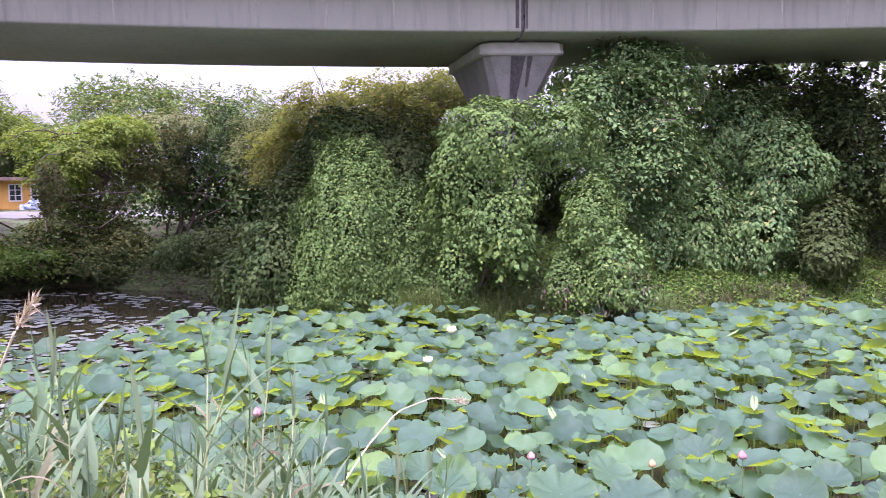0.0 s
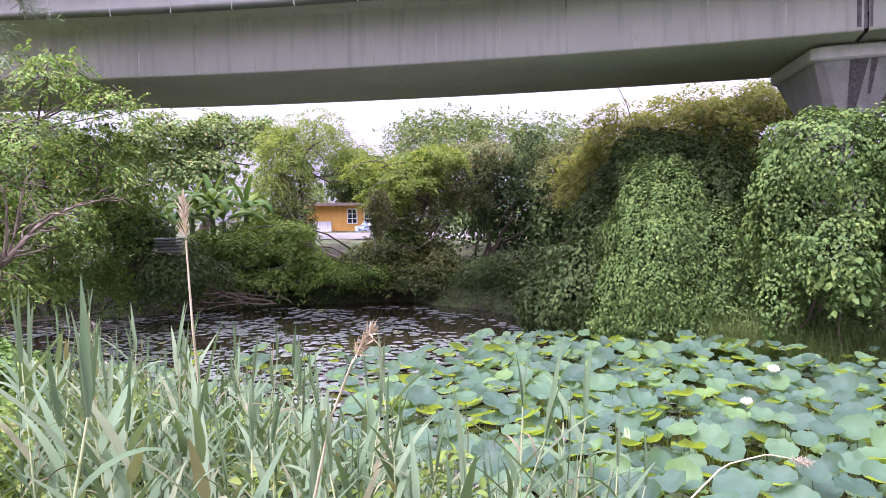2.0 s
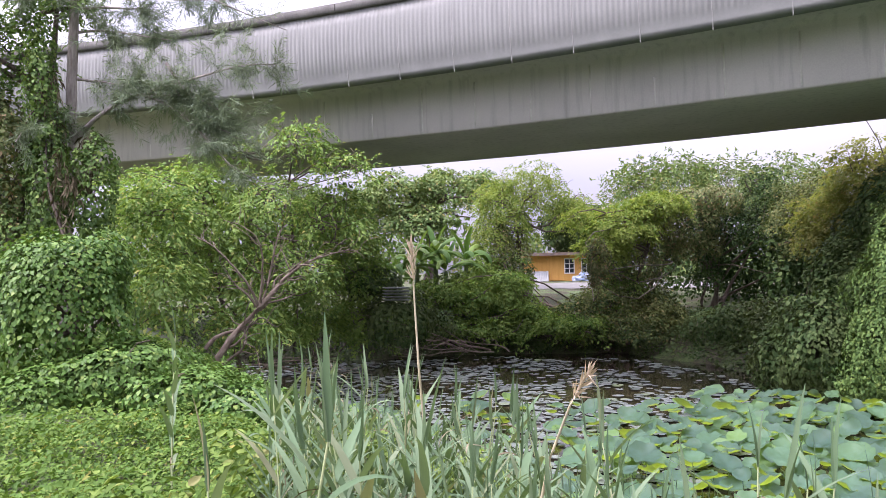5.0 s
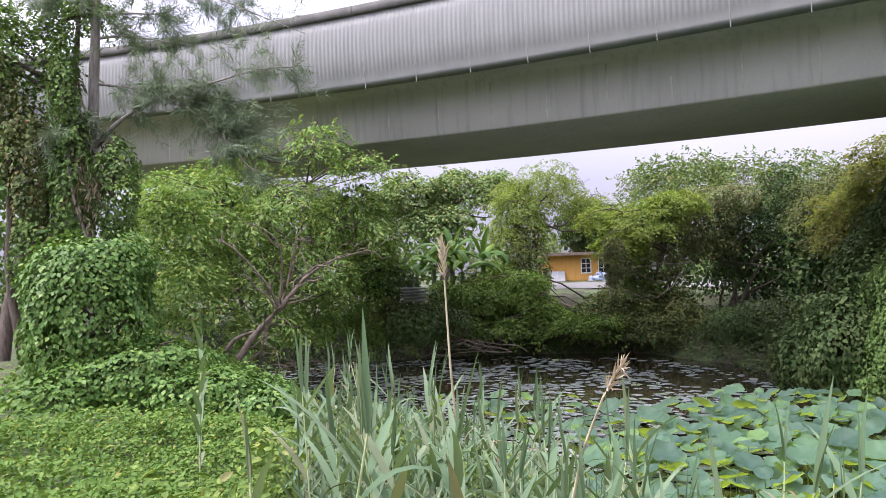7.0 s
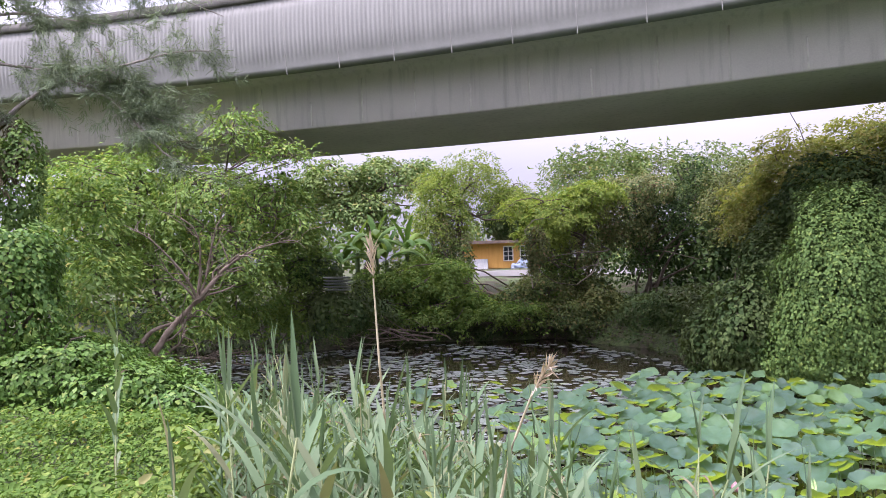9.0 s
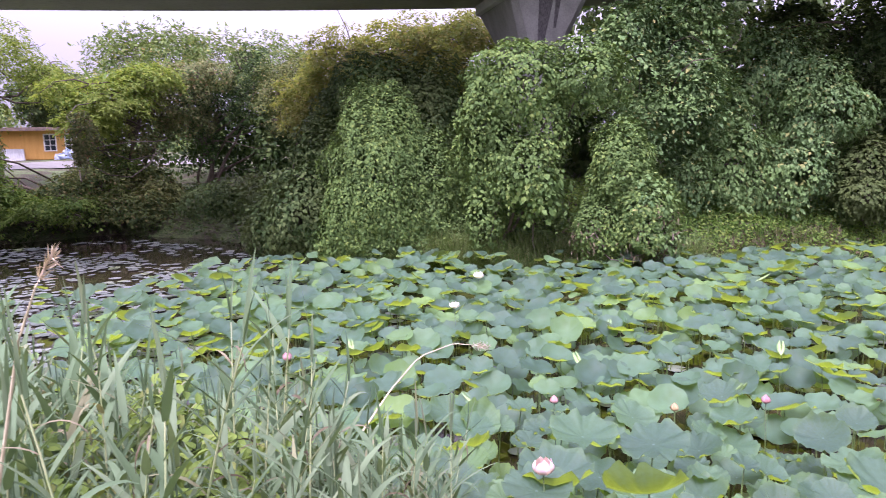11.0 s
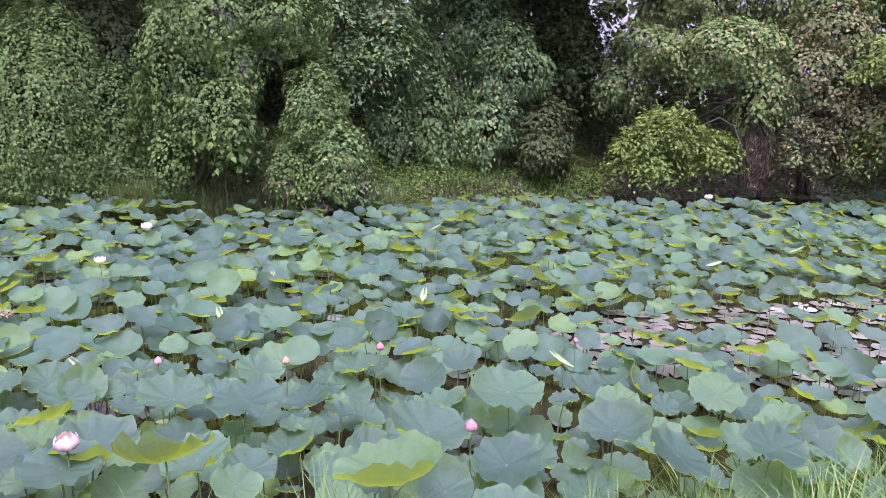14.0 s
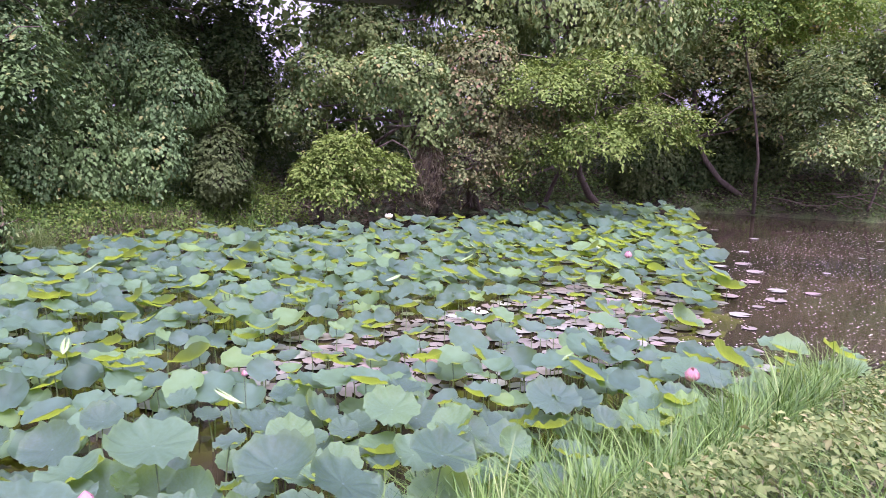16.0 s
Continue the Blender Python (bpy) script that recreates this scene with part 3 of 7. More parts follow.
def pier_at(s, label):
    pier = thing("viaduct_pier", on_curve(s, -2.9, 0.0), label, "pier", group="viaduct piers", kind="structure")
    inv = pier.matrix_world.inverted()

    def ring(w0, w1, d0, d1, z, c):
        """Octagon with cut corners: half width w along the track, half depth d across it."""
        return [on_curve(s - 0.12 + a + 0.16 * b, -2.75 + b, z) for a, b in ((-w0 + c, -d0), (w0 - c, -d0), (w0, -d0 + c), (w1, d1 - c), (w1 - c, d1), (-w1 + c, d1), (-w1, d1 - c), (-w0, -d0 + c))]

    def loft(rings):
        v = np.array([q for r in rings for q in r])
        f = [(i * 8 + j, i * 8 + (j + 1) % 8, (i + 1) * 8 + (j + 1) % 8, (i + 1) * 8 + j) for i in range(len(rings) - 1) for j in range(8)]
        n = len(v)
        v = np.concatenate([v, [np.mean(rings[0], 0), np.mean(rings[-1], 0)]])
        f += [(n, (j + 1) % 8, j, j) for j in range(8)]
        m = (len(rings) - 1) * 8
        f += [(n + 1, m + j, m + (j + 1) % 8, m + (j + 1) % 8) for j in range(8)]
        return v, [tuple(dict.fromkeys(q)) for q in f]

    def piece(name, rings, mat):
        v, f = loft(rings)
        me = bpy.data.meshes.new(name)
        me.from_pydata([tuple(q) for q in v], [], f)
        ob = part(name, me, mat, pier)
        ob.matrix_parent_inverse = inv
        return ob

    piece("cap", [ring(1.14, 1.14, 1.85, 1.85, 7.56, 0.12), ring(1.21, 1.21, 1.9, 1.9, 7.61, 0.14), ring(1.20, 1.20, 1.88, 1.88, 7.89, 0.16), ring(1.12, 1.12, 1.8, 1.8, 7.94, 0.2)], CAP_PAINT)
    piece("head", [ring(0.45, 0.45, 0.85, 0.85, 4.6, 0.2), ring(0.47, 0.47, 0.9, 0.9, 5.3, 0.2), ring(0.74, 0.74, 1.36, 1.36, 6.55, 0.2), ring(1.10, 1.10, 1.82, 1.82, 7.56, 0.16)], PIER_CONCRETE)
    piece("shaft", [ring(0.45, 0.45, 0.85, 0.85, -0.5, 0.2), ring(0.45, 0.45, 0.85, 0.85, 4.6, 0.2)], PIER_CONCRETE)
    for a in (-0.6, 0.6):
        for b in (-1.2, 1.0):
            bm = box_bm((0.5, 0.5, 0.06), (0, 0, 0), 0.01)
            ob = part("bearing", bm, COPING, pier)
            ob.matrix_parent_inverse = inv
            ob.matrix_basis = Matrix.Translation(on_curve(s - 0.12 + a, -2.75 + b, 7.97))
    # dark streak down the cap and head
    for sa, w, z0, z1 in ((-0.12, 0.42, 6.3, 7.54), (0.22, 0.16, 6.7, 7.54)):
        v = []
        for u in np.linspace(0, 1, 6):
            z = z1 + (z0 - z1) * u
            d = np.interp(z, [5.3, 6.55, 7.56], [0.9, 1.36, 1.82])
            ww = w * (1 - 0.55 * u)
            v += [on_curve(s - 0.12 + sa + 0.16 * d - ww / 2, -2.75 + d + 0.014, z), on_curve(s - 0.12 + sa + 0.16 * d + ww / 2, -2.75 + d + 0.014, z)]
        f = [(2 * i, 2 * i + 1, 2 * i + 3, 2 * i + 2) for i in range(5)]
        ob = part("damp_streak", array_mesh("damp_streak", np.array(v), np.array(f)), STAIN, pier, "dark damp streak")
        ob.matrix_parent_inverse = inv
    return pier


for s in (-SPAN * 2, -SPAN, 0.0, SPAN, SPAN * 2):
    pier_at(s, "flared grey concrete viaduct pier streaked with damp" if s == 0 else "grey concrete viaduct pier among trees")


# ---- leaves ----
def leaf_quads(p, tip, normal, length, width, fold=0.12, rounded=False):
    """Folded leaf blades at p pointing along tip, as verts and triangles; rounded ones have broader shoulders."""
    n = len(p)
    tip = unit(tip)
    side = unit(np.cross(tip, normal))
    up = np.cross(side, tip)
    L, W = length[:, None], width[:, None]
    if rounded:
        v = np.empty((n, 6, 3))
        v[:, 0] = p
        v[:, 3] = p + tip * L - up * L * 0.12
        for sd, lo_, hi_ in ((1, 1, 2), (-1, 5, 4)):
            v[:, lo_] = p + tip * L * 0.18 + side * W * 0.46 * sd + up * L * fold
            v[:, hi_] = p + tip * L * 0.6 + side * W * 0.42 * sd + up * L * fold * 0.8
        i = np.arange(n)[:, None] * 6
        f = np.concatenate([i + np.array([[0, 1, 2]]), i + np.array([[0, 2, 3]]), i + np.array([[0, 3, 4]]), i + np.array([[0, 4, 5]])], 0)
        return v.reshape(-1, 3), f
    v = np.empty((n, 4, 3))
    v[:, 0] = p
    v[:, 1] = p + tip * L * 0.45 + side * W * 0.5 + up * L * fold
    v[:, 2] = p + tip * L - up * L * 0.1
    v[:, 3] = p + tip * L * 0.45 - side * W * 0.5 + up * L * fold
    i = np.arange(n)[:, None] * 4
    f = np.concatenate([i + np.array([[0, 1, 2]]), i + np.array([[0, 2, 3]])], 0)
    return v.reshape(-1, 3), f


def lumps(d, seed, freq=3.0):
    """Smooth pseudo-random bumps in about -1..1 over directions d."""
    r = np.random.default_rng(seed)
    out = np.zeros(len(d))
    for k in range(7):
        w = r.normal(0, freq * (0.6 + 0.25 * k), 3)
        out += np.sin(d @ w + r.uniform(0, 6.3)) / (1 + 0.35 * k)
    return out / 2.6


def blob_leaves(blob, rng, size, tufts=2.0, per_tuft=26, fill=55, droop=0.5, tuft_size=0.42, rough=0.2, aspect=0.62, low=-0.9, rounded=False):
    """Leaves of one rounded mass: tufts that stand out, and a deeper layer behind them."""
    cx, cy, cz, rl, rd, rz, yaw = blob
    area = 4 * math.pi * ((rl * rd) ** 1.6 / 3 + (rl * rz) ** 1.6 / 3 + (rd * rz) ** 1.6 / 3) ** (1 / 1.6)
    ca, sa = math.cos(radians(yaw)), math.sin(radians(yaw))
    seed = int(rng.integers(1 << 30))
    axes = np.array([rl, rd, rz])

    def directions(n):
        d = unit(rng.normal(0, 1, (int(n * 1.7) + 8, 3)))
        d = d[d[:, 2] > low][:n]
        return d

    def place(d, depth):
        r = 1 + rough * lumps(d, seed) + 0.5 * rough * lumps(d, seed + 1, 8.0)
        q = d * axes * (r * depth)[:, None]
        nrm = unit(d / axes)
        rot = np.array([[ca, sa, 0], [-sa, ca, 0], [0, 0, 1]])
        return q @ rot + np.array([cx, cy, cz]), nrm @ rot

    ps, ns, ls = [], [], []
    m = max(4, int(area * tufts))
    d = directions(m)
    c, cn = place(d, rng.uniform(0.84, 1.05, len(d)))
    k = per_tuft
    ts = tuft_size * rng.uniform(0.6, 1.35, len(c))
    off = unit(rng.normal(0, 1, (len(c), k, 3)))
    off *= (rng.uniform(0.25, 1, (len(c), k, 1)) ** 0.5) * ts[:, None, None]
    off[..., 2] *= 0.75
    dome = (off * cn[:, None]).sum(-1, keepdims=True)
    off = np.where(dome < -0.2 * ts[:, None, None], off - 1.4 * dome * cn[:, None], off)
    ps.append((c[:, None] + off).reshape(-1, 3))
    ns.append(unit(0.5 * cn[:, None] + 0.7 * unit(off) + np.array([0, 0, 0.45])).reshape(-1, 3))
    d = directions(int(area * fill))
    q, qn = place(d, rng.uniform(0.66, 0.95, len(d)))
    ps.append(q)
    ns.append(qn)
    p, n = np.concatenate(ps), np.concatenate(ns)
    n = unit(n + rng.normal(0, 0.38, n.shape))
    out = np.where(np.abs(n[:, 2:3]) < 0.98, n, n + 0.1)
    down = np.array([[0, 0, -1.0]]) * droop + out * 0.35 + rng.normal(0, 0.5, n.shape)
    tip = down - (down * n).sum(-1, keepdims=True) * n
    L = size * rng.uniform(0.6, 1.4, len(p))
    return leaf_quads(p, tip, n, L, L * aspect * rng.uniform(0.8, 1.2, len(p)), rounded=rounded)


def hull(blob):
    """Axes, centre and turn of a mass of leaves."""
    cx, cy, cz, rl, rd, rz, yaw = blob
    ca, sa = math.cos(radians(yaw)), math.sin(radians(yaw))
    area = 4 * math.pi * ((rl * rd) ** 1.6 / 3 + (rl * rz) ** 1.6 / 3 + (rd * rz) ** 1.6 / 3) ** (1 / 1.6)
    return np.array([rl, rd, rz]), np.array([cx, cy, cz]), np.array([[ca, sa, 0], [-sa, ca, 0], [0, 0, 1]]), area


def drape_leaves(blob, rng, size, cover=1.5, rough=0.24, aspect=0.78, low=-0.8, folds=9, boxy=2.0, rounded=False, jitter=0.3, hang=0.22):
    """A mass overgrown with creeper: leaves hang like shingles over a lumpy hull with upright folds and fringes."""
    axes, mid, rot, area = hull(blob)
    seed = int(rng.integers(1 << 30))
    n = int(area * cover / (0.5 * size * size * aspect))
    d = unit(rng.normal(0, 1, (int(n * 1.35) + 8, 3)))
    d = d[d[:, 2] > low][:n]
    az = np.arctan2(d[:, 1], d[:, 0])
    ridge = np.abs(np.sin(0.5 * folds * az + 1.3 * np.sin(2.3 * d[:, 2] + seed % 7) + seed % 5))
    r = 1 + rough * lumps(d, seed) + 0.5 * rough * lumps(d, seed + 1, 9.0) + 0.10 * (ridge - 0.6)
    r *= rng.choice([1.0, 0.9, 0.78], len(d), p=[0.62, 0.25, 0.13]) + rng.normal(0, 0.012, len(d))
    r /= (np.abs(d) ** boxy).sum(-1) ** (1 / boxy)
    q = d * axes * r[:, None]
    # strands that hang below the hull
    q[:, 2] -= hang * np.maximum(0, np.sin(5 * az + seed % 3)) * (d[:, 2] < 0.1) * rng.uniform(0, 1, len(d)) ** 2
    p = q @ rot + mid
    out = unit(d / axes) @ rot
    nrm = unit(out + np.array([0, 0, 0.5]) + rng.normal(0, jitter, p.shape))
    down = np.array([[0, 0, -1.0]]) + 0.25 * out + rng.normal(0, 0.4, p.shape)
    tip = down - (down * nrm).sum(-1, keepdims=True) * nrm
    L = size * rng.uniform(0.55, 1.45, len(p))
    return leaf_quads(p, tip, nrm, L, L * aspect * rng.uniform(0.8, 1.2, len(p)), rounded=rounded)


def spray_leaves(blob, rng, size, sprays=1.6, per=46, reach=0.42, aspect=0.42, low=-0.6, fill=26, droop=0.3, thin=0.05):
    """An open crown of flat leafy sprays, tier over tier, with dark gaps between them."""
    size, aspect, per, fill = size * 1.2, aspect * 1.25, int(per * 1.25), fill * 2.2
    axes, mid, rot, area = hull(blob)
    m = max(5, int(area * sprays))
    d = unit(rng.normal(0, 1, (m * 2 + 8, 3)))
    d = d[d[:, 2] > low][:m]
    m = len(d)
    c = (d * axes * rng.uniform(0.5, 1.08, (m, 1))) @ rot + mid
    out = unit(d / axes) @ rot
    flat_out = unit(out * np.array([1, 1, 0.25]) + rng.normal(0, 0.25, out.shape))
    up = unit(np.array([[0, 0, 1.0]]) + 0.75 * out + rng.normal(0, 0.18, out.shape))
    flat_out = unit(flat_out - (flat_out * up).sum(-1, keepdims=True) * up)
    side = np.cross(up, flat_out)
    R = reach * rng.uniform(0.55, 1.45, m)[:, None, None]
    a = rng.uniform(-1, 1.3, (m, per, 1))
    b = rng.normal(0, 0.42, (m, per, 1)) * (1.25 - 0.5 * np.abs(a))
    p = c[:, None] + R * (a * flat_out[:, None] + b * side[:, None]) + rng.normal(0, thin, (m, per, 3))
    p[..., 2:] -= R * droop * (a * np.abs(a) * 0.5 + b * b)
    nrm = unit(up[:, None] + rng.normal(0, 0.36, p.shape))
    tip = 0.8 * flat_out[:, None] + np.sign(b) * 0.7 * side[:, None] + np.array([0, 0, -0.3]) + rng.normal(0, 0.3, p.shape)
    p, nrm, tip = p.reshape(-1, 3), nrm.reshape(-1, 3), tip.reshape(-1, 3)
    k = int(area * fill)
    d = unit(rng.normal(0, 1, (k, 3)))
    q = (d * axes * rng.uniform(0.3, 0.72, (k, 1))) @ rot + mid
    p, nrm, tip = np.concatenate([p, q]), np.concatenate([nrm, unit(d @ rot + rng.normal(0, 0.5, q.shape))]), np.concatenate([tip, rng.normal(0, 1, q.shape)])
    tip = tip - (tip * nrm).sum(-1, keepdims=True) * nrm
    L = size * rng.uniform(0.6, 1.35, len(p))
    return leaf_quads(p, tip, nrm, L, L * aspect * rng.uniform(0.8, 1.2, len(p)))


def hollowed(arrays, masses, rng):
    """Thins out leaves that lie deep inside a neighbouring mass, where no light reaches."""
    v, f = arrays
    per = 4 if len(f) * 2 == len(v) else 6
    root = v.reshape(-1, per, 3)[:, 0]
    gone = np.zeros(len(root), bool)
    for b in masses:
        axes, mid, rot, _ = hull(b)
        gone |= (((root - mid) @ rot.T / axes) ** 2).sum(-1) < 0.3
    keep = ~gone | (rng.uniform(0, 1, len(root)) < 0.12)
    v = v.reshape(-1, per, 3)[keep].reshape(-1, 3)
    fan = np.array([[0, 1, 2], [0, 2, 3]] if per == 4 else [[0, 1, 2], [0, 2, 3], [0, 3, 4], [0, 4, 5]])
    i = np.arange(keep.sum())[:, None] * per
    return v, np.concatenate([i + t for t in fan], 0)


def shoot_leaves(blob, rng, size, count, aspect=0.5):
    """Leafy shoots that stand out of a mass of leaves and break its outline."""
    cx, cy, cz, rl, rd, rz, yaw = blob
    ca, sa = math.cos(radians(yaw)), math.sin(radians(yaw))
    d = unit(rng.normal(0, 1, (count, 3)) + np.array([0, 0, 0.25]))
    q = d * np.array([rl, rd, rz]) * rng.uniform(0.75, 0.98, (count, 1))
    root = np.stack([cx + ca * q[:, 0] - sa * q[:, 1], cy + sa * q[:, 0] + ca * q[:, 1], cz + q[:, 2]], -1)
    way = np.stack([ca * d[:, 0] - sa * d[:, 1], sa * d[:, 0] + ca * d[:, 1], d[:, 2]], -1)
    way = unit(way + rng.normal(0, 0.45, way.shape) + np.array([0, 0, 0.15]))
    reach = rng.uniform(2.2, 6.0, (count, 1)) * size
    k = 12
    u = np.linspace(0, 1, k)[None, :, None]
    p = root[:, None] + way[:, None] * reach[:, None] * u + np.array([0, 0, -0.35]) * reach[:, None] * u**2
    p = (p + rng.normal(0, 0.12 * size, p.shape)).reshape(-1, 3)
    w = np.repeat(way, k, 0)
    tip = unit(0.7 * w + rng.normal(0, 0.7, p.shape) + np.array([0, 0, -0.35]))
    nrm = unit(rng.normal(0, 0.5, p.shape) + np.array([0, -0.2, 1.0]))
    L = size * rng.uniform(0.6, 1.2, len(p))
    return leaf_quads(p, tip, unit(nrm - (nrm * tip).sum(-1, keepdims=True) * tip), L, L * aspect)


SEEDS = iter(range(11, 100000, 7))


def woody(name, label, category, blobs, leaf_mat, size, bark=None, trunk=0.14, group="", trunks=1, crown_name="crown", limbs=True, twigs=0, solid=(), shoots=26, style="tuft", **leaf_args):
    """A tree or shrub: tapered trunk and limbs up into each mass of leaves."""
    rng = np.random.default_rng(next(SEEDS))
    bark = bark or BARK
    low_mass = min(blobs, key=lambda b: b[2] - b[5])
    base = np.array(low_mass[:2])
    while ground_height(base[0], base[1]) < 0.08:
        base = base * 1.012
    base = np.array([base[0], base[1], float(ground_height(base[0], base[1])) - 0.15])
    t = thing(name, tuple(base), label, category, group)
    inv = t.matrix_world.inverted()
    masses = list(blobs)
    masses += list(solid)
    grow = {"tuft": blob_leaves, "drape": drape_leaves, "spray": spray_leaves}[style]
    pieces = [hollowed(grow(b, rng, size, **leaf_args), masses, rng) for b in masses]
    pieces += [shoot_leaves(b, rng, size, shoots) for b in blobs if shoots]
    v, f = joined(pieces)
    crown = part(crown_name, array_mesh(crown_name, v, f), leaf_mat, t)
    crown.matrix_parent_inverse = inv
    wood = []
    for k in range(trunks):
        foot = base + np.array([rng.normal(0, 0.25), rng.normal(0, 0.2), 0]) * (k > 0)
        tops = sorted(blobs, key=lambda b: -b[2])
        top = np.array(tops[min(k, len(tops) - 1)][:3])
        line = bend(foot, top, rng, 0.09, 9)
        wood.append(tube_arrays(line, np.linspace(trunk, trunk * 0.3, 9) * rng.uniform(0.8, 1.1), 8))
    vt, ft = joined(wood)
    ob = part("trunk", array_mesh("trunk", vt, ft, True), bark, t)
    ob.matrix_parent_inverse = inv
    if limbs:
        for b in blobs:
            c = np.array(b[:3])
            near = line[np.argmin(np.abs(line[:, 2] - (c[2] - 0.5 * b[5])))]
            arms = []
            for k in range(3):
                end = c + rng.normal(0, 0.45, 3) * np.array(b[3:6])
                arms.append(tube_arrays(bend(near, end, rng, 0.25, 7), np.linspace(trunk * 0.45, 0.012, 7), 6))
            va, fa = joined(arms)
            ob = part("limb", array_mesh("limb", va, fa, True), bark, t)
            ob.matrix_parent_inverse = inv
    if twigs:
        for k in range(twigs):
            b = blobs[int(rng.integers(len(blobs)))]
            c = np.array(b[:3])
            d = unit(rng.normal(0, 1, 3))
            d[2] = abs(d[2])
            end = c + d * np.array(b[3:6]) * rng.uniform(0.95, 1.2)
            va, fa = tube_arrays(bend(c + rng.normal(0, 0.2, 3), end, rng, 0.25, 6), np.linspace(0.022, 0.006, 6), 5)
            ob = part("bare_twig", array_mesh("bare_twig", va, fa), bark, t)
            ob.matrix_parent_inverse = inv
    return t


# ---- far bank, opposite the reeds ----
# mound of vines
woody("vine_mound", "tall mound of small-leaved green creeper draped over a tree", "vine mound",
      [(-2.50, 20.90, 2.36, 1.25, 1.60, 2.43, 7), (-2.05, 21.57, 3.70, 1.07, 1.30, 1.35, 5), (-0.96, 20.84, 1.89, 1.12, 1.20, 1.75, 3), (-2.95, 20.70, 1.30, 1.10, 1.20, 1.50, 8), (-1.60, 20.55, 0.85, 2.60, 0.90, 1.15, 5), (-0.10, 21.10, 1.60, 0.80, 0.80, 1.30, 2)],
      LEAF_VINE, 0.074, limbs=False, trunk=0.04, style="drape", rough=0.3, folds=11, cover=1.1, jitter=0.4, shoots=10)
woody("climbing_vine", "dark creeper smothering the tree behind the vine mound", "climbing vine",
      [(-2.60, 22.90, 4.90, 1.60, 1.00, 1.30, 6), (-0.90, 22.80, 4.20, 1.10, 1.00, 1.60, 3), (-3.90, 23.40, 3.60, 1.20, 0.90, 1.50, 9)],
      LEAF_DARK, 0.10, limbs=False, trunk=0.06, style="drape", rough=0.3, folds=9, cover=1.3, shoots=10)
# darker leaf material here carries the shade below the deck
woody("shrub", "dark green broad-leaved shrub leaning over the pond edge", "shrub",
      [(-4.61, 21.55, 1.47, 1.06, 1.40, 1.43, 12), (-4.16, 22.46, 2.76, 1.02, 1.30, 1.30, 11), (-5.87, 22.78, 1.00, 1.02, 1.20, 0.98, 15)],
      LEAF_DARK, 0.12, style="drape", rough=0.34, jitter=0.45, shoots=16)
woody("tree", "ochre-leaved tree with thin bare twigs behind the vines", "tree",
      [(-4.83, 30.08, 6.03, 1.81, 2.34, 2.06, 9), (-2.23, 30.98, 6.71, 2.0, 2.34, 2.05, 4), (-0.56, 29.3, 5.35, 1.24, 1.87, 1.9, 1), (-6.41, 30.86, 5.06, 1.38, 2.11, 1.52, 13), (-3.88, 29.47, 3.59, 1.64, 1.4, 1.75, 8), (0.18, 30.92, 7.70, 1.80, 1.50, 1.01, 0), (-0.93, 30.99, 7.10, 1.44, 1.50, 1.08, 2)],
      LEAF_OCHRE, 0.11, trunk=0.12, twigs=50, style="spray", sprays=3.2, per=40, reach=0.34, fill=60, aspect=0.6, thin=0.1)
woody("vine_column", "pier overgrown with broad-leaved climbing vine", "climbing vine",
      [(0.84, 19.95, 3.61, 0.86, 1.20, 2.00, -2), (1.68, 19.60, 5.06, 1.10, 1.30, 1.10, -5), (1.63, 19.10, 2.76, 0.95, 0.90, 0.95, -5), (3.19, 19.42, 5.08, 1.15, 1.10, 0.82, -9), (0.70, 19.80, 1.60, 0.55, 0.80, 1.10, -5), (2.20, 19.04, 4.00, 0.60, 0.50, 0.85, -4)],
      LEAF_VINE, 0.092, limbs=False, style="drape", cover=1.1, rough=0.36, folds=7, hang=0.5, jitter=0.4, trunks=3, trunk=0.05, shoots=16)
woody("broad_vine", "clump of large pale-green vine leaves hanging before a dark hollow", "climbing vine",
      [(1.75, 18.75, 2.55, 0.85, 0.70, 0.55, -5), (2.10, 18.70, 2.10, 0.50, 0.50, 0.50, -6)],
      LEAF_VINE, 0.15, limbs=False, style="drape", cover=1.2, rough=0.4, jitter=0.5, trunk=0.03, shoots=6)
woody("vine_mound", "low mound of creeper and dead stems at the water edge", "vine mound",
      [(4.05, 18.75, 2.71, 0.84, 1.00, 1.07, -12), (4.44, 18.56, 1.56, 0.98, 1.10, 1.04, -13), (3.54, 19.06, 1.29, 0.73, 0.80, 0.86, -10)],
      LEAF_VINE, 0.076, limbs=False, trunk=0.04, style="drape", cover=1.2, rough=0.3, folds=9, jitter=0.4, shoots=8)
woody("shrub", "dark broad leaves growing through the low creeper mound", "shrub",
      [(4.55, 18.10, 1.95, 0.45, 0.50, 0.50, -13), (4.80, 18.00, 1.10, 0.50, 0.50, 0.40, -14)],
      LEAF_BLUE, 0.12, limbs=False, trunk=0.02, style="drape", rough=0.4, cover=1.1, jitter=0.5, shoots=6)
woody("tree", "dark broad-leaved tree rising beside the viaduct pier", "tree",
      [(5.74, 21.86, 7.15, 0.97, 1.30, 1.23, -14), (6.77, 22.09, 7.09, 1.09, 1.40, 1.00, -17), (4.56, 21.00, 6.31, 0.95, 1.20, 0.95, -12), (6.29, 21.71, 5.23, 1.36, 1.40, 1.49, -16), (5.30, 21.40, 4.20, 1.00, 1.10, 1.20, -14)],
      LEAF_BLUE, 0.115, trunk=0.06, style="spray", sprays=3.4, per=42, reach=0.36, aspect=0.5, droop=0.9, fill=60, thin=0.12, low=-0.9)
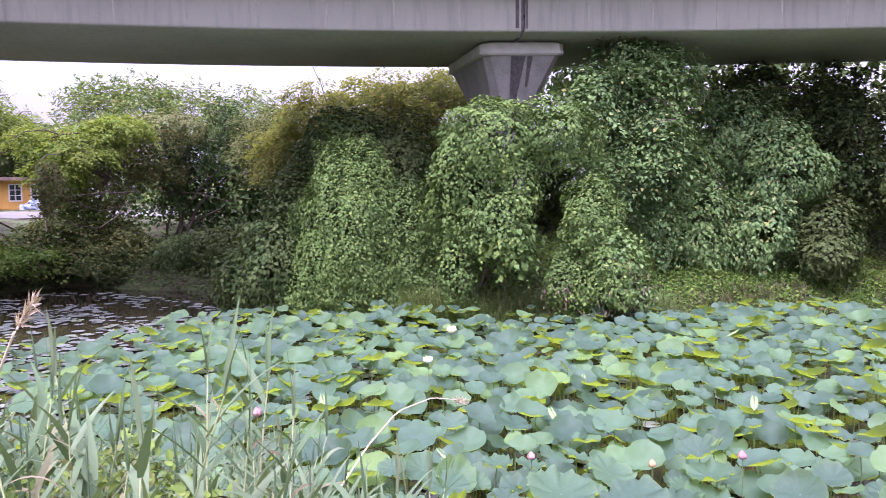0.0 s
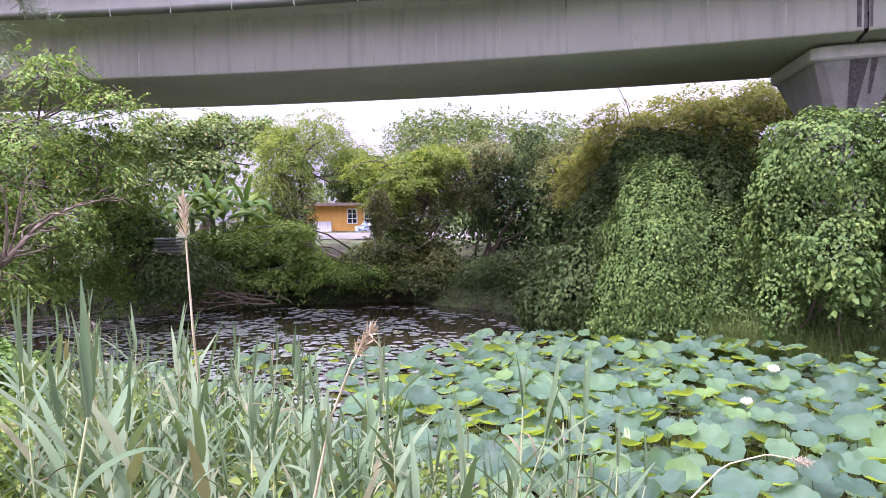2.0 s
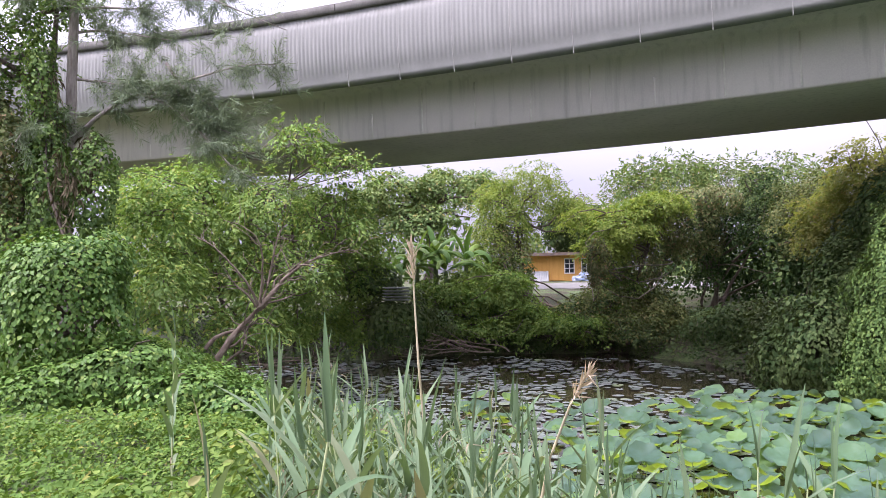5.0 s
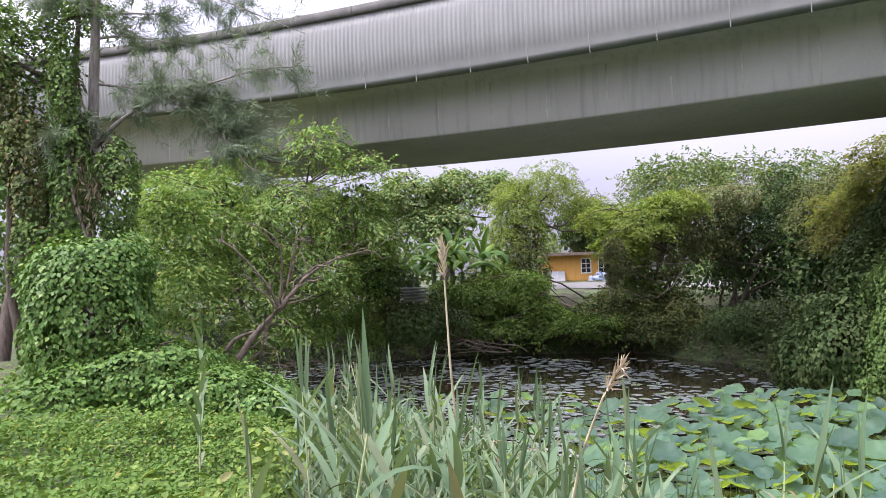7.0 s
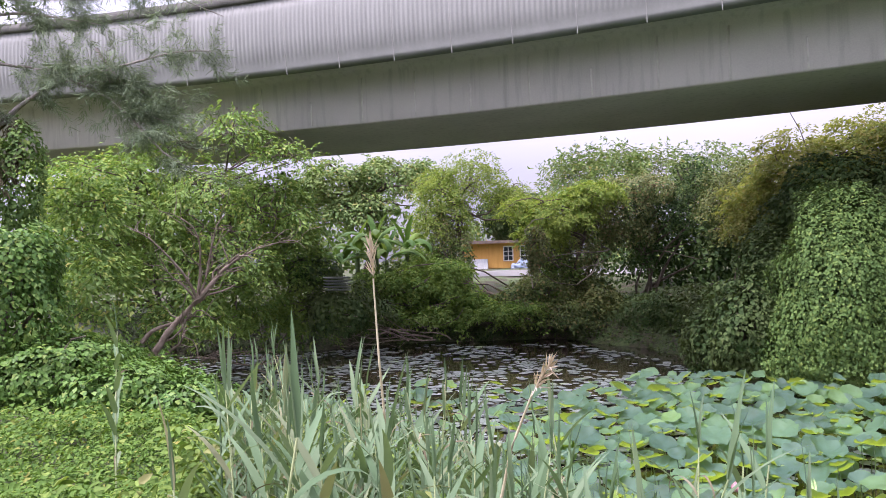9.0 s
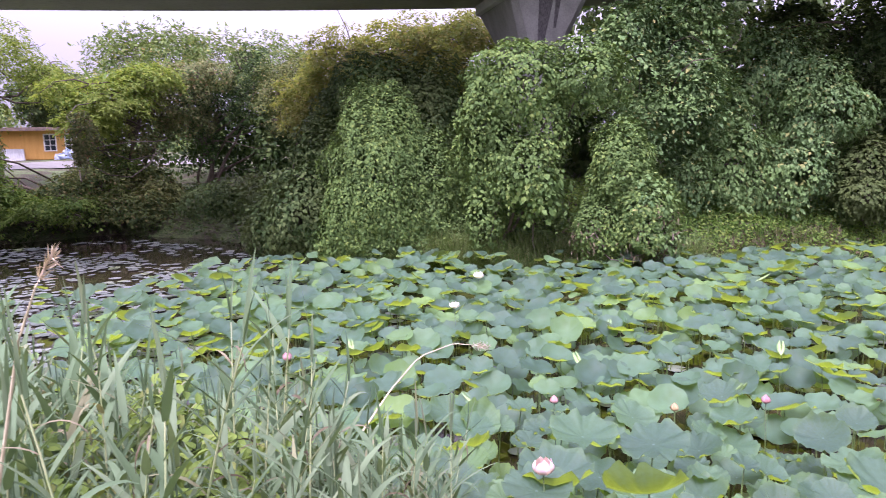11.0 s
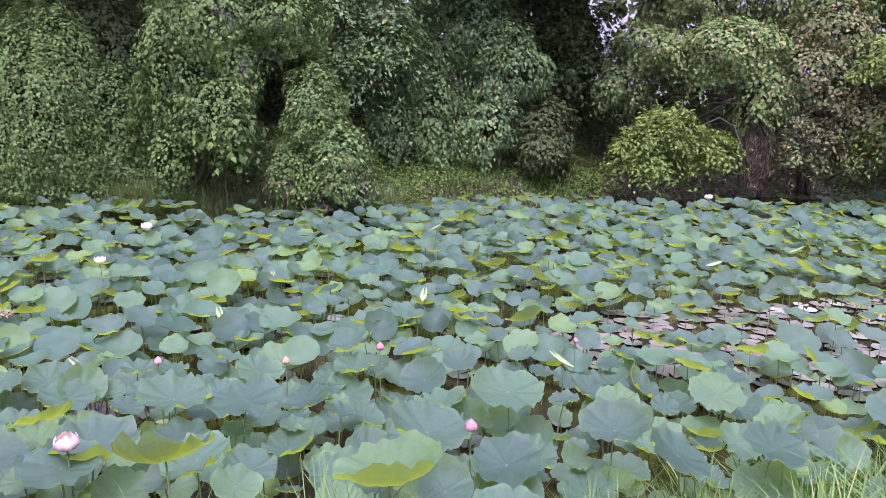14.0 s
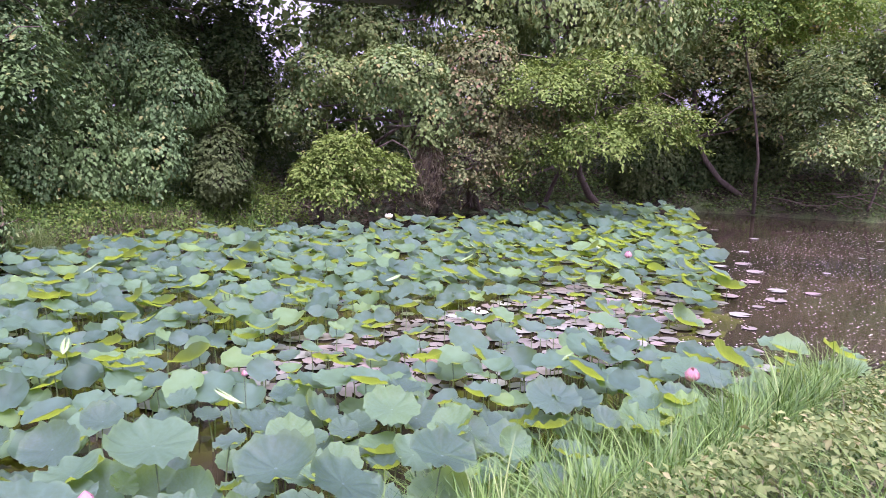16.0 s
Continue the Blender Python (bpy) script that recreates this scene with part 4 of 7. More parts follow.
woody("tree", "large-leaved dark green tree hanging over the bank", "tree",
      [(7.48, 23.33, 4.09, 1.46, 1.50, 1.61, -17), (9.49, 23.89, 5.17, 1.63, 1.60, 1.46, -21), (8.26, 22.63, 2.44, 1.22, 1.30, 1.35, -20), (10.50, 22.81, 3.95, 1.36, 1.50, 1.49, -24), (9.95, 22.57, 2.30, 1.11, 1.30, 1.22, -24), (6.86, 22.69, 2.24, 0.84, 1.10, 0.97, -17)],
      LEAF_BLUE, 0.125, trunk=0.06, style="drape", rough=0.36, folds=7, hang=0.6, jitter=0.5, cover=1.25, aspect=0.6, shoots=20)
woody("shrub", "creeper-covered shrub on the grassy bank", "shrub",
      [(12.00, 22.26, 1.98, 0.94, 1.20, 1.21, -27), (11.58, 21.55, 1.60, 0.68, 0.80, 0.72, -27)],
      LEAF_DARK, 0.12, style="drape", rough=0.3, shoots=12)
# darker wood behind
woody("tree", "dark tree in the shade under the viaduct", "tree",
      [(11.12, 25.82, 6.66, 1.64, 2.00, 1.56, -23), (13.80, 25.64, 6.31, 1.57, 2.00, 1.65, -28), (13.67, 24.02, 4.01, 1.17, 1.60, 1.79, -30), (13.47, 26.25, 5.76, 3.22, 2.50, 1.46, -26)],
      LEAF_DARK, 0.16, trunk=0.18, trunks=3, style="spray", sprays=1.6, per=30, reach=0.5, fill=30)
# ---- far bank, to the east ----
woody("shrub", "rounded bright green bush with drooping leaves", "bush",
      [(14.57, 19.61, 2.08, 1.25, 1.40, 1.05, -35), (14.91, 19.50, 2.79, 0.77, 0.90, 0.62, -36), (15.98, 19.07, 1.86, 0.85, 0.90, 0.74, -38), (13.84, 19.63, 1.67, 0.70, 0.90, 0.66, -33)],
      LEAF_BUSH, 0.12, style="spray", sprays=5.0, per=34, reach=0.28, droop=0.8, aspect=0.42, fill=60, shoots=10)
woody("vine_arch", "tangle of pale leafy vines arching over a dark hollow", "climbing vine",
      [(15.27, 21.20, 4.98, 1.33, 1.40, 0.83, -34), (16.96, 19.56, 4.88, 1.63, 1.50, 0.97, -39), (17.70, 18.84, 3.70, 0.80, 0.90, 1.00, -41), (14.68, 22.18, 3.96, 0.88, 1.10, 0.76, -32), (17.04, 21.78, 6.51, 1.77, 1.60, 1.04, -36)],
      LEAF_PALE, 0.12, trunk=0.14, style="drape", rough=0.34, hang=0.7, folds=9, jitter=0.4, twigs=25, shoots=16)
woody("dead_vine", "hanging curtain of dead brown vine stems", "dead vine",
      [(17.37, 18.69, 3.34, 0.52, 0.40, 1.08, -41), (17.32, 18.47, 1.76, 0.43, 0.45, 1.06, -41)], LEAF_DEAD, 0.2, tufts=3.5, per_tuft=22, fill=150, droop=2.6, aspect=0.055, trunk=0.12, twigs=40, tuft_size=0.3, shoots=0)
woody("dead_vine", "dry brown creeper fringe at the water edge", "dead vine",
      [(4.77, 17.97, 1.01, 0.68, 0.60, 0.61, -14), (3.49, 18.66, 0.99, 0.57, 0.50, 0.59, -11)], LEAF_DEAD, 0.15, tufts=2.0, per_tuft=12, fill=20, droop=1.5, aspect=0.25, trunk=0.03, twigs=25, shoots=0)
woody("shrub", "thin browning thicket with bare stems", "shrub",
      [(18.90, 18.08, 2.16, 1.26, 1.10, 1.21, -45), (19.90, 18.19, 3.64, 1.09, 1.30, 1.02, -46)],
      LEAF_MIXED, 0.11, style="spray", sprays=2.4, per=26, reach=0.3, fill=20, twigs=60)
woody("vine_tangle", "browning vine tangle between the far bank trees", "climbing vine",
      [(19.09, 18.46, 4.18, 1.26, 1.20, 1.00, -45), (20.21, 17.42, 2.82, 1.06, 1.00, 0.92, -48), (19.84, 18.83, 5.60, 1.28, 1.40, 0.92, -45), (21.53, 17.28, 3.94, 1.06, 1.20, 0.92, -50), (19.05, 18.63, 2.32, 1.01, 0.80, 0.85, -44)],
      LEAF_MIXED, 0.12, style="drape", rough=0.36, hang=0.7, jitter=0.45, cover=1.1, twigs=30, shoots=14)
woody("tree", "yellow-green leafy tree spreading over the water", "tree",
      [(20.78, 16.93, 4.66, 1.64, 1.80, 0.95, -49), (22.56, 15.45, 5.18, 1.61, 1.80, 0.93, -54), (21.18, 14.80, 3.16, 1.35, 1.50, 0.63, -54), (23.01, 13.88, 3.69, 1.30, 1.60, 0.70, -58), (20.47, 16.67, 2.59, 0.95, 1.10, 0.59, -50)],
      LEAF_BUSH, 0.12, trunk=0.1, style="spray", sprays=2.6, per=46, reach=0.5, fill=14, twigs=50)
woody("tree", "tall mixed-green tree on the far bank", "tree",
      [(21.19, 20.88, 7.28, 1.99, 2.20, 2.07, -44), (23.62, 18.98, 7.92, 2.25, 2.40, 1.73, -50), (26.07, 16.51, 7.62, 1.89, 2.40, 1.57, -57), (24.03, 16.83, 6.22, 1.22, 1.20, 1.11, -54)],
      LEAF_PALE, 0.19, trunk=0.16, style="drape", rough=0.4, cover=1.1, hang=0.6, jitter=0.5, aspect=0.55)
woody("tree", "light green tree rising in front of the viaduct", "tree",
      [(27.78, 14.17, 8.28, 1.88, 1.60, 1.36, -62), (29.55, 11.59, 8.21, 1.57, 1.60, 1.51, -68), (28.32, 13.11, 7.37, 1.10, 1.20, 1.06, -64)], LEAF_BRIGHT, 0.13, trunk=0.09, style="spray", sprays=2.4, reach=0.5, fill=20)
woody("tree", "ochre and green tree above the ivy-covered bank", "tree",
      [(30.98, 18.59, 5.91, 1.76, 2.20, 1.68, -58), (33.05, 17.03, 6.69, 2.07, 2.40, 1.92, -62), (32.61, 15.71, 4.49, 1.66, 2.00, 1.65, -63), (30.99, 20.39, 8.57, 1.71, 2.20, 1.59, -55)],
      LEAF_THICKET, 0.15, trunk=0.12, style="spray", sprays=2.0, per=36, reach=0.5, aspect=0.6, twigs=30)
woody("shrub", "dark ivy curtain on the steep far bank", "ivy",
      [(32.64, 17.77, 2.38, 2.15, 1.20, 1.89, -60), (34.10, 16.09, 1.88, 1.63, 1.20, 1.19, -64), (30.40, 19.20, 2.00, 1.60, 1.20, 1.50, -57)],
      LEAF_DARK, 0.13, style="drape", rough=0.2, shoots=8)
woody("tree", "soft green tree hanging low over the water", "tree",
      [(32.85, 12.76, 4.92, 1.59, 2.00, 1.55, -68), (33.51, 10.99, 3.42, 1.69, 2.00, 1.74, -71), (31.99, 12.22, 3.06, 1.16, 1.40, 0.87, -68), (34.62, 10.82, 7.52, 1.86, 2.40, 2.12, -72), (33.54, 12.39, 6.23, 2.06, 1.60, 1.19, -69)],
      LEAF_PALE, 0.13, trunk=0.06, style="spray", sprays=2.4, reach=0.55, fill=24)
woody("tree", "ochre-topped tree at the far end of the pond", "tree",
      [(36.04, 15.50, 8.77, 1.92, 2.40, 1.93, -66), (35.31, 19.14, 10.58, 2.24, 2.60, 2.03, -60)], LEAF_OCHRE, 0.18, trunk=0.2, style="spray", sprays=1.4, per=34, reach=0.6, aspect=0.6)
# ---- far bank, to the west ----
woody("shrub", "yellow-green shrub crown of layered leafy sprays over the pond", "shrub",
      [(-14.53, 30.36, 5.48, 1.61, 1.60, 1.17, 26), (-13.41, 31.35, 6.40, 1.27, 1.40, 0.63, 23), (-15.20, 29.51, 4.57, 1.02, 1.20, 0.67, 27), (-16.55, 29.84, 5.91, 0.58, 0.90, 0.53, 29)],
      LEAF_LIME, 0.13, style="spray", sprays=4.2, per=44, reach=0.36, fill=16, twigs=30)
woody("dead_vine", "brown withered vines hanging below the shrub crown", "dead vine",
      [(-14.71, 31.44, 3.72, 1.39, 1.00, 1.12, 25), (-13.84, 32.34, 5.14, 1.14, 1.00, 0.98, 23)],
      LEAF_MIXED, 0.10, limbs=False, style="drape", rough=0.4, hang=0.8, cover=1.0, jitter=0.5, trunk=0.05, twigs=30, shoots=6)
woody("shrub", "low olive-green shrub spreading at the water edge", "shrub",
      [(-14.10, 29.41, 1.20, 2.22, 1.40, 0.76, 26), (-16.14, 28.95, 1.64, 1.33, 1.30, 0.87, 29), (-13.26, 30.94, 1.85, 1.09, 1.10, 0.99, 23), (-15.03, 29.59, 2.44, 1.28, 1.10, 0.46, 27)],
      LEAF_THICKET, 0.12, style="spray", sprays=4.0, per=36, reach=0.36, aspect=0.5, fill=30)
woody("tree", "red-brown topped vine crown over the dark thicket", "tree",
      [(-12.03, 34.02, 6.71, 1.28, 1.60, 0.78, 20), (-12.71, 33.87, 5.30, 1.28, 1.60, 1.45, 21), (-13.53, 25.96, 4.07, 0.40, 0.60, 0.76, 28), (-13.66, 25.89, 3.45, 0.22, 0.50, 0.49, 28)],
      LEAF_MIXED, 0.11, trunk=0.08, style="drape", rough=0.35, cover=1.2, jitter=0.45, twigs=20)
# the shade of the hollow is put into its leaf colour
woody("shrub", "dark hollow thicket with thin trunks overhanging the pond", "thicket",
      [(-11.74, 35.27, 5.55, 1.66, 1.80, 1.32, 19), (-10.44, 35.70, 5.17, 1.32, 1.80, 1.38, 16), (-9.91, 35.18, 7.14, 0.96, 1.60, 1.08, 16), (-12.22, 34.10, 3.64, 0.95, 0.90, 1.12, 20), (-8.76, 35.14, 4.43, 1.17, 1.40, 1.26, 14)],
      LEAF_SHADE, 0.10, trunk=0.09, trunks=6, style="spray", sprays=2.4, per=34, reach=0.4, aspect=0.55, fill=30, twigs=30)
woody("shrub", "low creeper-grown shrubs on the slope beside the dark thicket", "shrub",
      [(-10.30, 29.90, 1.20, 1.30, 1.00, 0.80, 19), (-8.60, 28.90, 1.40, 1.40, 1.10, 0.90, 17), (-6.90, 26.90, 1.50, 1.20, 1.00, 0.95, 15), (-5.60, 25.20, 1.50, 1.00, 0.90, 0.90, 13)],
      LEAF_DARK, 0.12, limbs=False, trunk=0.04, style="drape", rough=0.34, cover=1.2, jitter=0.45, shoots=14)
woody("tree", "olive tree with ochre tips beside the dark thicket", "tree",
      [(-8.57, 33.58, 5.82, 1.07, 1.60, 1.50, 14), (-7.29, 33.32, 6.51, 1.00, 1.60, 1.16, 12), (-7.92, 33.29, 4.50, 1.00, 1.40, 0.95, 13)],
      LEAF_THICKET, 0.09, trunk=0.08, style="spray", sprays=3.0, per=36, reach=0.36, aspect=0.5, twigs=20)
woody("tree", "slender yellow-green tree with a leaning trunk between banana plants and shed", "tree",
      [(-20.48, 31.99, 7.64, 1.95, 2.20, 1.59, 33), (-21.55, 30.73, 7.02, 1.34, 2.00, 1.45, 35), (-19.33, 33.96, 6.70, 1.21, 1.70, 1.15, 30), (-21.50, 29.67, 5.54, 1.08, 1.50, 1.02, 36), (-20.98, 31.24, 5.73, 1.16, 1.50, 1.22, 34)],
      LEAF_LIME, 0.11, trunk=0.14, style="spray", sprays=2.6, per=36, reach=0.4, droop=0.9, fill=30, twigs=70)
woody("dead_vine", "dark vine hanging on the leaning trunk beside the shed", "dead vine",
      [(-20.67, 29.69, 4.40, 0.56, 0.50, 1.40, 35), (-19.96, 30.19, 3.43, 0.45, 0.50, 1.68, 34)],
      LEAF_MIXED, 0.10, limbs=False, style="drape", rough=0.35, cover=1.1, jitter=0.5, trunk=0.1, shoots=4)
woody("shrub", "leafy shrubs at the waterside in front of banana plants", "shrub",
      [(-20.77, 26.48, 2.44, 1.61, 1.40, 0.94, 38), (-19.25, 27.63, 2.67, 1.09, 1.40, 1.09, 35), (-21.84, 25.62, 2.71, 0.94, 1.20, 0.68, 41), (-19.32, 26.00, 1.11, 2.31, 1.00, 0.55, 37), (-17.95, 27.61, 1.54, 0.97, 1.00, 0.87, 33)],
      LEAF_BRIGHT, 0.13, style="spray", sprays=3.4, per=38, reach=0.38, fill=30, aspect=0.5)
woody("shrub", "dark creeper hanging on the bank behind fallen boughs", "shrub",
      [(-20.55, 23.23, 1.51, 1.30, 0.80, 0.76, 42), (-18.98, 20.24, 1.91, 1.26, 0.80, 1.04, 45), (-20.39, 20.43, 3.31, 0.98, 1.00, 0.61, 45)],
      LEAF_DARK, 0.13, limbs=False, style="drape", rough=0.3, cover=1.3, trunk=0.05, shoots=8)
woody("shrub", "low shrub of light green leaves on the pond bank", "shrub",
      [(-16.40, 27.30, 1.31, 1.00, 1.00, 0.60, 31), (-15.40, 27.90, 1.20, 1.10, 1.00, 0.60, 29)], LEAF_BRIGHT, 0.13, style="spray", sprays=3.4, per=34, reach=0.36)
woody("tree", "large round-crowned grey-green tree beyond the banana plants", "tree",
      [(-30.60, 32.87, 8.37, 1.92, 2.40, 1.47, 43), (-29.21, 35.32, 9.04, 2.14, 2.40, 1.21, 40), (-31.08, 31.07, 8.01, 1.37, 2.00, 1.37, 45), (-26.76, 36.05, 8.61, 1.57, 2.00, 1.22, 37), (-29.32, 32.88, 6.74, 2.56, 2.00, 1.30, 42)],
      LEAF_PALE, 0.18, trunk=0.3, style="spray", sprays=1.5, per=34, reach=0.55, fill=16, aspect=0.5)
woody("tree", "dark spreading tree far behind the shed", "tree",
      [(-32.19, 57.55, 7.21, 2.97, 3.50, 2.47, 30), (-31.64, 60.15, 6.55, 2.30, 3.00, 1.79, 29)], LEAF_DARK, 0.3, trunk=0.3, tufts=0.9)
woody("bamboo_grove", "feathery pale bamboo grove beyond the thicket", "bamboo",
      [(-23.12, 50.14, 8.92, 2.12, 3.00, 2.38, 25), (-20.78, 52.23, 9.34, 2.56, 3.00, 2.45, 22), (-17.28, 52.45, 9.02, 2.47, 3.00, 2.24, 18), (-13.60, 53.00, 8.80, 2.40, 3.00, 2.20, 15)],
      LEAF_PALE, 0.30, trunk=0.06, trunks=3, style="spray", sprays=0.9, per=40, reach=0.8, thin=0.25, droop=0.9, aspect=0.16, fill=5, limbs=False, twigs=40, shoots=60)
woody("tree", "dark evergreen tree before the eastern viaduct pier", "tree",
      [(37.36, 17.39, 8.86, 1.84, 2.40, 2.33, -64), (37.70, 16.68, 5.46, 1.60, 2.20, 1.84, -65), (37.19, 16.59, 2.79, 1.48, 2.00, 1.60, -65)], LEAF_DARK, 0.18, trunk=0.14, style="spray", sprays=1.6, per=34, reach=0.55)


# ---- cover of the banks ----
def stuff(name, arrays, mat, label, category):
    v, f = arrays
    return tagged(part(name, array_mesh(name, v, f), mat), label, category, kind="stuff")


def blades(base, height, width, rng, lean=0.45, segs=3):
    """Grass blades as narrow bent ribbons, three verts wide at no point: two rows and a tip."""
    n = len(base)
    a = rng.uniform(0, 2 * math.pi, n)
    out = np.stack([np.cos(a), np.sin(a), np.zeros(n)], -1)
    side = np.stack([-np.sin(a), np.cos(a), np.zeros(n)], -1)
    bend_ = lean * rng.uniform(0.2, 1.6, n)[:, None]
    H, W = height[:, None], width[:, None]
    v = np.empty((n, 2 * segs + 1, 3))
    for i in range(segs):
        u = i / segs
        c = base + out * H * bend_ * u**1.8 + np.array([0, 0, 1.0]) * H * (u - 0.35 * bend_ * u**2.2)
        w = W * (1 - 0.55 * u) * 0.5
        v[:, 2 * i] = c - side * w
        v[:, 2 * i + 1] = c + side * w
    v[:, -1] = base + out * H * bend_ + np.array([0, 0, 1.0]) * H * (1 - 0.35 * bend_)
    i0 = np.arange(n)[:, None] * (2 * segs + 1)
    tris = []
    for i in range(segs - 1):
        q = 2 * i
        tris += [i0 + np.array([[q, q + 1, q + 3]]), i0 + np.array([[q, q + 3, q + 2]])]
    q = 2 * (segs - 1)
    tris.append(i0 + np.array([[q, q + 1, q + 2]]))
    return v.reshape(-1, 3), np.concatenate(tris)


def far_strip(rng, n, x0, x1, s0, s1):
    x = rng.uniform(x0, x1, n)
    y = np.interp(x, FAR_SHORE[:, 0], FAR_SHORE[:, 1]) + rng.uniform(s0, s1, n)
    return np.stack([x, y, ground_height(x, y)], -1)


def cover_leaves(p, rng, size, height, aspect=0.65, rounded=False):
    """Leaves lying at all heights up to height over ground points, in low hummocks."""
    hum = 0.5 + 0.5 * np.sin(1.3 * p[:, 0] + 0.6 * p[:, 1] + 1) * np.sin(1.7 * p[:, 1] - 0.8 * p[:, 0])
    hum = 0.35 + 0.65 * hum + 0.25 * np.sin(5.1 * p[:, 0]) * np.sin(4.3 * p[:, 1])
    q = p.copy()
    q[:, 2] += height * np.maximum(hum, 0.15) * rng.uniform(0, 1, len(p)) ** 0.6
    n = unit(rng.normal(0, 0.45, p.shape) + np.array([0, -0.25, 1.0]))
    d = rng.normal(0, 1, p.shape) + np.array([0, -0.3, -0.2])
    tip = d - (d * n).sum(-1, keepdims=True) * n
    L = size * rng.uniform(0.6, 1.4, len(p))
    return leaf_quads(q, tip, n, L, L * aspect, rounded=rounded)


rng = np.random.default_rng(5)
stuff("bank_grass", blades(far_strip(rng, 14000, -4.2, 6.5, -0.6, 0.5), rng.uniform(0.4, 1.2, 14000), rng.uniform(0.010, 0.026, 14000), rng, 0.85), LEAF_BANKGRASS, "rank green and straw grass along the far water edge", "grass")
stuff("dead_grass", blades(far_strip(rng, 5000, -4.5, 11, -0.3, 0.8), rng.uniform(0.15, 0.6, 5000), rng.uniform(0.01, 0.03, 5000), rng, 0.7), LEAF_DEAD, "dry brown grass and stems at the far water edge", "grass")
stuff("slope_grass", blades(far_strip(rng, 10000, 4.5, 14, -0.2, 5.0), rng.uniform(0.12, 0.45, 10000), rng.uniform(0.02, 0.045, 10000), rng, 0.8), LEAF_GRASS, "fresh green grass on the open far slope", "grass")
stuff("slope_creeper", cover_leaves(far_strip(rng, 24000, 2.5, 15, -0.1, 6.0), rng, 0.10, 0.4), LEAF_BRIGHT, "green creeper carpeting the far slope", "creeper")
stuff("bank_creeper", cover_leaves(far_strip(rng, 20000, -5.5, 3, 0.6, 5.0), rng, 0.13, 0.7), LEAF_VINE, "creeper and weeds under the vine mounds", "creeper")
stuff("shore_undergrowth", cover_leaves(far_strip(rng, 20000, -45, -4.5, -0.3, 4.0), rng, 0.15, 0.65), LEAF_DARK, "tangled green undergrowth on the western shore", "undergrowth")
stuff("ivy_bank", cover_leaves(far_strip(rng, 22000, 12, 46, 2.4, 9.0), rng, 0.15, 0.7), LEAF_DARK, "ivy and seedlings on the shaded eastern bank", "ivy")
stuff("leaf_litter", cover_leaves(far_strip(rng, 14000, 8, 40, -0.1, 4.0), rng, 0.14, 0.07), LEAF_DEAD, "brown fallen leaves on the eastern bank", "leaf litter")
stuff("shore_weeds", cover_leaves(far_strip(rng, 12000, 24, 46, 0.0, 2.5), rng, 0.13, 0.35), LEAF_VINE, "low green weeds at the eastern water edge", "weeds")


def woods(name, label, line, top, depth, mat, size, count, seed, tufts=0.28, lowest=2.0):
    """A far belt of trees along a line of (x, y), up to about the height top."""
    r = np.random.default_rng(seed)
    line = np.array(line, float)
    run = np.concatenate([[0], np.cumsum(np.hypot(*np.diff(line, axis=0).T))])
    pieces = []
    for k in range(count):
        u = (k + r.uniform(0.1, 0.9)) / count * run[-1]
        x, y = np.interp(u, run, line[:, 0]), np.interp(u, run, line[:, 1])
        rad = r.uniform(1.6, 3.0)
        z = r.uniform(lowest, max(lowest + 0.1, top - rad * 0.9)) if k % 3 else top - rad * r.uniform(0.8, 1.2)
        pieces.append(blob_leaves((x + r.normal(0, 0.5), y + r.uniform(0, depth), z, rad, rad, rad * r.uniform(0.8, 1.2), 0), r, size, tufts=tufts, per_tuft=7, fill=4, tuft_size=0.6, rough=0.3))
    return stuff(name, joined(pieces), mat, label, "woods")


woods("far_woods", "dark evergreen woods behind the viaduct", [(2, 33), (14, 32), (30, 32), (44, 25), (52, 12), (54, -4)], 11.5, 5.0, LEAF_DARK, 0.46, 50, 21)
# added high belt that blocks bright sky from reflecting in the open water
woods("far_woods", "tall trees added beyond the eastern pond end to darken reflections", [(34, 30), (46, 22), (54, 10), (56, -6), (50, -22)], 18.0, 5.0, LEAF_DARK, 0.6, 34, 28, tufts=0.22, lowest=5.0)
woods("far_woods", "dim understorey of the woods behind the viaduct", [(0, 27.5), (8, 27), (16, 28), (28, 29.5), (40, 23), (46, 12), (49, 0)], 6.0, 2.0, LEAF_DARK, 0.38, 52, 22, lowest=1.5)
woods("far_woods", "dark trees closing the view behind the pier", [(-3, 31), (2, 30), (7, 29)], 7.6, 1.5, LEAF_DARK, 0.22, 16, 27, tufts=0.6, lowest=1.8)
woods("far_woods", "mixed trees far beyond the pond", [(-72, 30), (-58, 56), (-38, 84), (-12, 74), (8, 58)], 8.2, 6.0, LEAF_PALE, 0.5, 52, 23, tufts=0.32)
woods("far_woods", "shaded trees along the western shore", [(-52, 12), (-46, 24), (-38, 32), (-32, 34)], 9.5, 5.0, LEAF_VINE, 0.4, 40, 24, tufts=0.2)
# backing behind the hollow, its shade painted as darker leaves
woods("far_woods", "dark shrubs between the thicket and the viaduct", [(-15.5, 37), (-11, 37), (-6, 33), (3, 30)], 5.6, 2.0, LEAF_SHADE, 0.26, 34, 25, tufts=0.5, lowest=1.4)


# ---- lotus ----
def inside(poly, x, y):
    poly = np.array(poly, float)
    hit_ = np.zeros(len(x), bool)
    for (ax, ay), (bx, by) in zip(poly, np.roll(poly, -1, 0)):
        cross = (ay > y) != (by > y)
        with np.errstate(divide="ignore", invalid="ignore"):
            hit_ ^= cross & (x < (bx - ax) * (y - ay) / (by - ay) + ax)
    return hit_


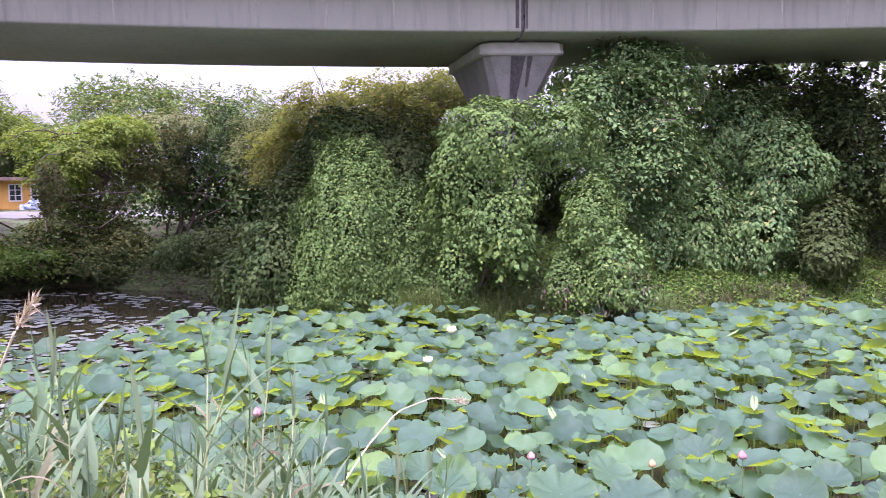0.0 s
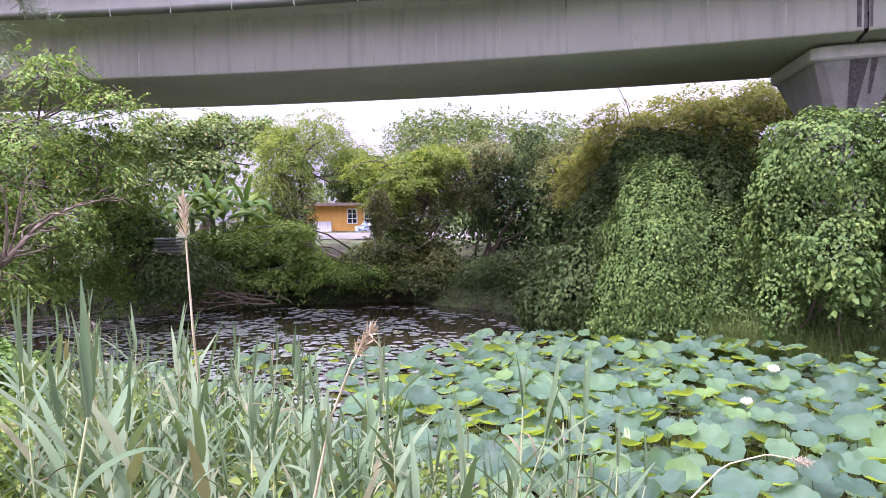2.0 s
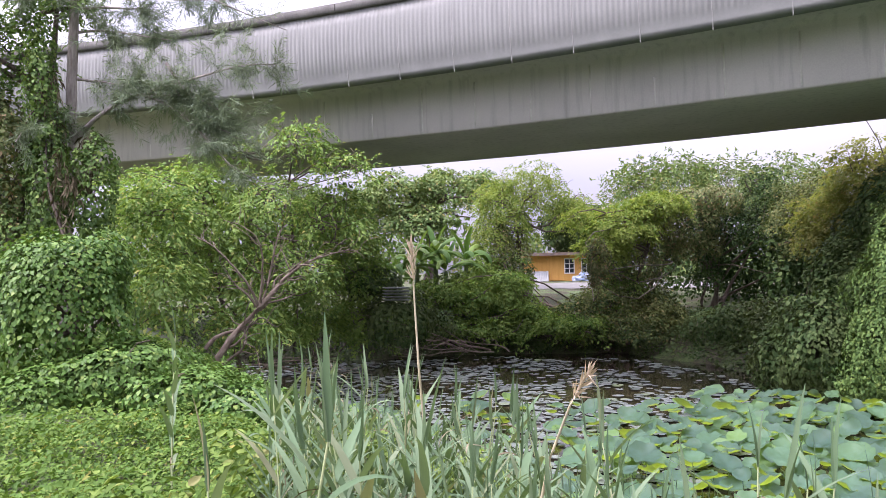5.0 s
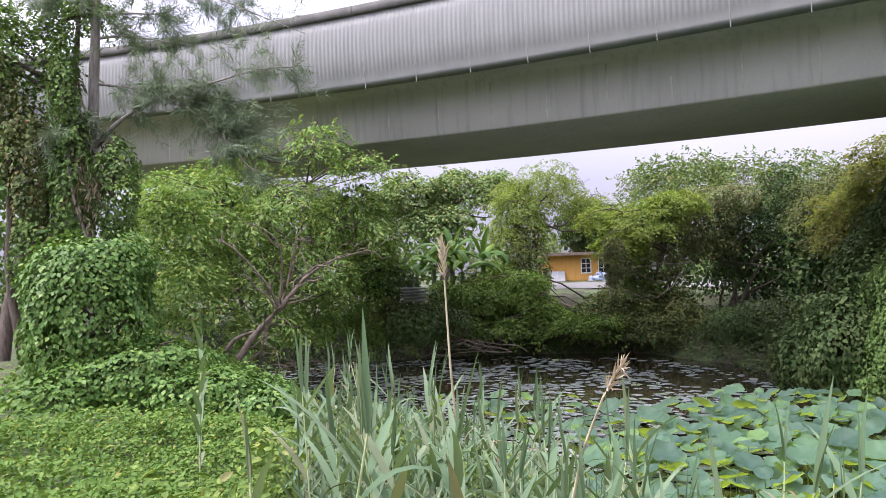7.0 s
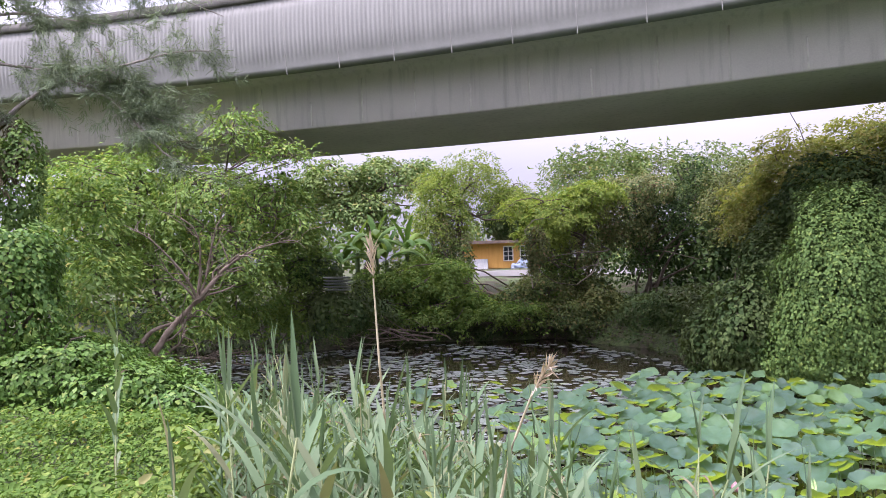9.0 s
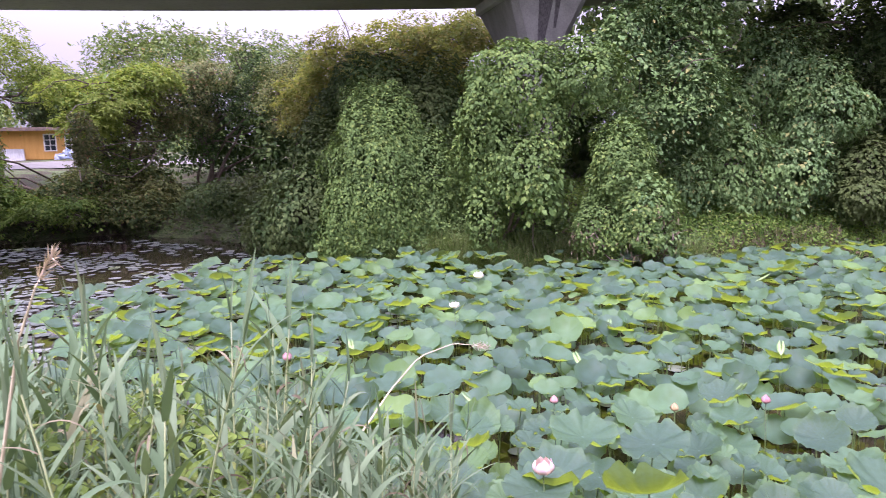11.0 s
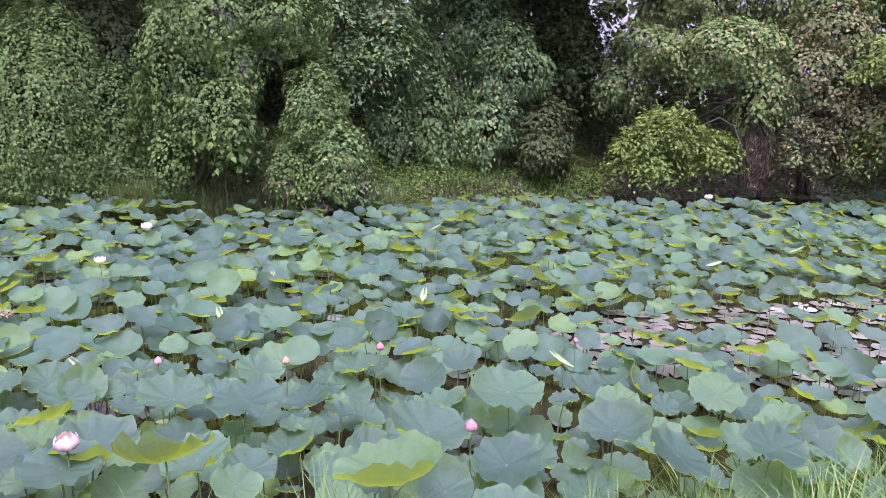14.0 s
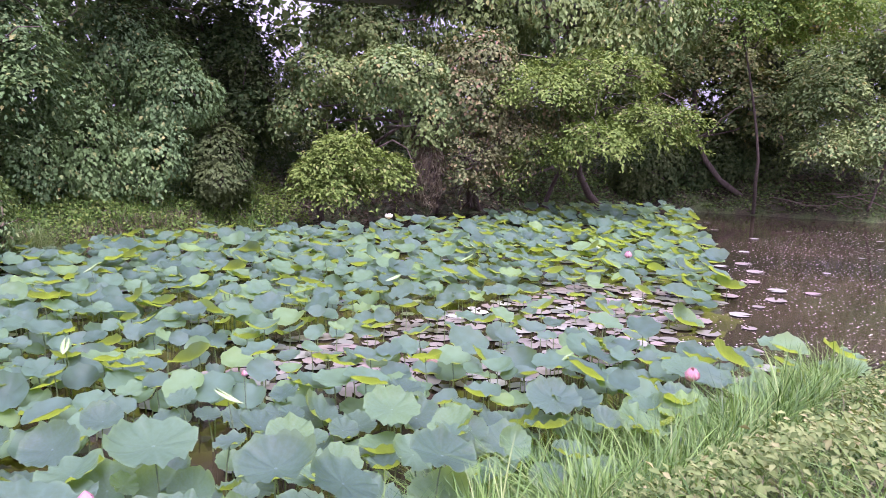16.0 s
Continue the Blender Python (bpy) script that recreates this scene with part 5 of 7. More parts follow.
def lotus_blade(r, segs, rings, bowl, wave, curl, lifts=()):
    """A lotus leaf of radius 1 round its stalk, dished and wavy, its rim folded up or down at places."""
    th = np.linspace(0, 2 * math.pi, segs, endpoint=False)
    rr = np.linspace(0, 1, rings + 1)[1:] ** 0.85
    k = int(r.integers(6, 10))
    ph = r.uniform(0, 6.3, 5)
    edge = 1 + 0.06 * np.sin(2 * th + ph[0]) + 0.014 * np.sin(k * th + ph[1]) + 0.016 * np.sin((k + 5) * th + ph[3]) + r.normal(0, 0.011, segs)
    edge = np.where(np.abs((th - ph[2] + math.pi) % (2 * math.pi) - math.pi) < 2.2 / segs * math.pi * 0.6, edge * 0.93, edge)
    R, T = np.meshgrid(rr, th, indexing="ij")
    E = np.broadcast_to(edge, R.shape)
    fold = sum(a * np.maximum(0, np.cos(T - q)) ** 1.6 for a, q in lifts)
    z = bowl * R**2 + fold * R**4.5 + R**2.6 * (wave * np.sin(k * T + ph[1]) + 0.6 * wave * np.sin((k + 4) * T + ph[3]) + curl * np.sin(T + ph[4]) + 0.8 * curl * np.sin(2 * T + ph[3])) - 0.05 * R**6
    z += 0.016 * np.cos(11 * T) * R * (1.2 - R) + 0.005 * np.cos(22 * T) * R * (segs > 30) + 0.04 * np.sin((k + 6) * T + ph[0]) * R**4 + 0.035 * np.sin((2 * k + 3) * T + ph[2]) * R**6
    top = np.concatenate([[[0, 0, 0.0]], np.stack([R * E * np.cos(T), R * E * np.sin(T), z], -1).reshape(-1, 3)])
    tris = [(0, 1 + j, 1 + (j + 1) % segs) for j in range(segs)]
    for i in range(rings - 1):
        for j in range(segs):
            a, b = 1 + i * segs + j, 1 + i * segs + (j + 1) % segs
            tris += [(a, a + segs, b + segs), (a, b + segs, b)]
    tris = np.array(tris)
    return top, tris


rng = np.random.default_rng(41)
NEAR_BLADES, FAR_BLADES, DISTANT_BLADES, LIFT_AT = [], [], [], []
for k in range(14):
    form = dict(bowl=rng.uniform(0.10, 0.34), wave=rng.uniform(0.05, 0.10), curl=rng.uniform(-0.06, 0.10))
    if k % 4 == 2:
        form = dict(bowl=rng.uniform(0.25, 0.42), wave=0.05, curl=rng.uniform(0.06, 0.14))
    first = rng.uniform(0, 6.3)
    LIFT_AT.append(math.degrees(first))
    form["lifts"] = [(rng.uniform(0.12, 0.5), first), (rng.uniform(-0.08, 0.2), first + rng.uniform(1.6, 2.6)), (rng.uniform(-0.16, 0.16), first + rng.uniform(3.4, 4.6))]
    v, f = lotus_blade(rng, 44, 7, **form)
    me = array_mesh("leaf", v, f, True)
    me.materials.append(LOTUS_TOP_NEAR)
    NEAR_BLADES.append(me)
    FAR_BLADES.append(lotus_blade(rng, 22, 3, **form))
    DISTANT_BLADES.append(lotus_blade(rng, 16, 2, **form))

LOTUS_BED = [(-13, 11.2), (-11.8, 13.8), (-9.2, 16.2), (-7.0, 18.4), (-5.2, 20.0), (-0.5, 19.0), (4.5, 19.0), (8.5, 19.6), (12, 19.4), (14, 18.2), (18, 17.6), (20.5, 18.6), (26.5, 17.6),
             (27.5, 15.2), (22, 11.5), (17.8, 8.6), (15.6, 7.4), (13, 6.8), (10.9, 6.4), (10.9, 5.4), (12.2, 4.2), (12.0, 3.5), (9.4, 3.6), (7.4, 3.6), (6.5, 3.7), (5.9, 4.1), (4.7, 4.5), (3.9, 4.3), (3.3, 3.8), (2.6, 3.9), (1.7, 3.7), (0.6, 4.4), (-0.8, 6.2), (-4, 7.6), (-8, 9.3)]
OPEN_PATCH = [(5.8, 9.6), (8.0, 10.4), (11.5, 10.3), (15, 10.4), (16.3, 9.2), (14.3, 6.9), (11.7, 6.6), (9.2, 6.9), (7.2, 7.9)]


def spread(n, poly, gap, r, keep=None):
    """Places inside poly at least gap apart."""
    poly_ = np.array(poly)
    lo, hi = poly_.min(0), poly_.max(0)
    q = r.uniform(lo, hi, (n, 2))
    q = q[inside(poly, q[:, 0], q[:, 1])]
    if keep is not None:
        q = q[keep(q, r)]
    cells, out = {}, []
    for x, y in q:
        c = (int(x // gap), int(y // gap))
        if any((x - a) ** 2 + (y - b) ** 2 < gap * gap for i in (-1, 0, 1) for j in (-1, 0, 1) for a, b in cells.get((c[0] + i, c[1] + j), ())):
            continue
        cells.setdefault(c, []).append((x, y))
        out.append((x, y))
    return np.array(out)


def thin_patch(q, r):
    gone = inside(OPEN_PATCH, q[:, 0], q[:, 1]) & (r.uniform(0, 1, len(q)) < 0.92)
    west = r.uniform(0, 1, len(q)) < np.clip((-2.0 - q[:, 0] - 0.2 * (q[:, 1] - 8)) / 4.0, 0, 0.93)
    edge = q[:, 1] - np.interp(q[:, 0], NEAR_SHORE[:, 0], NEAR_SHORE[:, 1])
    bank = (edge < np.where(q[:, 0] > 3.4, 0.5, np.where(q[:, 0] > 1.6, 0.2, -0.2))) & (r.uniform(0, 1, len(q)) < np.where(q[:, 0] > 3.4, 0.85, 0.6))
    return ~gone & ~west & ~bank


spots = spread(40000, LOTUS_BED, 0.226, rng, thin_patch)
order = np.argsort(np.hypot(spots[:, 0] - 2.0, spots[:, 1] - 0.5))
spots = spots[order]


def leaf_level(x, y, r):
    near = y - np.interp(x, NEAR_SHORE[:, 0], NEAR_SHORE[:, 1])
    return 0.40 + 0.5 * math.exp(-max(near + 1.2, 0) / 1.5) + r.uniform(-0.34, 0.26)


def lotus_plant(x, y, z, radius, mesh, tilt, turn, foot):
    t = thing("lotus_plant", (x, y, foot), "lotus with a wavy blue-green leaf held above the water", "lotus", group="lotus plants")
    leaf = part("leaf", mesh, None, t)
    leaf.matrix_basis = pose(0, 0, z - foot, *tilt, 0) @ pose(0, 0, 0, 0, 0, turn) @ Matrix.Diagonal((radius, radius, radius, 1))
    stalk = part("stalk", STALKS[int(turn) % len(STALKS)], LOTUS_STALK, t)
    stalk.matrix_basis = Matrix.Diagonal((1, 1, z - foot, 1))
    return t


STALKS = []
for k in range(5):
    line = np.array([(0.05 * math.sin(math.pi * u) * math.cos(k * 1.3), 0.05 * math.sin(math.pi * u) * math.sin(k * 1.3), u) for u in np.linspace(0, 1, 6)])
    v, f = tube_arrays(line, [0.009, 0.009, 0.008, 0.008, 0.007, 0.006], 6)
    me = array_mesh("stalk", v, f, True)
    me.materials.append(LOTUS_STALK)
    STALKS.append(me)

# large leaves at the foot of the near bank
v, f = lotus_blade(np.random.default_rng(6), 44, 7, 0.30, 0.05, 0.04, [(0.6, -1.7), (0.25, 0.2), (-0.05, 2.0)])
me = array_mesh("leaf", v, f, True)
me.materials.append(LOTUS_TOP_YOUNG)
NEAR_BLADES.append(me)
for i, (x, y, z, radius, tx, ty) in enumerate(((2.43, 3.66, 1.55, 0.29, 4, -6), (2.96, 4.68, 1.25, 0.30, 14, 8), (3.30, 4.03, 1.30, 0.235, 22, -10), (3.04, 3.39, 1.35, 0.22, 18, 4), (4.52, 4.74, 1.05, 0.27, 14, -6), (4.69, 4.15, 1.12, 0.24, 20, 12), (5.66, 4.28, 0.98, 0.25, 22, 5), (4.04, 5.77, 0.98, 0.33, 12, -5), (1.18, 6.34, 0.95, 0.30, 16, 6), (1.77, 6.16, 0.95, 0.31, 10, -12), (3.65, 2.80, 1.45, 0.15, 16, 0), (0.76, 4.94, 1.25, 0.29, 8, 6), (1.4, 4.75, 1.2, 0.24, 12, -9), (10.3, 4.35, 0.75, 0.30, 10, 8), (9.6, 4.6, 0.72, 0.28, 14, 0))):
    k, turn = (i * 5 + 1) % 14 if i else 14, i * 97 % 360
    lotus_plant(x, y, z, radius, NEAR_BLADES[k], (0.6 * tx, ty), turn, min(0.0, float(ground_height(x, y))) if ground_height(x, y) < 0.1 else float(ground_height(x, y)) - 0.05)
far_v, far_f, stalk_pieces, count = [], [], [], 0
for i, (x, y) in enumerate(spots):
    z = leaf_level(x, y, rng)
    radius = (0.115 + 0.15 * rng.uniform() ** 0.9) * (0.92 if z < 0.35 else 1.0)
    tilt = (rng.normal(14, 8) if rng.uniform() < 0.9 else rng.normal(-14, 6), rng.normal(0, 11))
    k = int(rng.integers(14))
    # rims lift more often on the sunny side
    turn = rng.normal(-100, 45) - LIFT_AT[k] if rng.uniform() < 0.3 else rng.uniform(0, 360)
    turn %= 360
    foot = float(ground_height(x, y))
    if i < 285:
        lotus_plant(x, y, z + max(foot, 0), radius, NEAR_BLADES[k], tilt, turn, max(foot - 0.05, -0.3))
        continue
    v, f = FAR_BLADES[k] if i < 1400 else DISTANT_BLADES[k]
    mat = np.array(pose(x, y, z, *tilt, 0) @ pose(0, 0, 0, 0, 0, turn) @ Matrix.Diagonal((radius, radius, radius, 1)))
    far_v.append(v @ mat[:3, :3].T + mat[:3, 3])
    far_f.append(f + count)
    count += len(v)
    if i < 1300:
        stalk_pieces.append(tube_arrays([(x, y, -0.2), (x + 0.02, y, z * 0.6), (x, y, z)], [0.008, 0.008, 0.006], 4))
me = array_mesh("lotus_bed", np.concatenate(far_v), np.concatenate(far_f), True)
me.materials.append(LOTUS_TOP)
tagged(part("lotus_bed", me, None), "dense bed of blue-green lotus leaves across the pond", "lotus", kind="stuff")
stuff("lotus_stalks", joined(stalk_pieces), LOTUS_STALK, "green lotus stalks standing in the water", "lotus stalks")


# bright yellow-green leaves at the edge of the open water
for x, y, z, radius in ((16.26, 7.61, 0.3, 0.34), (13.6, 6.9, 0.12, 0.3), (19.2, 9.8, 0.25, 0.3)):
    lotus_plant(x, y, z, radius, NEAR_BLADES[14], (12, 4), 40 * x % 360, -0.3)
# a withered leaf hanging on its stalk
DEAD_BLADE = array_mesh("leaf", *lotus_blade(np.random.default_rng(12), 30, 5, -0.5, 0.16, 0.2, [(-0.5, 0.4), (-0.3, 2.6)]), True)
DEAD_BLADE.materials.append(rough_material("withered_lotus_leaf", [(0.3, (0.10, 0.065, 0.04)), (0.7, (0.24, 0.165, 0.11))], 14.0, 0.85, 0.5))
for x, y, z, radius in ((8.6, 7.6, 0.3, 0.2),):
    old = lotus_plant(x, y, z, radius, DEAD_BLADE, (30, 12), 50 * x % 360, -0.3)
    tagged(old, "withered brown lotus leaf folded on its stalk", group="withered lotus plants")

# ---- rolled young leaves ----
YOUNG = rough_material("young_lotus_leaf", [(0.3, (0.14, 0.24, 0.07)), (0.7, (0.26, 0.36, 0.14))], 14.0, 0.6, 0.2)


def rolled_leaf(x, y, z, size, tilt, turn):
    """A young leaf still rolled from both sides into a spindle."""
    foot = -0.25
    t = thing("rolled_lotus_leaf", (x, y, foot), "pale young lotus leaf still rolled up on its stalk", "lotus leaf", group="rolled lotus leaves")
    for sd in (-1, 1):
        th = np.linspace(0.3, 5.6, 9) * sd
        rows = []
        for u in np.linspace(-1, 1, 9):
            w = size * 0.16 * max(0.02, 1 - abs(u) ** 2.2)
            for q, a in enumerate(th):
                rr = w * (1 - 0.05 * q)
                rows.append((sd * w * 0.75 + rr * math.cos(a), rr * math.sin(a) + 0.1 * size * u * u, size * u))
        f = [(i * 9 + j, i * 9 + j + 1, (i + 1) * 9 + j + 1, (i + 1) * 9 + j) for i in range(8) for j in range(8)]
        ob = part("leaf_roll", array_mesh("leaf_roll", np.array(rows), np.array(f), True), YOUNG, t)
        ob.matrix_basis = pose(0, 0, z - foot, tilt, 12 * sd, turn)
    st = part("stalk", STALKS[0], None, t)
    st.matrix_basis = Matrix.Diagonal((1, 1, z - foot - 0.3 * size, 1))


r_ = np.random.default_rng(19)
for x, y in ((3.2, 8.1), (1.6, 9.4), (4.4, 9.8), (5.2, 7.0), (7.4, 12.0), (2.4, 11.5), (9.8, 12.6), (12.5, 11.4), (0.2, 8.0), (6.4, 6.0), (16.4, 11.0), (8.8, 5.7), (11.2, 14.0), (6.0, 14.5), (3.4, 13.4), (-1.6, 10.5), (14.0, 12.8), (10.2, 10.9)):
    rolled_leaf(x, y, 0.72 + r_.uniform(-0.1, 0.15), r_.uniform(0.13, 0.2), r_.uniform(35, 75), r_.uniform(0, 360))


# ---- floating pads ----
def pads(name, where, r, mat, label, lo, hi, tilt=0.02):
    """Round notched pads lying on the water with slightly raised rims."""
    k = 8
    th = np.linspace(0.25, 2 * math.pi - 0.25, k)
    v, f = [], []
    for n, (x, y) in enumerate(where):
        rad = r.uniform(lo, hi)
        a = r.uniform(0, 6.3)
        z0 = 0.012 + 0.012 * r.uniform(0, 1)
        sx, sy = r.normal(0, tilt, 2)
        ex = rad * np.cos(th + a) * (1 + r.normal(0, 0.03, k))
        ey = rad * np.sin(th + a) * (1 + r.normal(0, 0.03, k))
        rim = np.stack([x + ex, y + ey, z0 + np.abs(ex * sx + ey * sy) + 0.008], -1)
        mid = np.stack([x + 0.75 * ex, y + 0.75 * ey, np.full(k, z0)], -1)
        b = n * (2 * k + 1)
        v.append(np.concatenate([[[x, y, z0]], mid, rim]))
        f += [(b, b + 1 + j, b + 2 + j) for j in range(k - 1)]
        for j in range(k - 1):
            f += [(b + 1 + j, b + 1 + k + j, b + 2 + k + j), (b + 1 + j, b + 2 + k + j, b + 2 + j)]
    return stuff(name, (np.concatenate(v), np.array(f)), mat, label, "floating pads")


WEST_WATER = [(-27, 17.5), (-15.5, 13), (-9, 9.8), (-4.5, 12), (-3.8, 17), (-4.6, 20.8), (-6.4, 22.6), (-9, 25.5), (-13, 28.0), (-18.6, 25.8), (-21.6, 22.0), (-25, 19)]
pads("lily_pads", spread(14000, WEST_WATER, 0.17, rng, lambda q, r: r.uniform(0, 1, len(q)) < np.clip(0.85 - 0.055 * np.maximum(q[:, 1] - 13, 0) + 0.7 * np.sin(1.1 * q[:, 0] + 0.5 * q[:, 1]) * np.sin(0.9 * q[:, 1] - 0.3 * q[:, 0]) + 0.3 * np.sin(3.1 * q[:, 0]) * np.sin(2.7 * q[:, 1]), 0.02, 0.95)), rng, PAD_GREY, "grey-green pads floating on the dark western water", 0.07, 0.19)
pads("floating_lotus_leaves", spread(1600, LOTUS_BED, 0.3, rng, lambda q, r: ~inside(OPEN_PATCH, q[:, 0], q[:, 1])), rng, PAD_GREY, "flat young lotus leaves floating under the taller ones", 0.1, 0.19)
pads("old_lily_pads", spread(4000, OPEN_PATCH, 0.27, rng), rng, PAD_BROWN, "old pinkish-brown pads floating among the lotus", 0.12, 0.22)
pads("old_lily_pads", spread(1500, [(10.6, 4.6), (11, 6.6), (13.5, 7.4), (16.5, 8.6), (19, 10), (21, 9.5), (17, 6.5), (13.5, 5.2)], 0.75, rng), rng, PAD_BROWN, "scattered pale pads at the edge of the lotus", 0.12, 0.24)
pads("lily_pads", spread(300, [(22, 11), (28, 15), (31, 14), (29, 9), (24, 6), (19, 4), (18, 6.5)], 2.0, rng), rng, PAD_BROWN, "few pale pads drifting on open water", 0.08, 0.2)
SPECK = leaf_material("floating_speck", [(0.0, (0.22, 0.21, 0.16)), (1.0, (0.5, 0.48, 0.40))], (0.3, 0.29, 0.22), 0.0, 0.7, deep=1.0)
# specks of fallen petals and weed on the open water
q = spread(11000, [(10.8, 4.6), (12, 6.4), (16, 7.5), (20, 9.5), (24, 11.5), (30, 11), (34, 4), (26, -1), (18, 2.4), (13, 4.2)], 0.07, rng)
n = len(q)
p3 = np.concatenate([q, np.full((n, 1), 0.008)], 1)
stuff("water_specks", leaf_quads(p3, np.concatenate([rng.normal(0, 1, (n, 2)), np.zeros((n, 1))], 1), np.tile([[0, 0, 1.0]], (n, 1)), rng.uniform(0.02, 0.07, n), rng.uniform(0.015, 0.045, n), 0.02), SPECK, "pale specks of petals and weed on the water", "debris")


# ---- near bank, west: trees and hedge ----
woody("hedge", "block of bright green creeper grown over a stump", "hedge",
      [(-11.23, 4.98, 3.13, 0.88, 0.80, 1.12, 67), (-11.60, 4.60, 3.39, 0.40, 0.65, 0.77, 69), (-11.20, 5.42, 3.71, 0.42, 0.65, 0.48, 65)],
      LEAF_HEDGE, 0.072, style="drape", boxy=3.2, rough=0.17, folds=9, cover=1.5, hang=0.15, jitter=0.34, shoots=10, trunk=0.1)
woody("hedge", "low skirt of creeper sloping to the pond", "hedge",
      [(-10.35, 5.35, 2.22, 1.10, 0.85, 0.62, 66), (-9.30, 5.79, 2.10, 0.80, 0.75, 0.32, 58), (-10.74, 4.37, 2.04, 0.73, 0.80, 0.40, 69), (-8.60, 6.20, 1.90, 0.70, 0.60, 0.30, 55)],
      LEAF_HEDGE, 0.07, style="drape", rough=0.3, cover=1.3, hang=0.05, trunk=0.05, shoots=14)
woody("tree", "tall tree trunk wrapped in climbing vine", "tree",
      [(-15.75, 6.55, 6.00, 0.42, 0.40, 1.60, 67), (-15.16, 7.20, 5.43, 0.47, 0.50, 1.20, 65), (-15.85, 6.57, 5.57, 0.42, 0.50, 1.37, 68), (-16.01, 6.51, 7.96, 0.29, 0.40, 0.96, 68), (-16.30, 6.10, 4.20, 0.50, 0.60, 0.80, 70)],
      LEAF_VINE, 0.08, style="drape", rough=0.38, folds=5, hang=0.5, cover=0.9, jitter=0.5, trunk=0.16, limbs=False, shoots=14)
woody("dead_vine", "brown withered creeper covering a second trunk", "dead vine",
      [(-16.44, 5.99, 6.02, 0.42, 0.45, 1.65, 70), (-16.90, 5.60, 7.40, 0.35, 0.40, 1.10, 72)],
      LEAF_MIXED, 0.09, style="drape", rough=0.35, folds=5, hang=0.7, cover=1.1, jitter=0.5, trunk=0.12, limbs=False, twigs=20, shoots=6)
woody("dead_vine", "brown dead vine stems hanging on the wrapped trunk", "dead vine",
      [(-15.75, 6.62, 7.10, 0.18, 0.25, 1.08, 68), (-14.95, 6.47, 5.46, 0.15, 0.20, 0.91, 69), (-15.29, 7.17, 6.02, 0.14, 0.20, 0.96, 66)], LEAF_DEAD, 0.2, tufts=3, per_tuft=14, fill=70, droop=2.6, aspect=0.06, trunk=0.05, tuft_size=0.25, shoots=0, limbs=False)
woody("shrub", "leafy shrubs between the banana plants and the lane", "shrub",
      [(-20.88, 29.53, 2.87, 1.72, 1.40, 1.94, 36), (-21.35, 27.30, 2.41, 1.33, 1.20, 1.60, 38), (-15.01, 30.71, 2.28, 1.25, 1.20, 1.52, 26)], LEAF_BRIGHT, 0.13, style="spray", sprays=2.6, per=36, reach=0.4)
woody("tree", "vine-hung tree at the pond corner", "tree",
      [(-17.67, 5.72, 8.64, 0.73, 1.20, 1.25, 73), (-16.82, 6.62, 8.46, 0.39, 0.50, 1.07, 69), (-17.64, 5.81, 6.29, 0.63, 1.20, 1.62, 72), (-16.64, 7.10, 9.73, 0.90, 0.80, 0.26, 68)],
      LEAF_VINE, 0.11, style="spray", sprays=4, per=30, reach=0.3, droop=1.0, fill=30, trunk=0.18)


def casuarina(base, label, sprays):
    """A pale trunk with hanging sprays of fine needles on thin branches."""
    r = np.random.default_rng(next(SEEDS))
    base = np.array([base[0], base[1], float(ground_height(base[0], base[1])) - 0.15])
    t = thing("casuarina", tuple(base), label, "tree")
    inv = t.matrix_world.inverted()
    top = np.array((-15.54, 7.12, 12.91))
    line = bend(base, top, r, 0.008, 24)
    v, f = tube_arrays(line, np.linspace(0.16, 0.07, 24), 10)
    part("trunk", array_mesh("trunk", v, f, True), BARK_GREY, t).matrix_parent_inverse = inv
    need = []
    for a, b, width in sprays:
        a, b = np.array(a), np.array(b)
        root = line[np.argmin(np.linalg.norm(line - a - np.array([0, 0, -0.25]), axis=1))]
        if np.linalg.norm(root - a) < 1.6:
            a = root
        arm = bend(a, b, r, 0.12, 9)
        v, f = tube_arrays(arm, np.linspace(0.075 if width < 0.2 else 0.035, 0.008, 9), 6)
        part("branch", array_mesh("branch", v, f, True), BARK_GREY, t).matrix_parent_inverse = inv
        for k in range(20 if width > 0.2 else 4):
            u = r.uniform(0.3, 1.0)
            root = arm[int(u * 8)] + r.normal(0, 0.06, 3)
            end = root + np.array([r.normal(0.1, width * 1.3), r.normal(0.1, width * 1.2), r.normal(-0.1, width * 0.9)])
            twig = bend(root, end, r, 0.2, 10)
            for q in range(10):
                n = 12
                p = np.repeat(twig[q:q + 1], n, 0) + r.normal(0, 0.03, (n, 3))
                d = unit(r.normal(0, 1, (n, 3)) + (end - root) * 1.2 + np.array([0, 0, -0.55]))
                nn = unit(r.normal(0, 1, (n, 3)))
                L = r.uniform(0.12, 0.3, n)
                need.append(leaf_quads(p, d, unit(nn - (nn * d).sum(-1, keepdims=True) * d), L, np.full(n, 0.007), 0.0))
    v, f = joined(need)
    part("needles", array_mesh("needles", v, f), LEAF_NEEDLE, t, "drooping grey-green needles").matrix_parent_inverse = inv
    return t


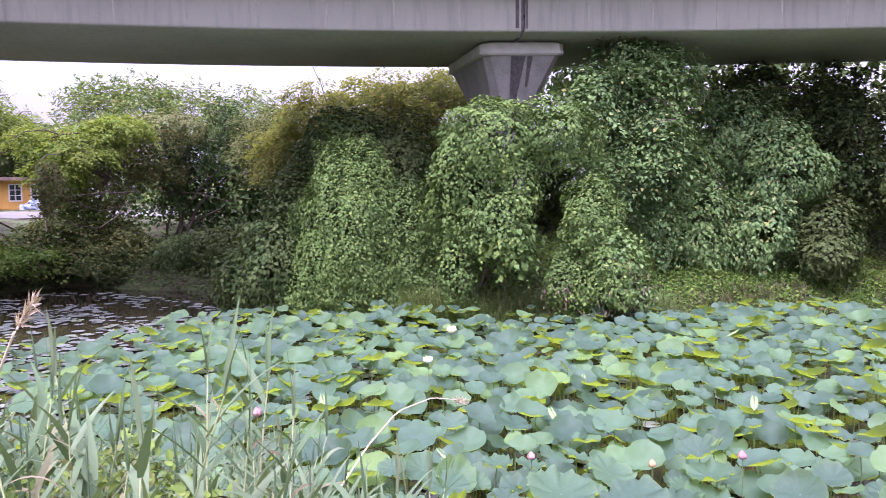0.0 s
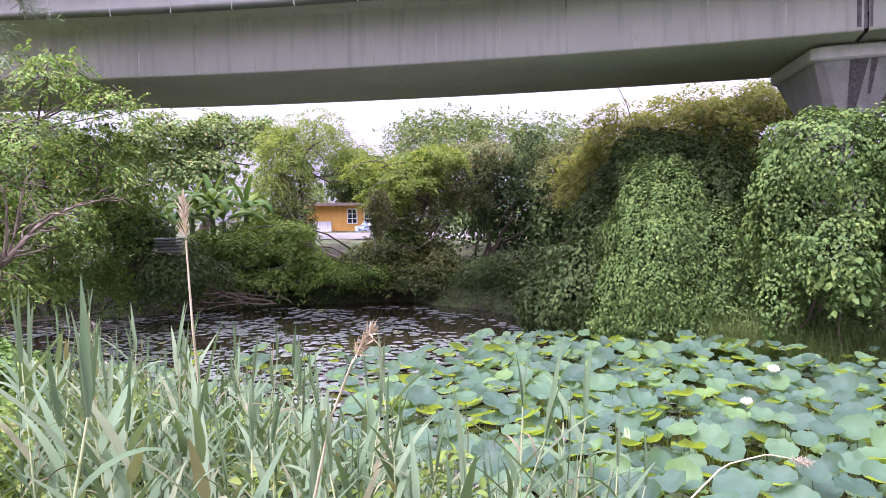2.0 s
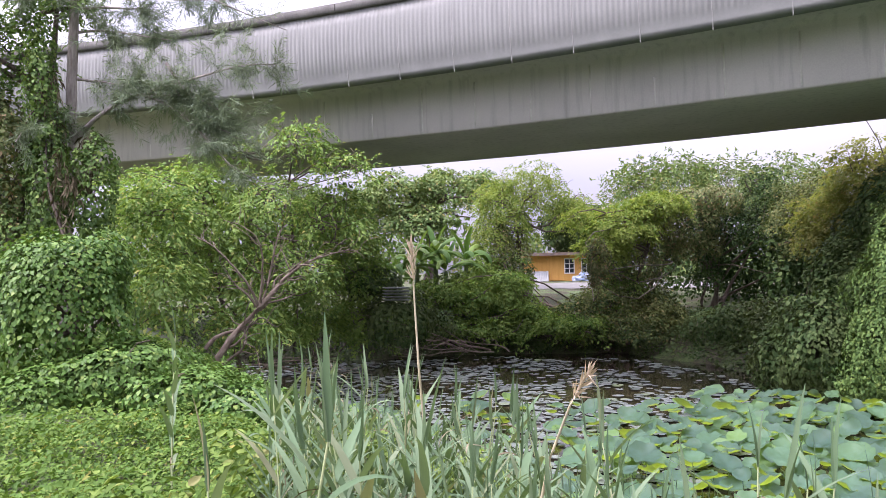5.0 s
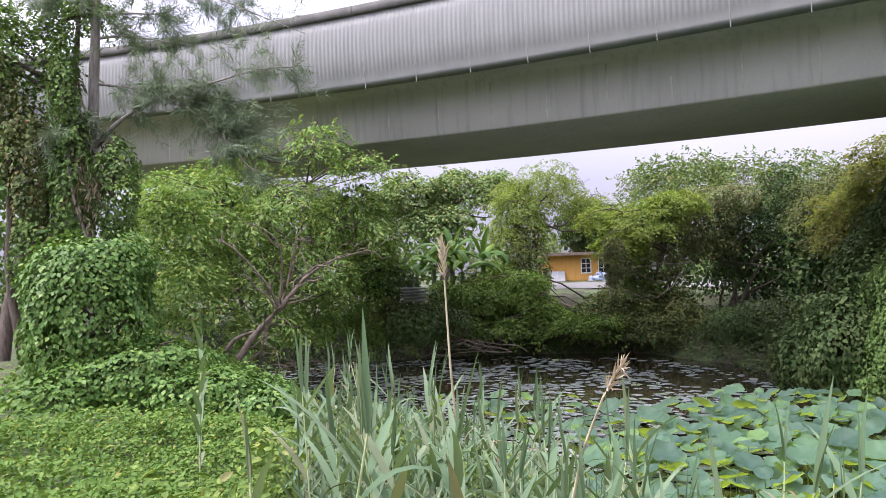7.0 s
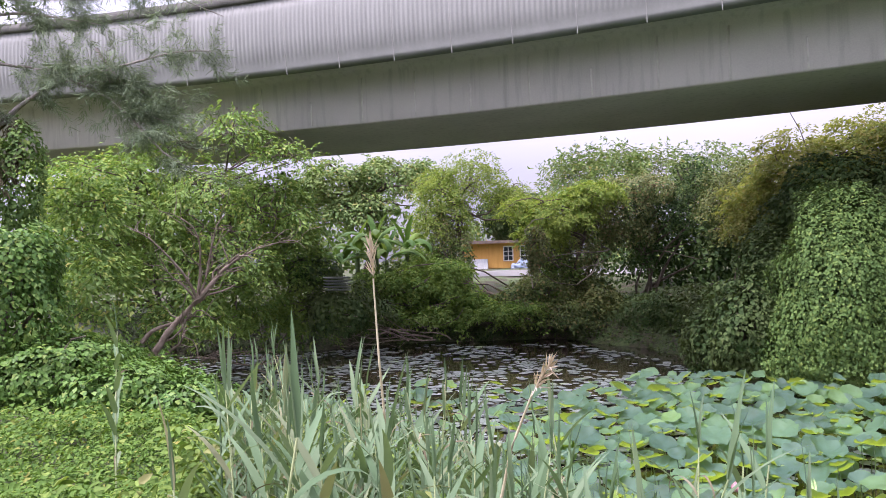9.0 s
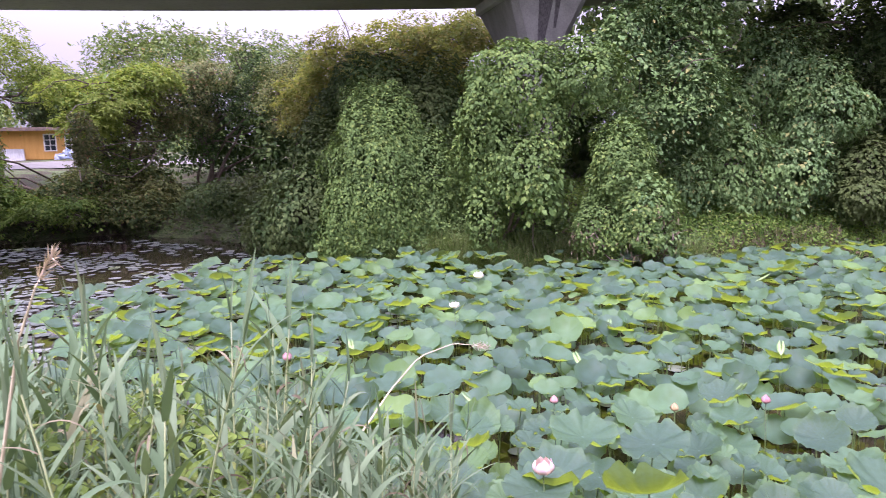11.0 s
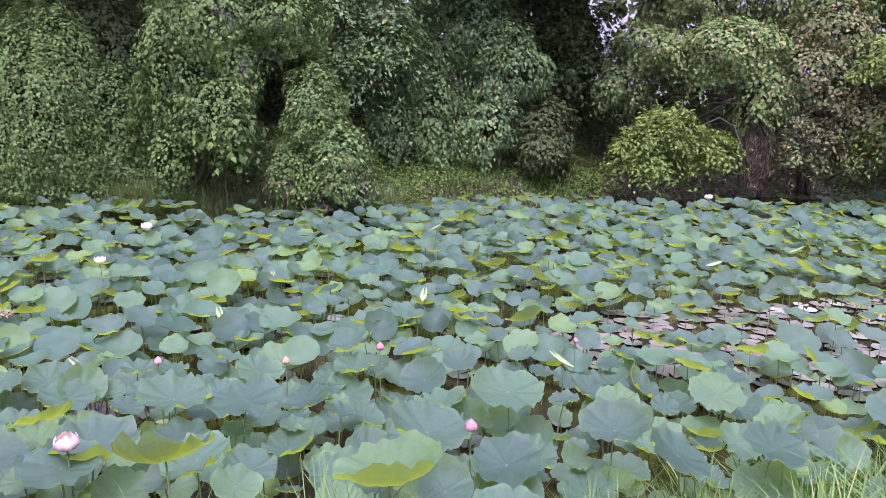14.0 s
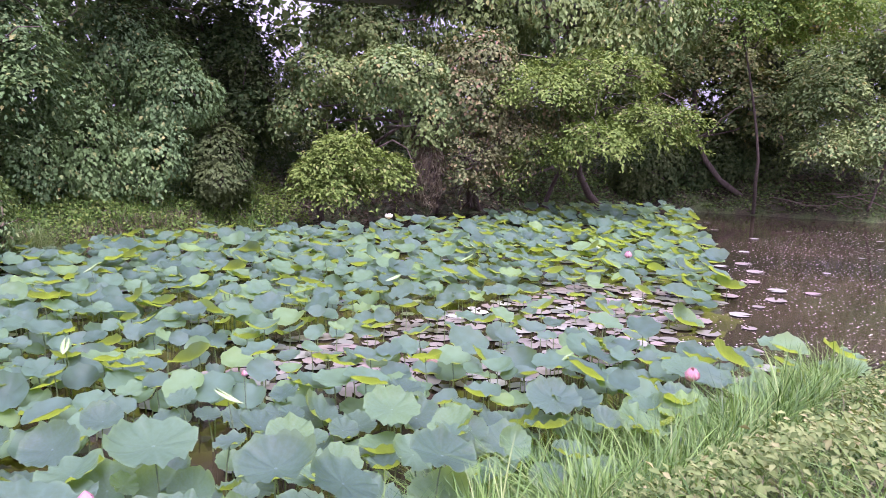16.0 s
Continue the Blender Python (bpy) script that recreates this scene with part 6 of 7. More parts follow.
casuarina((-16.73, 7.19, 1.90), "pale-trunked casuarina with drooping grey-green needles",
          (((-15.39, 7.44, 6.73), (-14.60, 8.12, 7.62), 0.12), ((-14.62, 8.07, 7.61), (-13.37, 8.99, 7.18), 0.45), ((-14.65, 8.02, 7.55), (-12.31, 9.63, 5.55), 0.35), ((-15.59, 7.01, 8.95), (-14.28, 8.48, 8.73), 0.55),
           ((-15.58, 7.03, 9.44), (-14.76, 8.24, 9.54), 0.45), ((-15.56, 7.06, 10.42), (-12.36, 10.04, 8.89), 0.45), ((-15.58, 7.02, 8.10), (-14.25, 8.32, 7.83), 0.5), ((-15.55, 7.08, 11.17), (-12.95, 9.61, 9.92), 0.5),
           ((-15.63, 6.90, 7.84), (-15.61, 5.88, 6.39), 0.3), ((-14.20, 8.42, 7.84), (-13.08, 9.07, 6.66), 0.4), ((-15.56, 7.06, 10.18), (-16.01, 5.94, 9.74), 0.4), ((-14.60, 8.12, 7.62), (-12.45, 9.94, 8.15), 0.45), ((-14.25, 8.33, 8.20), (-12.72, 9.23, 6.51), 0.4)))
woody("tree", "leafy green tree at the western end of the pond", "tree",
      [(-18.38, 10.37, 5.21, 1.22, 1.60, 1.31, 61), (-19.51, 12.39, 5.95, 1.47, 1.80, 1.20, 58), (-17.42, 10.05, 3.16, 1.24, 1.40, 1.31, 60), (-18.16, 12.63, 3.87, 1.12, 1.50, 1.32, 56), (-17.18, 12.29, 2.27, 1.07, 1.20, 0.95, 55)],
      LEAF_LEUC, 0.14, style="spray", sprays=3.2, per=26, reach=0.36, fill=26, trunk=0.1, twigs=20, aspect=0.34, droop=0.8,
      solid=[(-21.04, 11.76, 6.14, 1.81, 1.20, 1.15, 61), (-19.97, 15.25, 6.16, 2.04, 1.20, 1.15, 53)])
woody("tree", "feathery leucaena leaning over the water with brown pods", "tree",
      [(-17.04, 14.12, 7.67, 1.00, 1.20, 0.64, 51), (-15.80, 14.78, 6.78, 0.99, 1.00, 0.50, 47), (-16.78, 12.84, 5.67, 1.25, 1.40, 0.88, 53), (-16.18, 14.52, 5.21, 1.24, 1.30, 1.08, 48), (-16.46, 13.25, 3.82, 1.18, 1.20, 0.96, 52), (-18.17, 12.61, 7.27, 0.56, 0.80, 0.42, 56)],
      LEAF_LEUC, 0.12, style="spray", sprays=2.2, per=28, reach=0.34, thin=0.03, fill=14, trunk=0.08, trunks=2, twigs=80, aspect=0.34, droop=0.7)
woody("tree", "pale green trees behind the leucaena", "tree",
      [(-21.64, 19.51, 5.75, 1.77, 2.00, 1.46, 48), (-21.07, 20.13, 3.61, 1.33, 1.80, 1.56, 47), (-20.99, 17.19, 2.22, 1.62, 1.80, 1.64, 51), (-20.95, 20.26, 1.71, 1.56, 1.60, 1.23, 46)],
      LEAF_BRIGHT, 0.14, style="spray", sprays=2.8, per=30, reach=0.4, fill=20, trunk=0.1, twigs=30, aspect=0.4)


def fallen_boughs(label, ends):
    r = np.random.default_rng(next(SEEDS))
    first = np.array(ends[0][0])
    t = thing("fallen_branch", tuple(first), label, "branch", group="fallen branches")
    inv = t.matrix_world.inverted()
    for a, b, rad in ends:
        a, b = np.array(a), np.array(b)
        line = bend(a, b, r, 0.12, 9)
        v, f = tube_arrays(line, np.linspace(rad, rad * 0.3, 9), 7)
        part("bough", array_mesh("bough", v, f, True), TWIG, t).matrix_parent_inverse = inv
        for k in range(10):
            root = line[int(r.integers(2, 9))]
            end = root + (b - a) * r.uniform(0.1, 0.4) + r.normal(0, 0.35, 3) * np.array([1, 1, 0.7])
            v, f = tube_arrays(bend(root, end, r, 0.2, 6), np.linspace(rad * 0.3, 0.006, 6), 5)
            part("twig", array_mesh("twig", v, f), TWIG, t).matrix_parent_inverse = inv


fallen_boughs("bare brown boughs fallen into the pond edge", (((-18.40, 25.40, 0.35), (-19.55, 19.90, 1.90), 0.035), ((-18.90, 24.40, 0.30), (-19.90, 20.60, 1.45), 0.03), ((-18.60, 24.90, 0.25), (-20.20, 22.10, 2.30), 0.025), ((-18.10, 25.20, 0.30), (-19.20, 22.40, 0.60), 0.03), ((-18.7, 25.0, 0.3), (-19.0, 20.8, 1.2), 0.025), ((-18.3, 25.3, 0.3), (-20.0, 21.5, 1.0), 0.025), ((-17.6, 25.6, 0.3), (-18.7, 23.6, 0.9), 0.03)))
fallen_boughs("leaning brown leucaena trunk with bare branches over the water", (((-16.05, 10.15, 1.0), (-14.95, 11.20, 2.97), 0.11), ((-15.00, 11.15, 2.85), (-14.37, 11.86, 3.93), 0.08), ((-16.02, 10.30, 1.9), (-14.94, 11.08, 2.63), 0.06), ((-15.0, 11.15, 2.9), (-15.72, 9.92, 4.60), 0.04),
              ((-15.0, 11.15, 2.88), (-15.19, 10.69, 4.94), 0.035), ((-14.95, 11.2, 3.0), (-14.50, 11.63, 4.92), 0.035), ((-14.75, 11.5, 3.4), (-13.62, 12.71, 4.26), 0.035), ((-15.0, 11.1, 2.9), (-15.42, 10.43, 3.97), 0.03), ((-15.97, 10.26, 1.1), (-15.09, 10.81, 2.16), 0.05)))
fallen_boughs("dead twigs lying in the western shallows", (((-20.03, 13.43, 0.69), (-17.74, 16.37, 0.59), 0.04), ((-18.19, 12.58, 0.75), (-17.46, 15.18, 0.83), 0.03)))
fallen_boughs("bare grey twigs at the eastern water edge", (((33.09, 14.73, 0.72), (32.21, 11.65, 0.76), 0.04), ((33.61, 13.55, 0.91), (32.71, 10.23, 0.80), 0.04), ((33.14, 12.03, 0.95), (33.69, 10.45, 1.28), 0.03)))


# ---- banana plants ----
def banana_plant(base, height, n, seed, label):
    r = np.random.default_rng(seed)
    z0 = float(ground_height(base[0], base[1])) - 0.1
    t = thing("banana_plant", (base[0], base[1], z0), label, "banana plant", group="banana plants")
    v, f = tube_arrays([(0, 0, 0), (0.03, 0, height * 0.3), (0, 0.02, height * 0.6)], [0.16, 0.14, 0.08], 9)
    part("stem", array_mesh("stem", v, f, True), LOTUS_STALK, t)
    for k in range(n):
        a = k * 2.4 + r.normal(0, 0.3)
        young = k >= n - 2
        long_, lift, sag = (r.uniform(1.5, 1.9), r.uniform(1.2, 1.45), 0.5) if young else (r.uniform(1.7, 2.5), r.uniform(0.75, 1.2), r.uniform(1.5, 2.3))
        L, x, z = 13, 0.0, height * 0.58
        side = np.array([-math.sin(a), math.cos(a), 0])
        v = np.empty((L, 5, 3))
        for i in range(L):
            u = i / (L - 1)
            el = lift - sag * u**1.4
            if i:
                x += math.cos(el) * long_ / (L - 1)
                z += math.sin(el) * long_ / (L - 1)
            w = 0.02 + 0.27 * math.sin(math.pi * min(1, max(0, (u - 0.14) / 0.86)) ** 0.75) ** 0.6
            mid = np.array([math.cos(a) * x, math.sin(a) * x, z])
            for j, q in enumerate((-1, -0.5, 0, 0.5, 1)):
                torn = r.uniform(0.55, 1.0) if abs(q) == 1 and not young else 1.0
                v[i, j] = mid + side * w * q * torn * (0.55 if young else 0.9) + np.array([0, 0, (0.5 if young else -0.42) * abs(q) ** 1.3 * w * r.uniform(0.7, 1.2)])
        f = [(i * 5 + j, i * 5 + j + 1, (i + 1) * 5 + j + 1, (i + 1) * 5 + j) for i in range(L - 1) for j in range(4)]
        part("leaf", array_mesh("leaf", v.reshape(-1, 3), np.array(f)), LEAF_BANANA, t)


for k, (b, h, n) in enumerate((((-22.45, 26.60), 5.0, 10), ((-21.35, 27.55), 4.7, 9), ((-23.55, 25.30), 3.8, 9), ((-21.90, 26.70), 3.9, 8), ((-23.10, 26.00), 4.4, 9), ((-18.77, 37.66), 6.4, 8))):
    banana_plant(b, h, n, 60 + k, "banana plant with broad torn green leaves")

# ---- near bank ground cover ----
def near_patch(r, n, poly):
    poly_ = np.array(poly, float)
    q = r.uniform(poly_.min(0), poly_.max(0), (n, 2))
    q = q[inside(poly, q[:, 0], q[:, 1])]
    return np.stack([q[:, 0], q[:, 1], ground_height(q[:, 0], q[:, 1])], -1)


rng = np.random.default_rng(77)
stuff("ground_creeper", cover_leaves(near_patch(rng, 42000, [(-3.0, 5.0), (-6, 8.2), (-9, 9.6), (-15, 13), (-22, 15.5), (-24, 12), (-16, 6), (-9, 2.0), (-7.5, 4)]), rng, 0.085, 0.35), LEAF_COVER, "bright green creeper carpeting the near bank", "creeper")
stuff("ground_creeper", cover_leaves(near_patch(rng, 60000, [(-3.0, 1.6), (-3.4, 5.2), (-6, 7.2), (-9, 6.5), (-9, 2.4), (-5, 0.2)]), rng, 0.055, 0.3, 0.6), LEAF_COVER, "fine-leaved bright creeper on the near bank", "creeper")
stuff("bank_weeds", cover_leaves(near_patch(rng, 26000, [(-3.4, 1.8), (-1.4, 2.6), (-0.6, 3.6), (-3.4, 6.2), (-6, 7.6), (-6.2, 5)]), rng, 0.075, 0.85, 0.55, True), LEAF_BUSH, "yellow-green broad-leaved weeds among the reeds", "weeds")
GRASS_BANK = [(0.6, 2.4), (1.2, 4.2), (3.6, 3.9), (5.7, 3.9), (10.6, 3.7), (13.5, 3.3), (20, 1.6), (20, -1), (10, 0), (5, 0.9), (2.5, 1.6)]
def clumps(q):
    """How rank the grass stands, from place to place."""
    c = np.sin(3.1 * q[:, 0] + 1.9 * q[:, 1]) * np.sin(2.3 * q[:, 1] - 3.7 * q[:, 0] + 1) + 0.6 * np.sin(7.3 * q[:, 0] + 2) * np.sin(6.1 * q[:, 1])
    return np.clip(0.75 + 0.6 * c, 0.2, 1.8)


g = near_patch(rng, 21000, GRASS_BANK)
stuff("bank_grass", blades(g, rng.uniform(0.10, 0.42, len(g)) * clumps(g), rng.uniform(0.006, 0.018, len(g)), rng, 0.9), LEAF_GRASS, "long fresh green grass on the near bank", "grass")
g = near_patch(rng, 10000, [(0.8, 3.0), (1.0, 5.2), (3.4, 5.2), (5.8, 5.4), (10.2, 5.0), (10.4, 4.2), (6, 3.6), (3, 3.0)])
stuff("marsh_grass", blades(g, rng.uniform(0.2, 0.66, len(g)) * clumps(g), rng.uniform(0.005, 0.014, len(g)), rng, 0.85), LEAF_GRASS, "tall green grass growing between the lotus at the bank", "grass")
g = near_patch(rng, 28000, [(1.5, 3.5), (1.9, 5.0), (3.5, 4.9), (6.0, 5.0), (10.0, 4.7), (12.0, 4.1), (11.0, 3.2), (7.0, 2.9), (5.0, 2.9)])
stuff("marsh_grass", blades(g, rng.uniform(0.35, 0.85, len(g)) * np.clip(clumps(g), 0.55, 1.3), rng.uniform(0.007, 0.017, len(g)), rng, 0.75, 4), LEAF_GRASS, "tall yellow-green grass thick along the water edge", "grass")
g = near_patch(rng, 7000, GRASS_BANK)
stuff("dry_grass", blades(g, rng.uniform(0.1, 0.4, len(g)), rng.uniform(0.004, 0.010, len(g)), rng, 0.9), LEAF_DEAD, "straw-coloured dry grass in the near bank", "grass")
stuff("bank_weeds", cover_leaves(near_patch(rng, 40000, [(6.4, 3.1), (8.2, 3.3), (10.8, 3.2), (13.5, 3.0), (20, 1.2), (20, -1), (9, 0.2), (6.0, 1.6), (5.4, 2.8)]), rng, 0.062, 0.5, 0.55), LEAF_WEED, "small-leaved pale green weeds on the near bank", "weeds")

g = near_patch(rng, 9000, [(-8, 2.4), (-3, 1.4), (0.6, 2.2), (2.5, 1.6), (5, 0.9), (10, 0), (14, -4), (8, -7), (-6, -7), (-11, -2)])
stuff("bank_grass", blades(g, rng.uniform(0.04, 0.16, len(g)), rng.uniform(0.008, 0.02, len(g)), rng, 0.9, 2), LEAF_GRASS, "short trodden grass on top of the near bank", "grass")
g = near_patch(rng, 11000, [(1.6, 2.4), (2.4, 3.8), (5.7, 3.9), (8.6, 3.8), (10.4, 3.2), (8.5, 1.9), (5.2, 1.7), (3, 1.9)])
stuff("bank_grass", blades(g, rng.uniform(0.12, 0.38, len(g)) * clumps(g), rng.uniform(0.006, 0.016, len(g)), rng, 1.0), LEAF_GRASS, "rank green grass at the foot of the near bank", "grass")
# upright broad-bladed weeds in the grass
g = near_patch(rng, 5000, [(0.8, 2.6), (1.0, 5.0), (3.4, 5.0), (5.8, 5.2), (10.2, 4.8), (10.4, 2.5), (6, 1.6), (3, 2.0)])
n = len(g)
g[:, 2] += rng.uniform(0.0, 0.3, n)
d = rng.normal(0, 0.6, (n, 3)) + np.array([0, 0, 0.75])
nn = rng.normal(0, 1, (n, 3))
L = rng.uniform(0.05, 0.11, n)
stuff("lance_weeds", leaf_quads(g, d, nn, L, L * rng.uniform(0.14, 0.26, n), 0.06), LEAF_GRASS, "yellow-green lance-leaved weeds in the bank grass", "weeds")

# ---- reeds ----
def ribbon(length, width, arch, twist, segs=8, lift=1.0):
    """A reed blade along +x that rises and arches over, folded along its middle."""
    v = np.empty((segs + 1, 3, 3))
    x = z = 0.0
    for i in range(segs + 1):
        u = i / segs
        a = lift - arch * u**1.5
        if i:
            x += math.cos(a) * length / segs
            z += math.sin(a) * length / segs
        w = width * 0.5 * min(1.0, 0.4 + 2.6 * u) * (1 - u) ** 0.75 * 1.12 + 0.0008
        s, c = math.sin(twist * u), math.cos(twist * u)
        for j, (sd, up) in enumerate(((-1, 0.25), (0, 0), (1, 0.25))):
            v[i, j] = (x - math.sin(a) * up * w, sd * w * c, z + math.cos(a) * up * w + sd * w * s)
    f = [(i * 3 + j, i * 3 + j + 1, i * 3 + j + 4, i * 3 + j + 3) for i in range(segs) for j in range(2)]
    return v.reshape(-1, 3), np.array(f)


rng = np.random.default_rng(91)
RIBBONS, DRY_RIBBONS, REED_BLADES = [], [], []
for k in range(12):
    v, f = ribbon(rng.uniform(0.24, 0.40), rng.uniform(0.036, 0.050), rng.uniform(0.0, 0.55) if k % 4 else rng.uniform(0.8, 1.5), rng.normal(0, 0.4), segs=6, lift=rng.uniform(0.8, 1.2))
    me = array_mesh("leaf", v, f, True)
    me.materials.append(LEAF_REED)
    RIBBONS.append(me)
    REED_BLADES.append((v, f))
for k in range(5):
    v, f = ribbon(rng.uniform(0.15, 0.28), rng.uniform(0.010, 0.018), rng.uniform(1.6, 2.8), rng.normal(0, 1.2), lift=rng.uniform(0.4, 0.9))
    me = array_mesh("leaf", v, f, True)
    me.materials.append(LEAF_DEAD)
    DRY_RIBBONS.append(me)
SPEARS = []
for k in range(3):
    v, f = ribbon(rng.uniform(0.28, 0.42), 0.026, rng.uniform(0.0, 0.25), 0.2, lift=1.5)
    me = array_mesh("leaf", v, f, True)
    me.materials.append(LEAF_REED)
    SPEARS.append(me)
REED_STEM = rough_material("reed_stem", [(0.3, (0.22, 0.30, 0.12)), (0.7, (0.36, 0.38, 0.2))], 12.0, 0.6, 0.1)
DRY_STEM = rough_material("dry_reed_stem", [(0.3, (0.30, 0.26, 0.15)), (0.7, (0.46, 0.41, 0.27))], 12.0, 0.7, 0.1)


def reed(height, leaves, r, dry=0.15, label="grey-green reed with stiff pointed blades on the near bank"):
    t = thing("reed", (0, 0, -50), label, "reed", group="reeds")
    lean = r.normal(0, 0.06, 2)
    line = np.array([(lean[0] * u * u * height, lean[1] * u * u * height, u * height) for u in np.linspace(0, 1, 7)])
    v, f = tube_arrays(line, np.linspace(0.007, 0.003, 7), 5)
    part("stem", array_mesh("stem", v, f, True), REED_STEM, t)
    for k in range(leaves):
        u = 0.22 + 0.75 * k / leaves
        c = line[0] + np.array([lean[0] * u * u * height, lean[1] * u * u * height, u * height])
        lib = DRY_RIBBONS if r.uniform() < dry * (1.6 - u) else RIBBONS
        ob = part("leaf", lib[int(r.integers(len(lib)))], None, t)
        ob.matrix_basis = pose(*c, 0, 0, (k % 2) * 180 + r.normal(30, 16)) @ Matrix.Diagonal((*[r.uniform(0.8, 1.15)] * 3, 1))
    for k in range(2):
        ob = part("leaf", SPEARS[int(r.integers(3))], None, t)
        ob.matrix_basis = pose(*line[-1], 0, 0, r.uniform(0, 360)) @ Matrix.Diagonal((*[r.uniform(0.7, 1.1)] * 3, 1))
    return t


MODELS = [reed(rng.uniform(0.95, 1.3), int(rng.integers(12, 16)), rng, 0.4 if k > 5 else 0.14) for k in range(9)]
REED_BED = [(-0.2, 2.6), (0.1, 4.6), (-0.4, 5.8), (-2.6, 6.6), (-4.6, 7.2), (-6.2, 7.6), (-6.6, 6.2), (-5.4, 4.6), (-4.0, 3.2), (-2.2, 2.2), (-1.0, 2.0)]
rspots = spread(3500, REED_BED, 0.205, rng)
for i, (x, y) in enumerate(rspots[:300]):
    z = float(ground_height(x, y)) - 0.05
    s = rng.uniform(0.72, 1.12)
    m = pose(x, y, z, rng.normal(0, 5), rng.normal(0, 5), rng.uniform(0, 360)) @ Matrix.Diagonal((s, s, s, 1))
    if i < len(MODELS):
        MODELS[i].matrix_basis = m
    else:
        copy_thing(MODELS[i % len(MODELS)], m)

# the rest of the reed bed
pieces = []
for x, y in spread(6000, REED_BED, 0.16, rng)[:330]:
    z = float(ground_height(x, y)) - 0.05
    top, fan = rng.uniform(0.6, 1.1), rng.uniform(0, 360)
    for k in range(10):
        v, f = REED_BLADES[int(rng.integers(len(REED_BLADES)))]
        m = np.array(pose(x + rng.normal(0, 0.02), y + rng.normal(0, 0.02), z + top * (0.1 + 0.085 * k), 0, 0, (k % 2) * 180 + fan + rng.normal(0, 18)))
        pieces.append((v * rng.uniform(0.8, 1.1) @ m[:3, :3].T + m[:3, 3], f))
    pieces.append(tube_arrays([(x, y, z), (x, y, z + top)], [0.007, 0.004], 4))
stuff("reed_bed", joined(pieces), LEAF_REED, "grey-green reeds crowding the near water edge", "reeds")

# a few taller reeds
for x, y, s, turn in ((-1.66, 1.53, 1.2, 20), (-1.32, 1.76, 1.0, 75), (-1.90, 1.50, 1.02, 140), (-5.63, 3.47, 1.25, 110), (-2.37, 2.50, 1.12, 200), (-0.84, 3.70, 1.25, 300), (-0.95, 3.92, 1.2, 60), (-1.66, 3.64, 1.2, 150)):
    copy_thing(MODELS[1], pose(x, y, float(ground_height(x, y)) - 0.05, 0, 0, turn) @ Matrix.Diagonal((s, s, s, 1)))

PLUME = leaf_material("reed_plume", [(0.0, (0.42, 0.33, 0.22)), (1.0, (0.66, 0.56, 0.42))], (0.55, 0.45, 0.33), 0.25, 0.8, deep=0.8)


def flowering_reed(line, plume, label, seed, spread_=0.05):
    """A dry stalk along a line with a feathery head from its end to the point plume."""
    r = np.random.default_rng(seed)
    line = np.array(line, float)
    t = thing("flowering_reed", tuple(line[0]), label, "reed", group="flowering reeds")
    inv = t.matrix_world.inverted()
    u = np.linspace(0, len(line) - 1, 16)
    pts = np.stack([np.interp(u, np.arange(len(line)), line[:, i]) for i in range(3)], -1)
    v, f = tube_arrays(pts, np.linspace(0.007, 0.003, 16), 6)
    part("stalk", array_mesh("stalk", v, f, True), DRY_STEM, t).matrix_parent_inverse = inv
    a, b = pts[-1], np.array(plume, float)
    n = 70
    w = r.uniform(0, 0.75, n)[:, None]
    p = a + (b - a) * w
    d = unit((b - a) * 2.2 + r.normal(0, spread_ * 3.2, (n, 3)))
    nn = unit(r.normal(0, 1, (n, 3)))
    L = np.linalg.norm(b - a) * r.uniform(0.22, 0.42, n)
    v, f = leaf_quads(p, d, unit(nn - (nn * d).sum(-1, keepdims=True) * d), L, np.full(n, 0.005), 0.02)
    part("plume", array_mesh("plume", v, f), PLUME, t, "pale feathery plume").matrix_parent_inverse = inv


flowering_reed([(-1.92, 2.5, 1.9), (-1.86, 2.4, 2.7), (-1.80, 2.27, 3.3), (-1.80, 2.25, 3.60)], (-1.82, 2.26, 3.77), "tall straw-coloured reed with a thin dry plume", 3, 0.03)
flowering_reed([(-1.42, 2.15, 1.9), (-1.28, 2.12, 2.6), (-1.12, 2.06, 3.1), (-1.02, 2.02, 3.28)], (-0.94, 2.0, 3.385), "leaning reed with a tan feathery plume", 4, 0.05)
flowering_reed([(-0.51, 4.42, 1.82), (-0.36, 4.74, 1.98), (-0.17, 4.95, 2.15), (0.07, 5.06, 2.21), (0.21, 5.11, 2.18)], (0.34, 5.16, 2.14), "bent dry reed stalk arching over the lotus", 5, 0.12)


# ---- shed by the road ----
ROAD_MAT = rough_material("concrete_road", [(0.3, (0.10, 0.097, 0.088)), (0.7, (0.16, 0.153, 0.14))], 1.5, 0.85, 0.2, fine=20.0)
OCHRE_WALL = rough_material("ochre_painted_wood", [(0.3, (0.52, 0.26, 0.05)), (0.7, (0.66, 0.36, 0.09))], 1.2, 0.7, 0.2, stretch=(6, 6, 0.5), fine=20.0)
ROOF_MAT = rough_material("rusty_roof_sheet", [(0.3, (0.06, 0.045, 0.04)), (0.7, (0.16, 0.11, 0.085))], 3.0, 0.7, 0.2)
FRAME_WHITE = rough_material("white_window_frame", [(0.3, (0.6, 0.58, 0.54)), (0.7, (0.78, 0.76, 0.72))], 5.0, 0.6, 0.1)
TARP = rough_material("blue_white_tarpaulin", [(0.35, (0.10, 0.15, 0.24)), (0.65, (0.27, 0.30, 0.36))], 1.8, 0.5, 0.5, distance=0.1)
SHEET = rough_material("corrugated_sheet", [(0.3, (0.26, 0.27, 0.27)), (0.7, (0.40, 0.41, 0.41))], 2.5, 0.5, 0.1, fine=12.0)
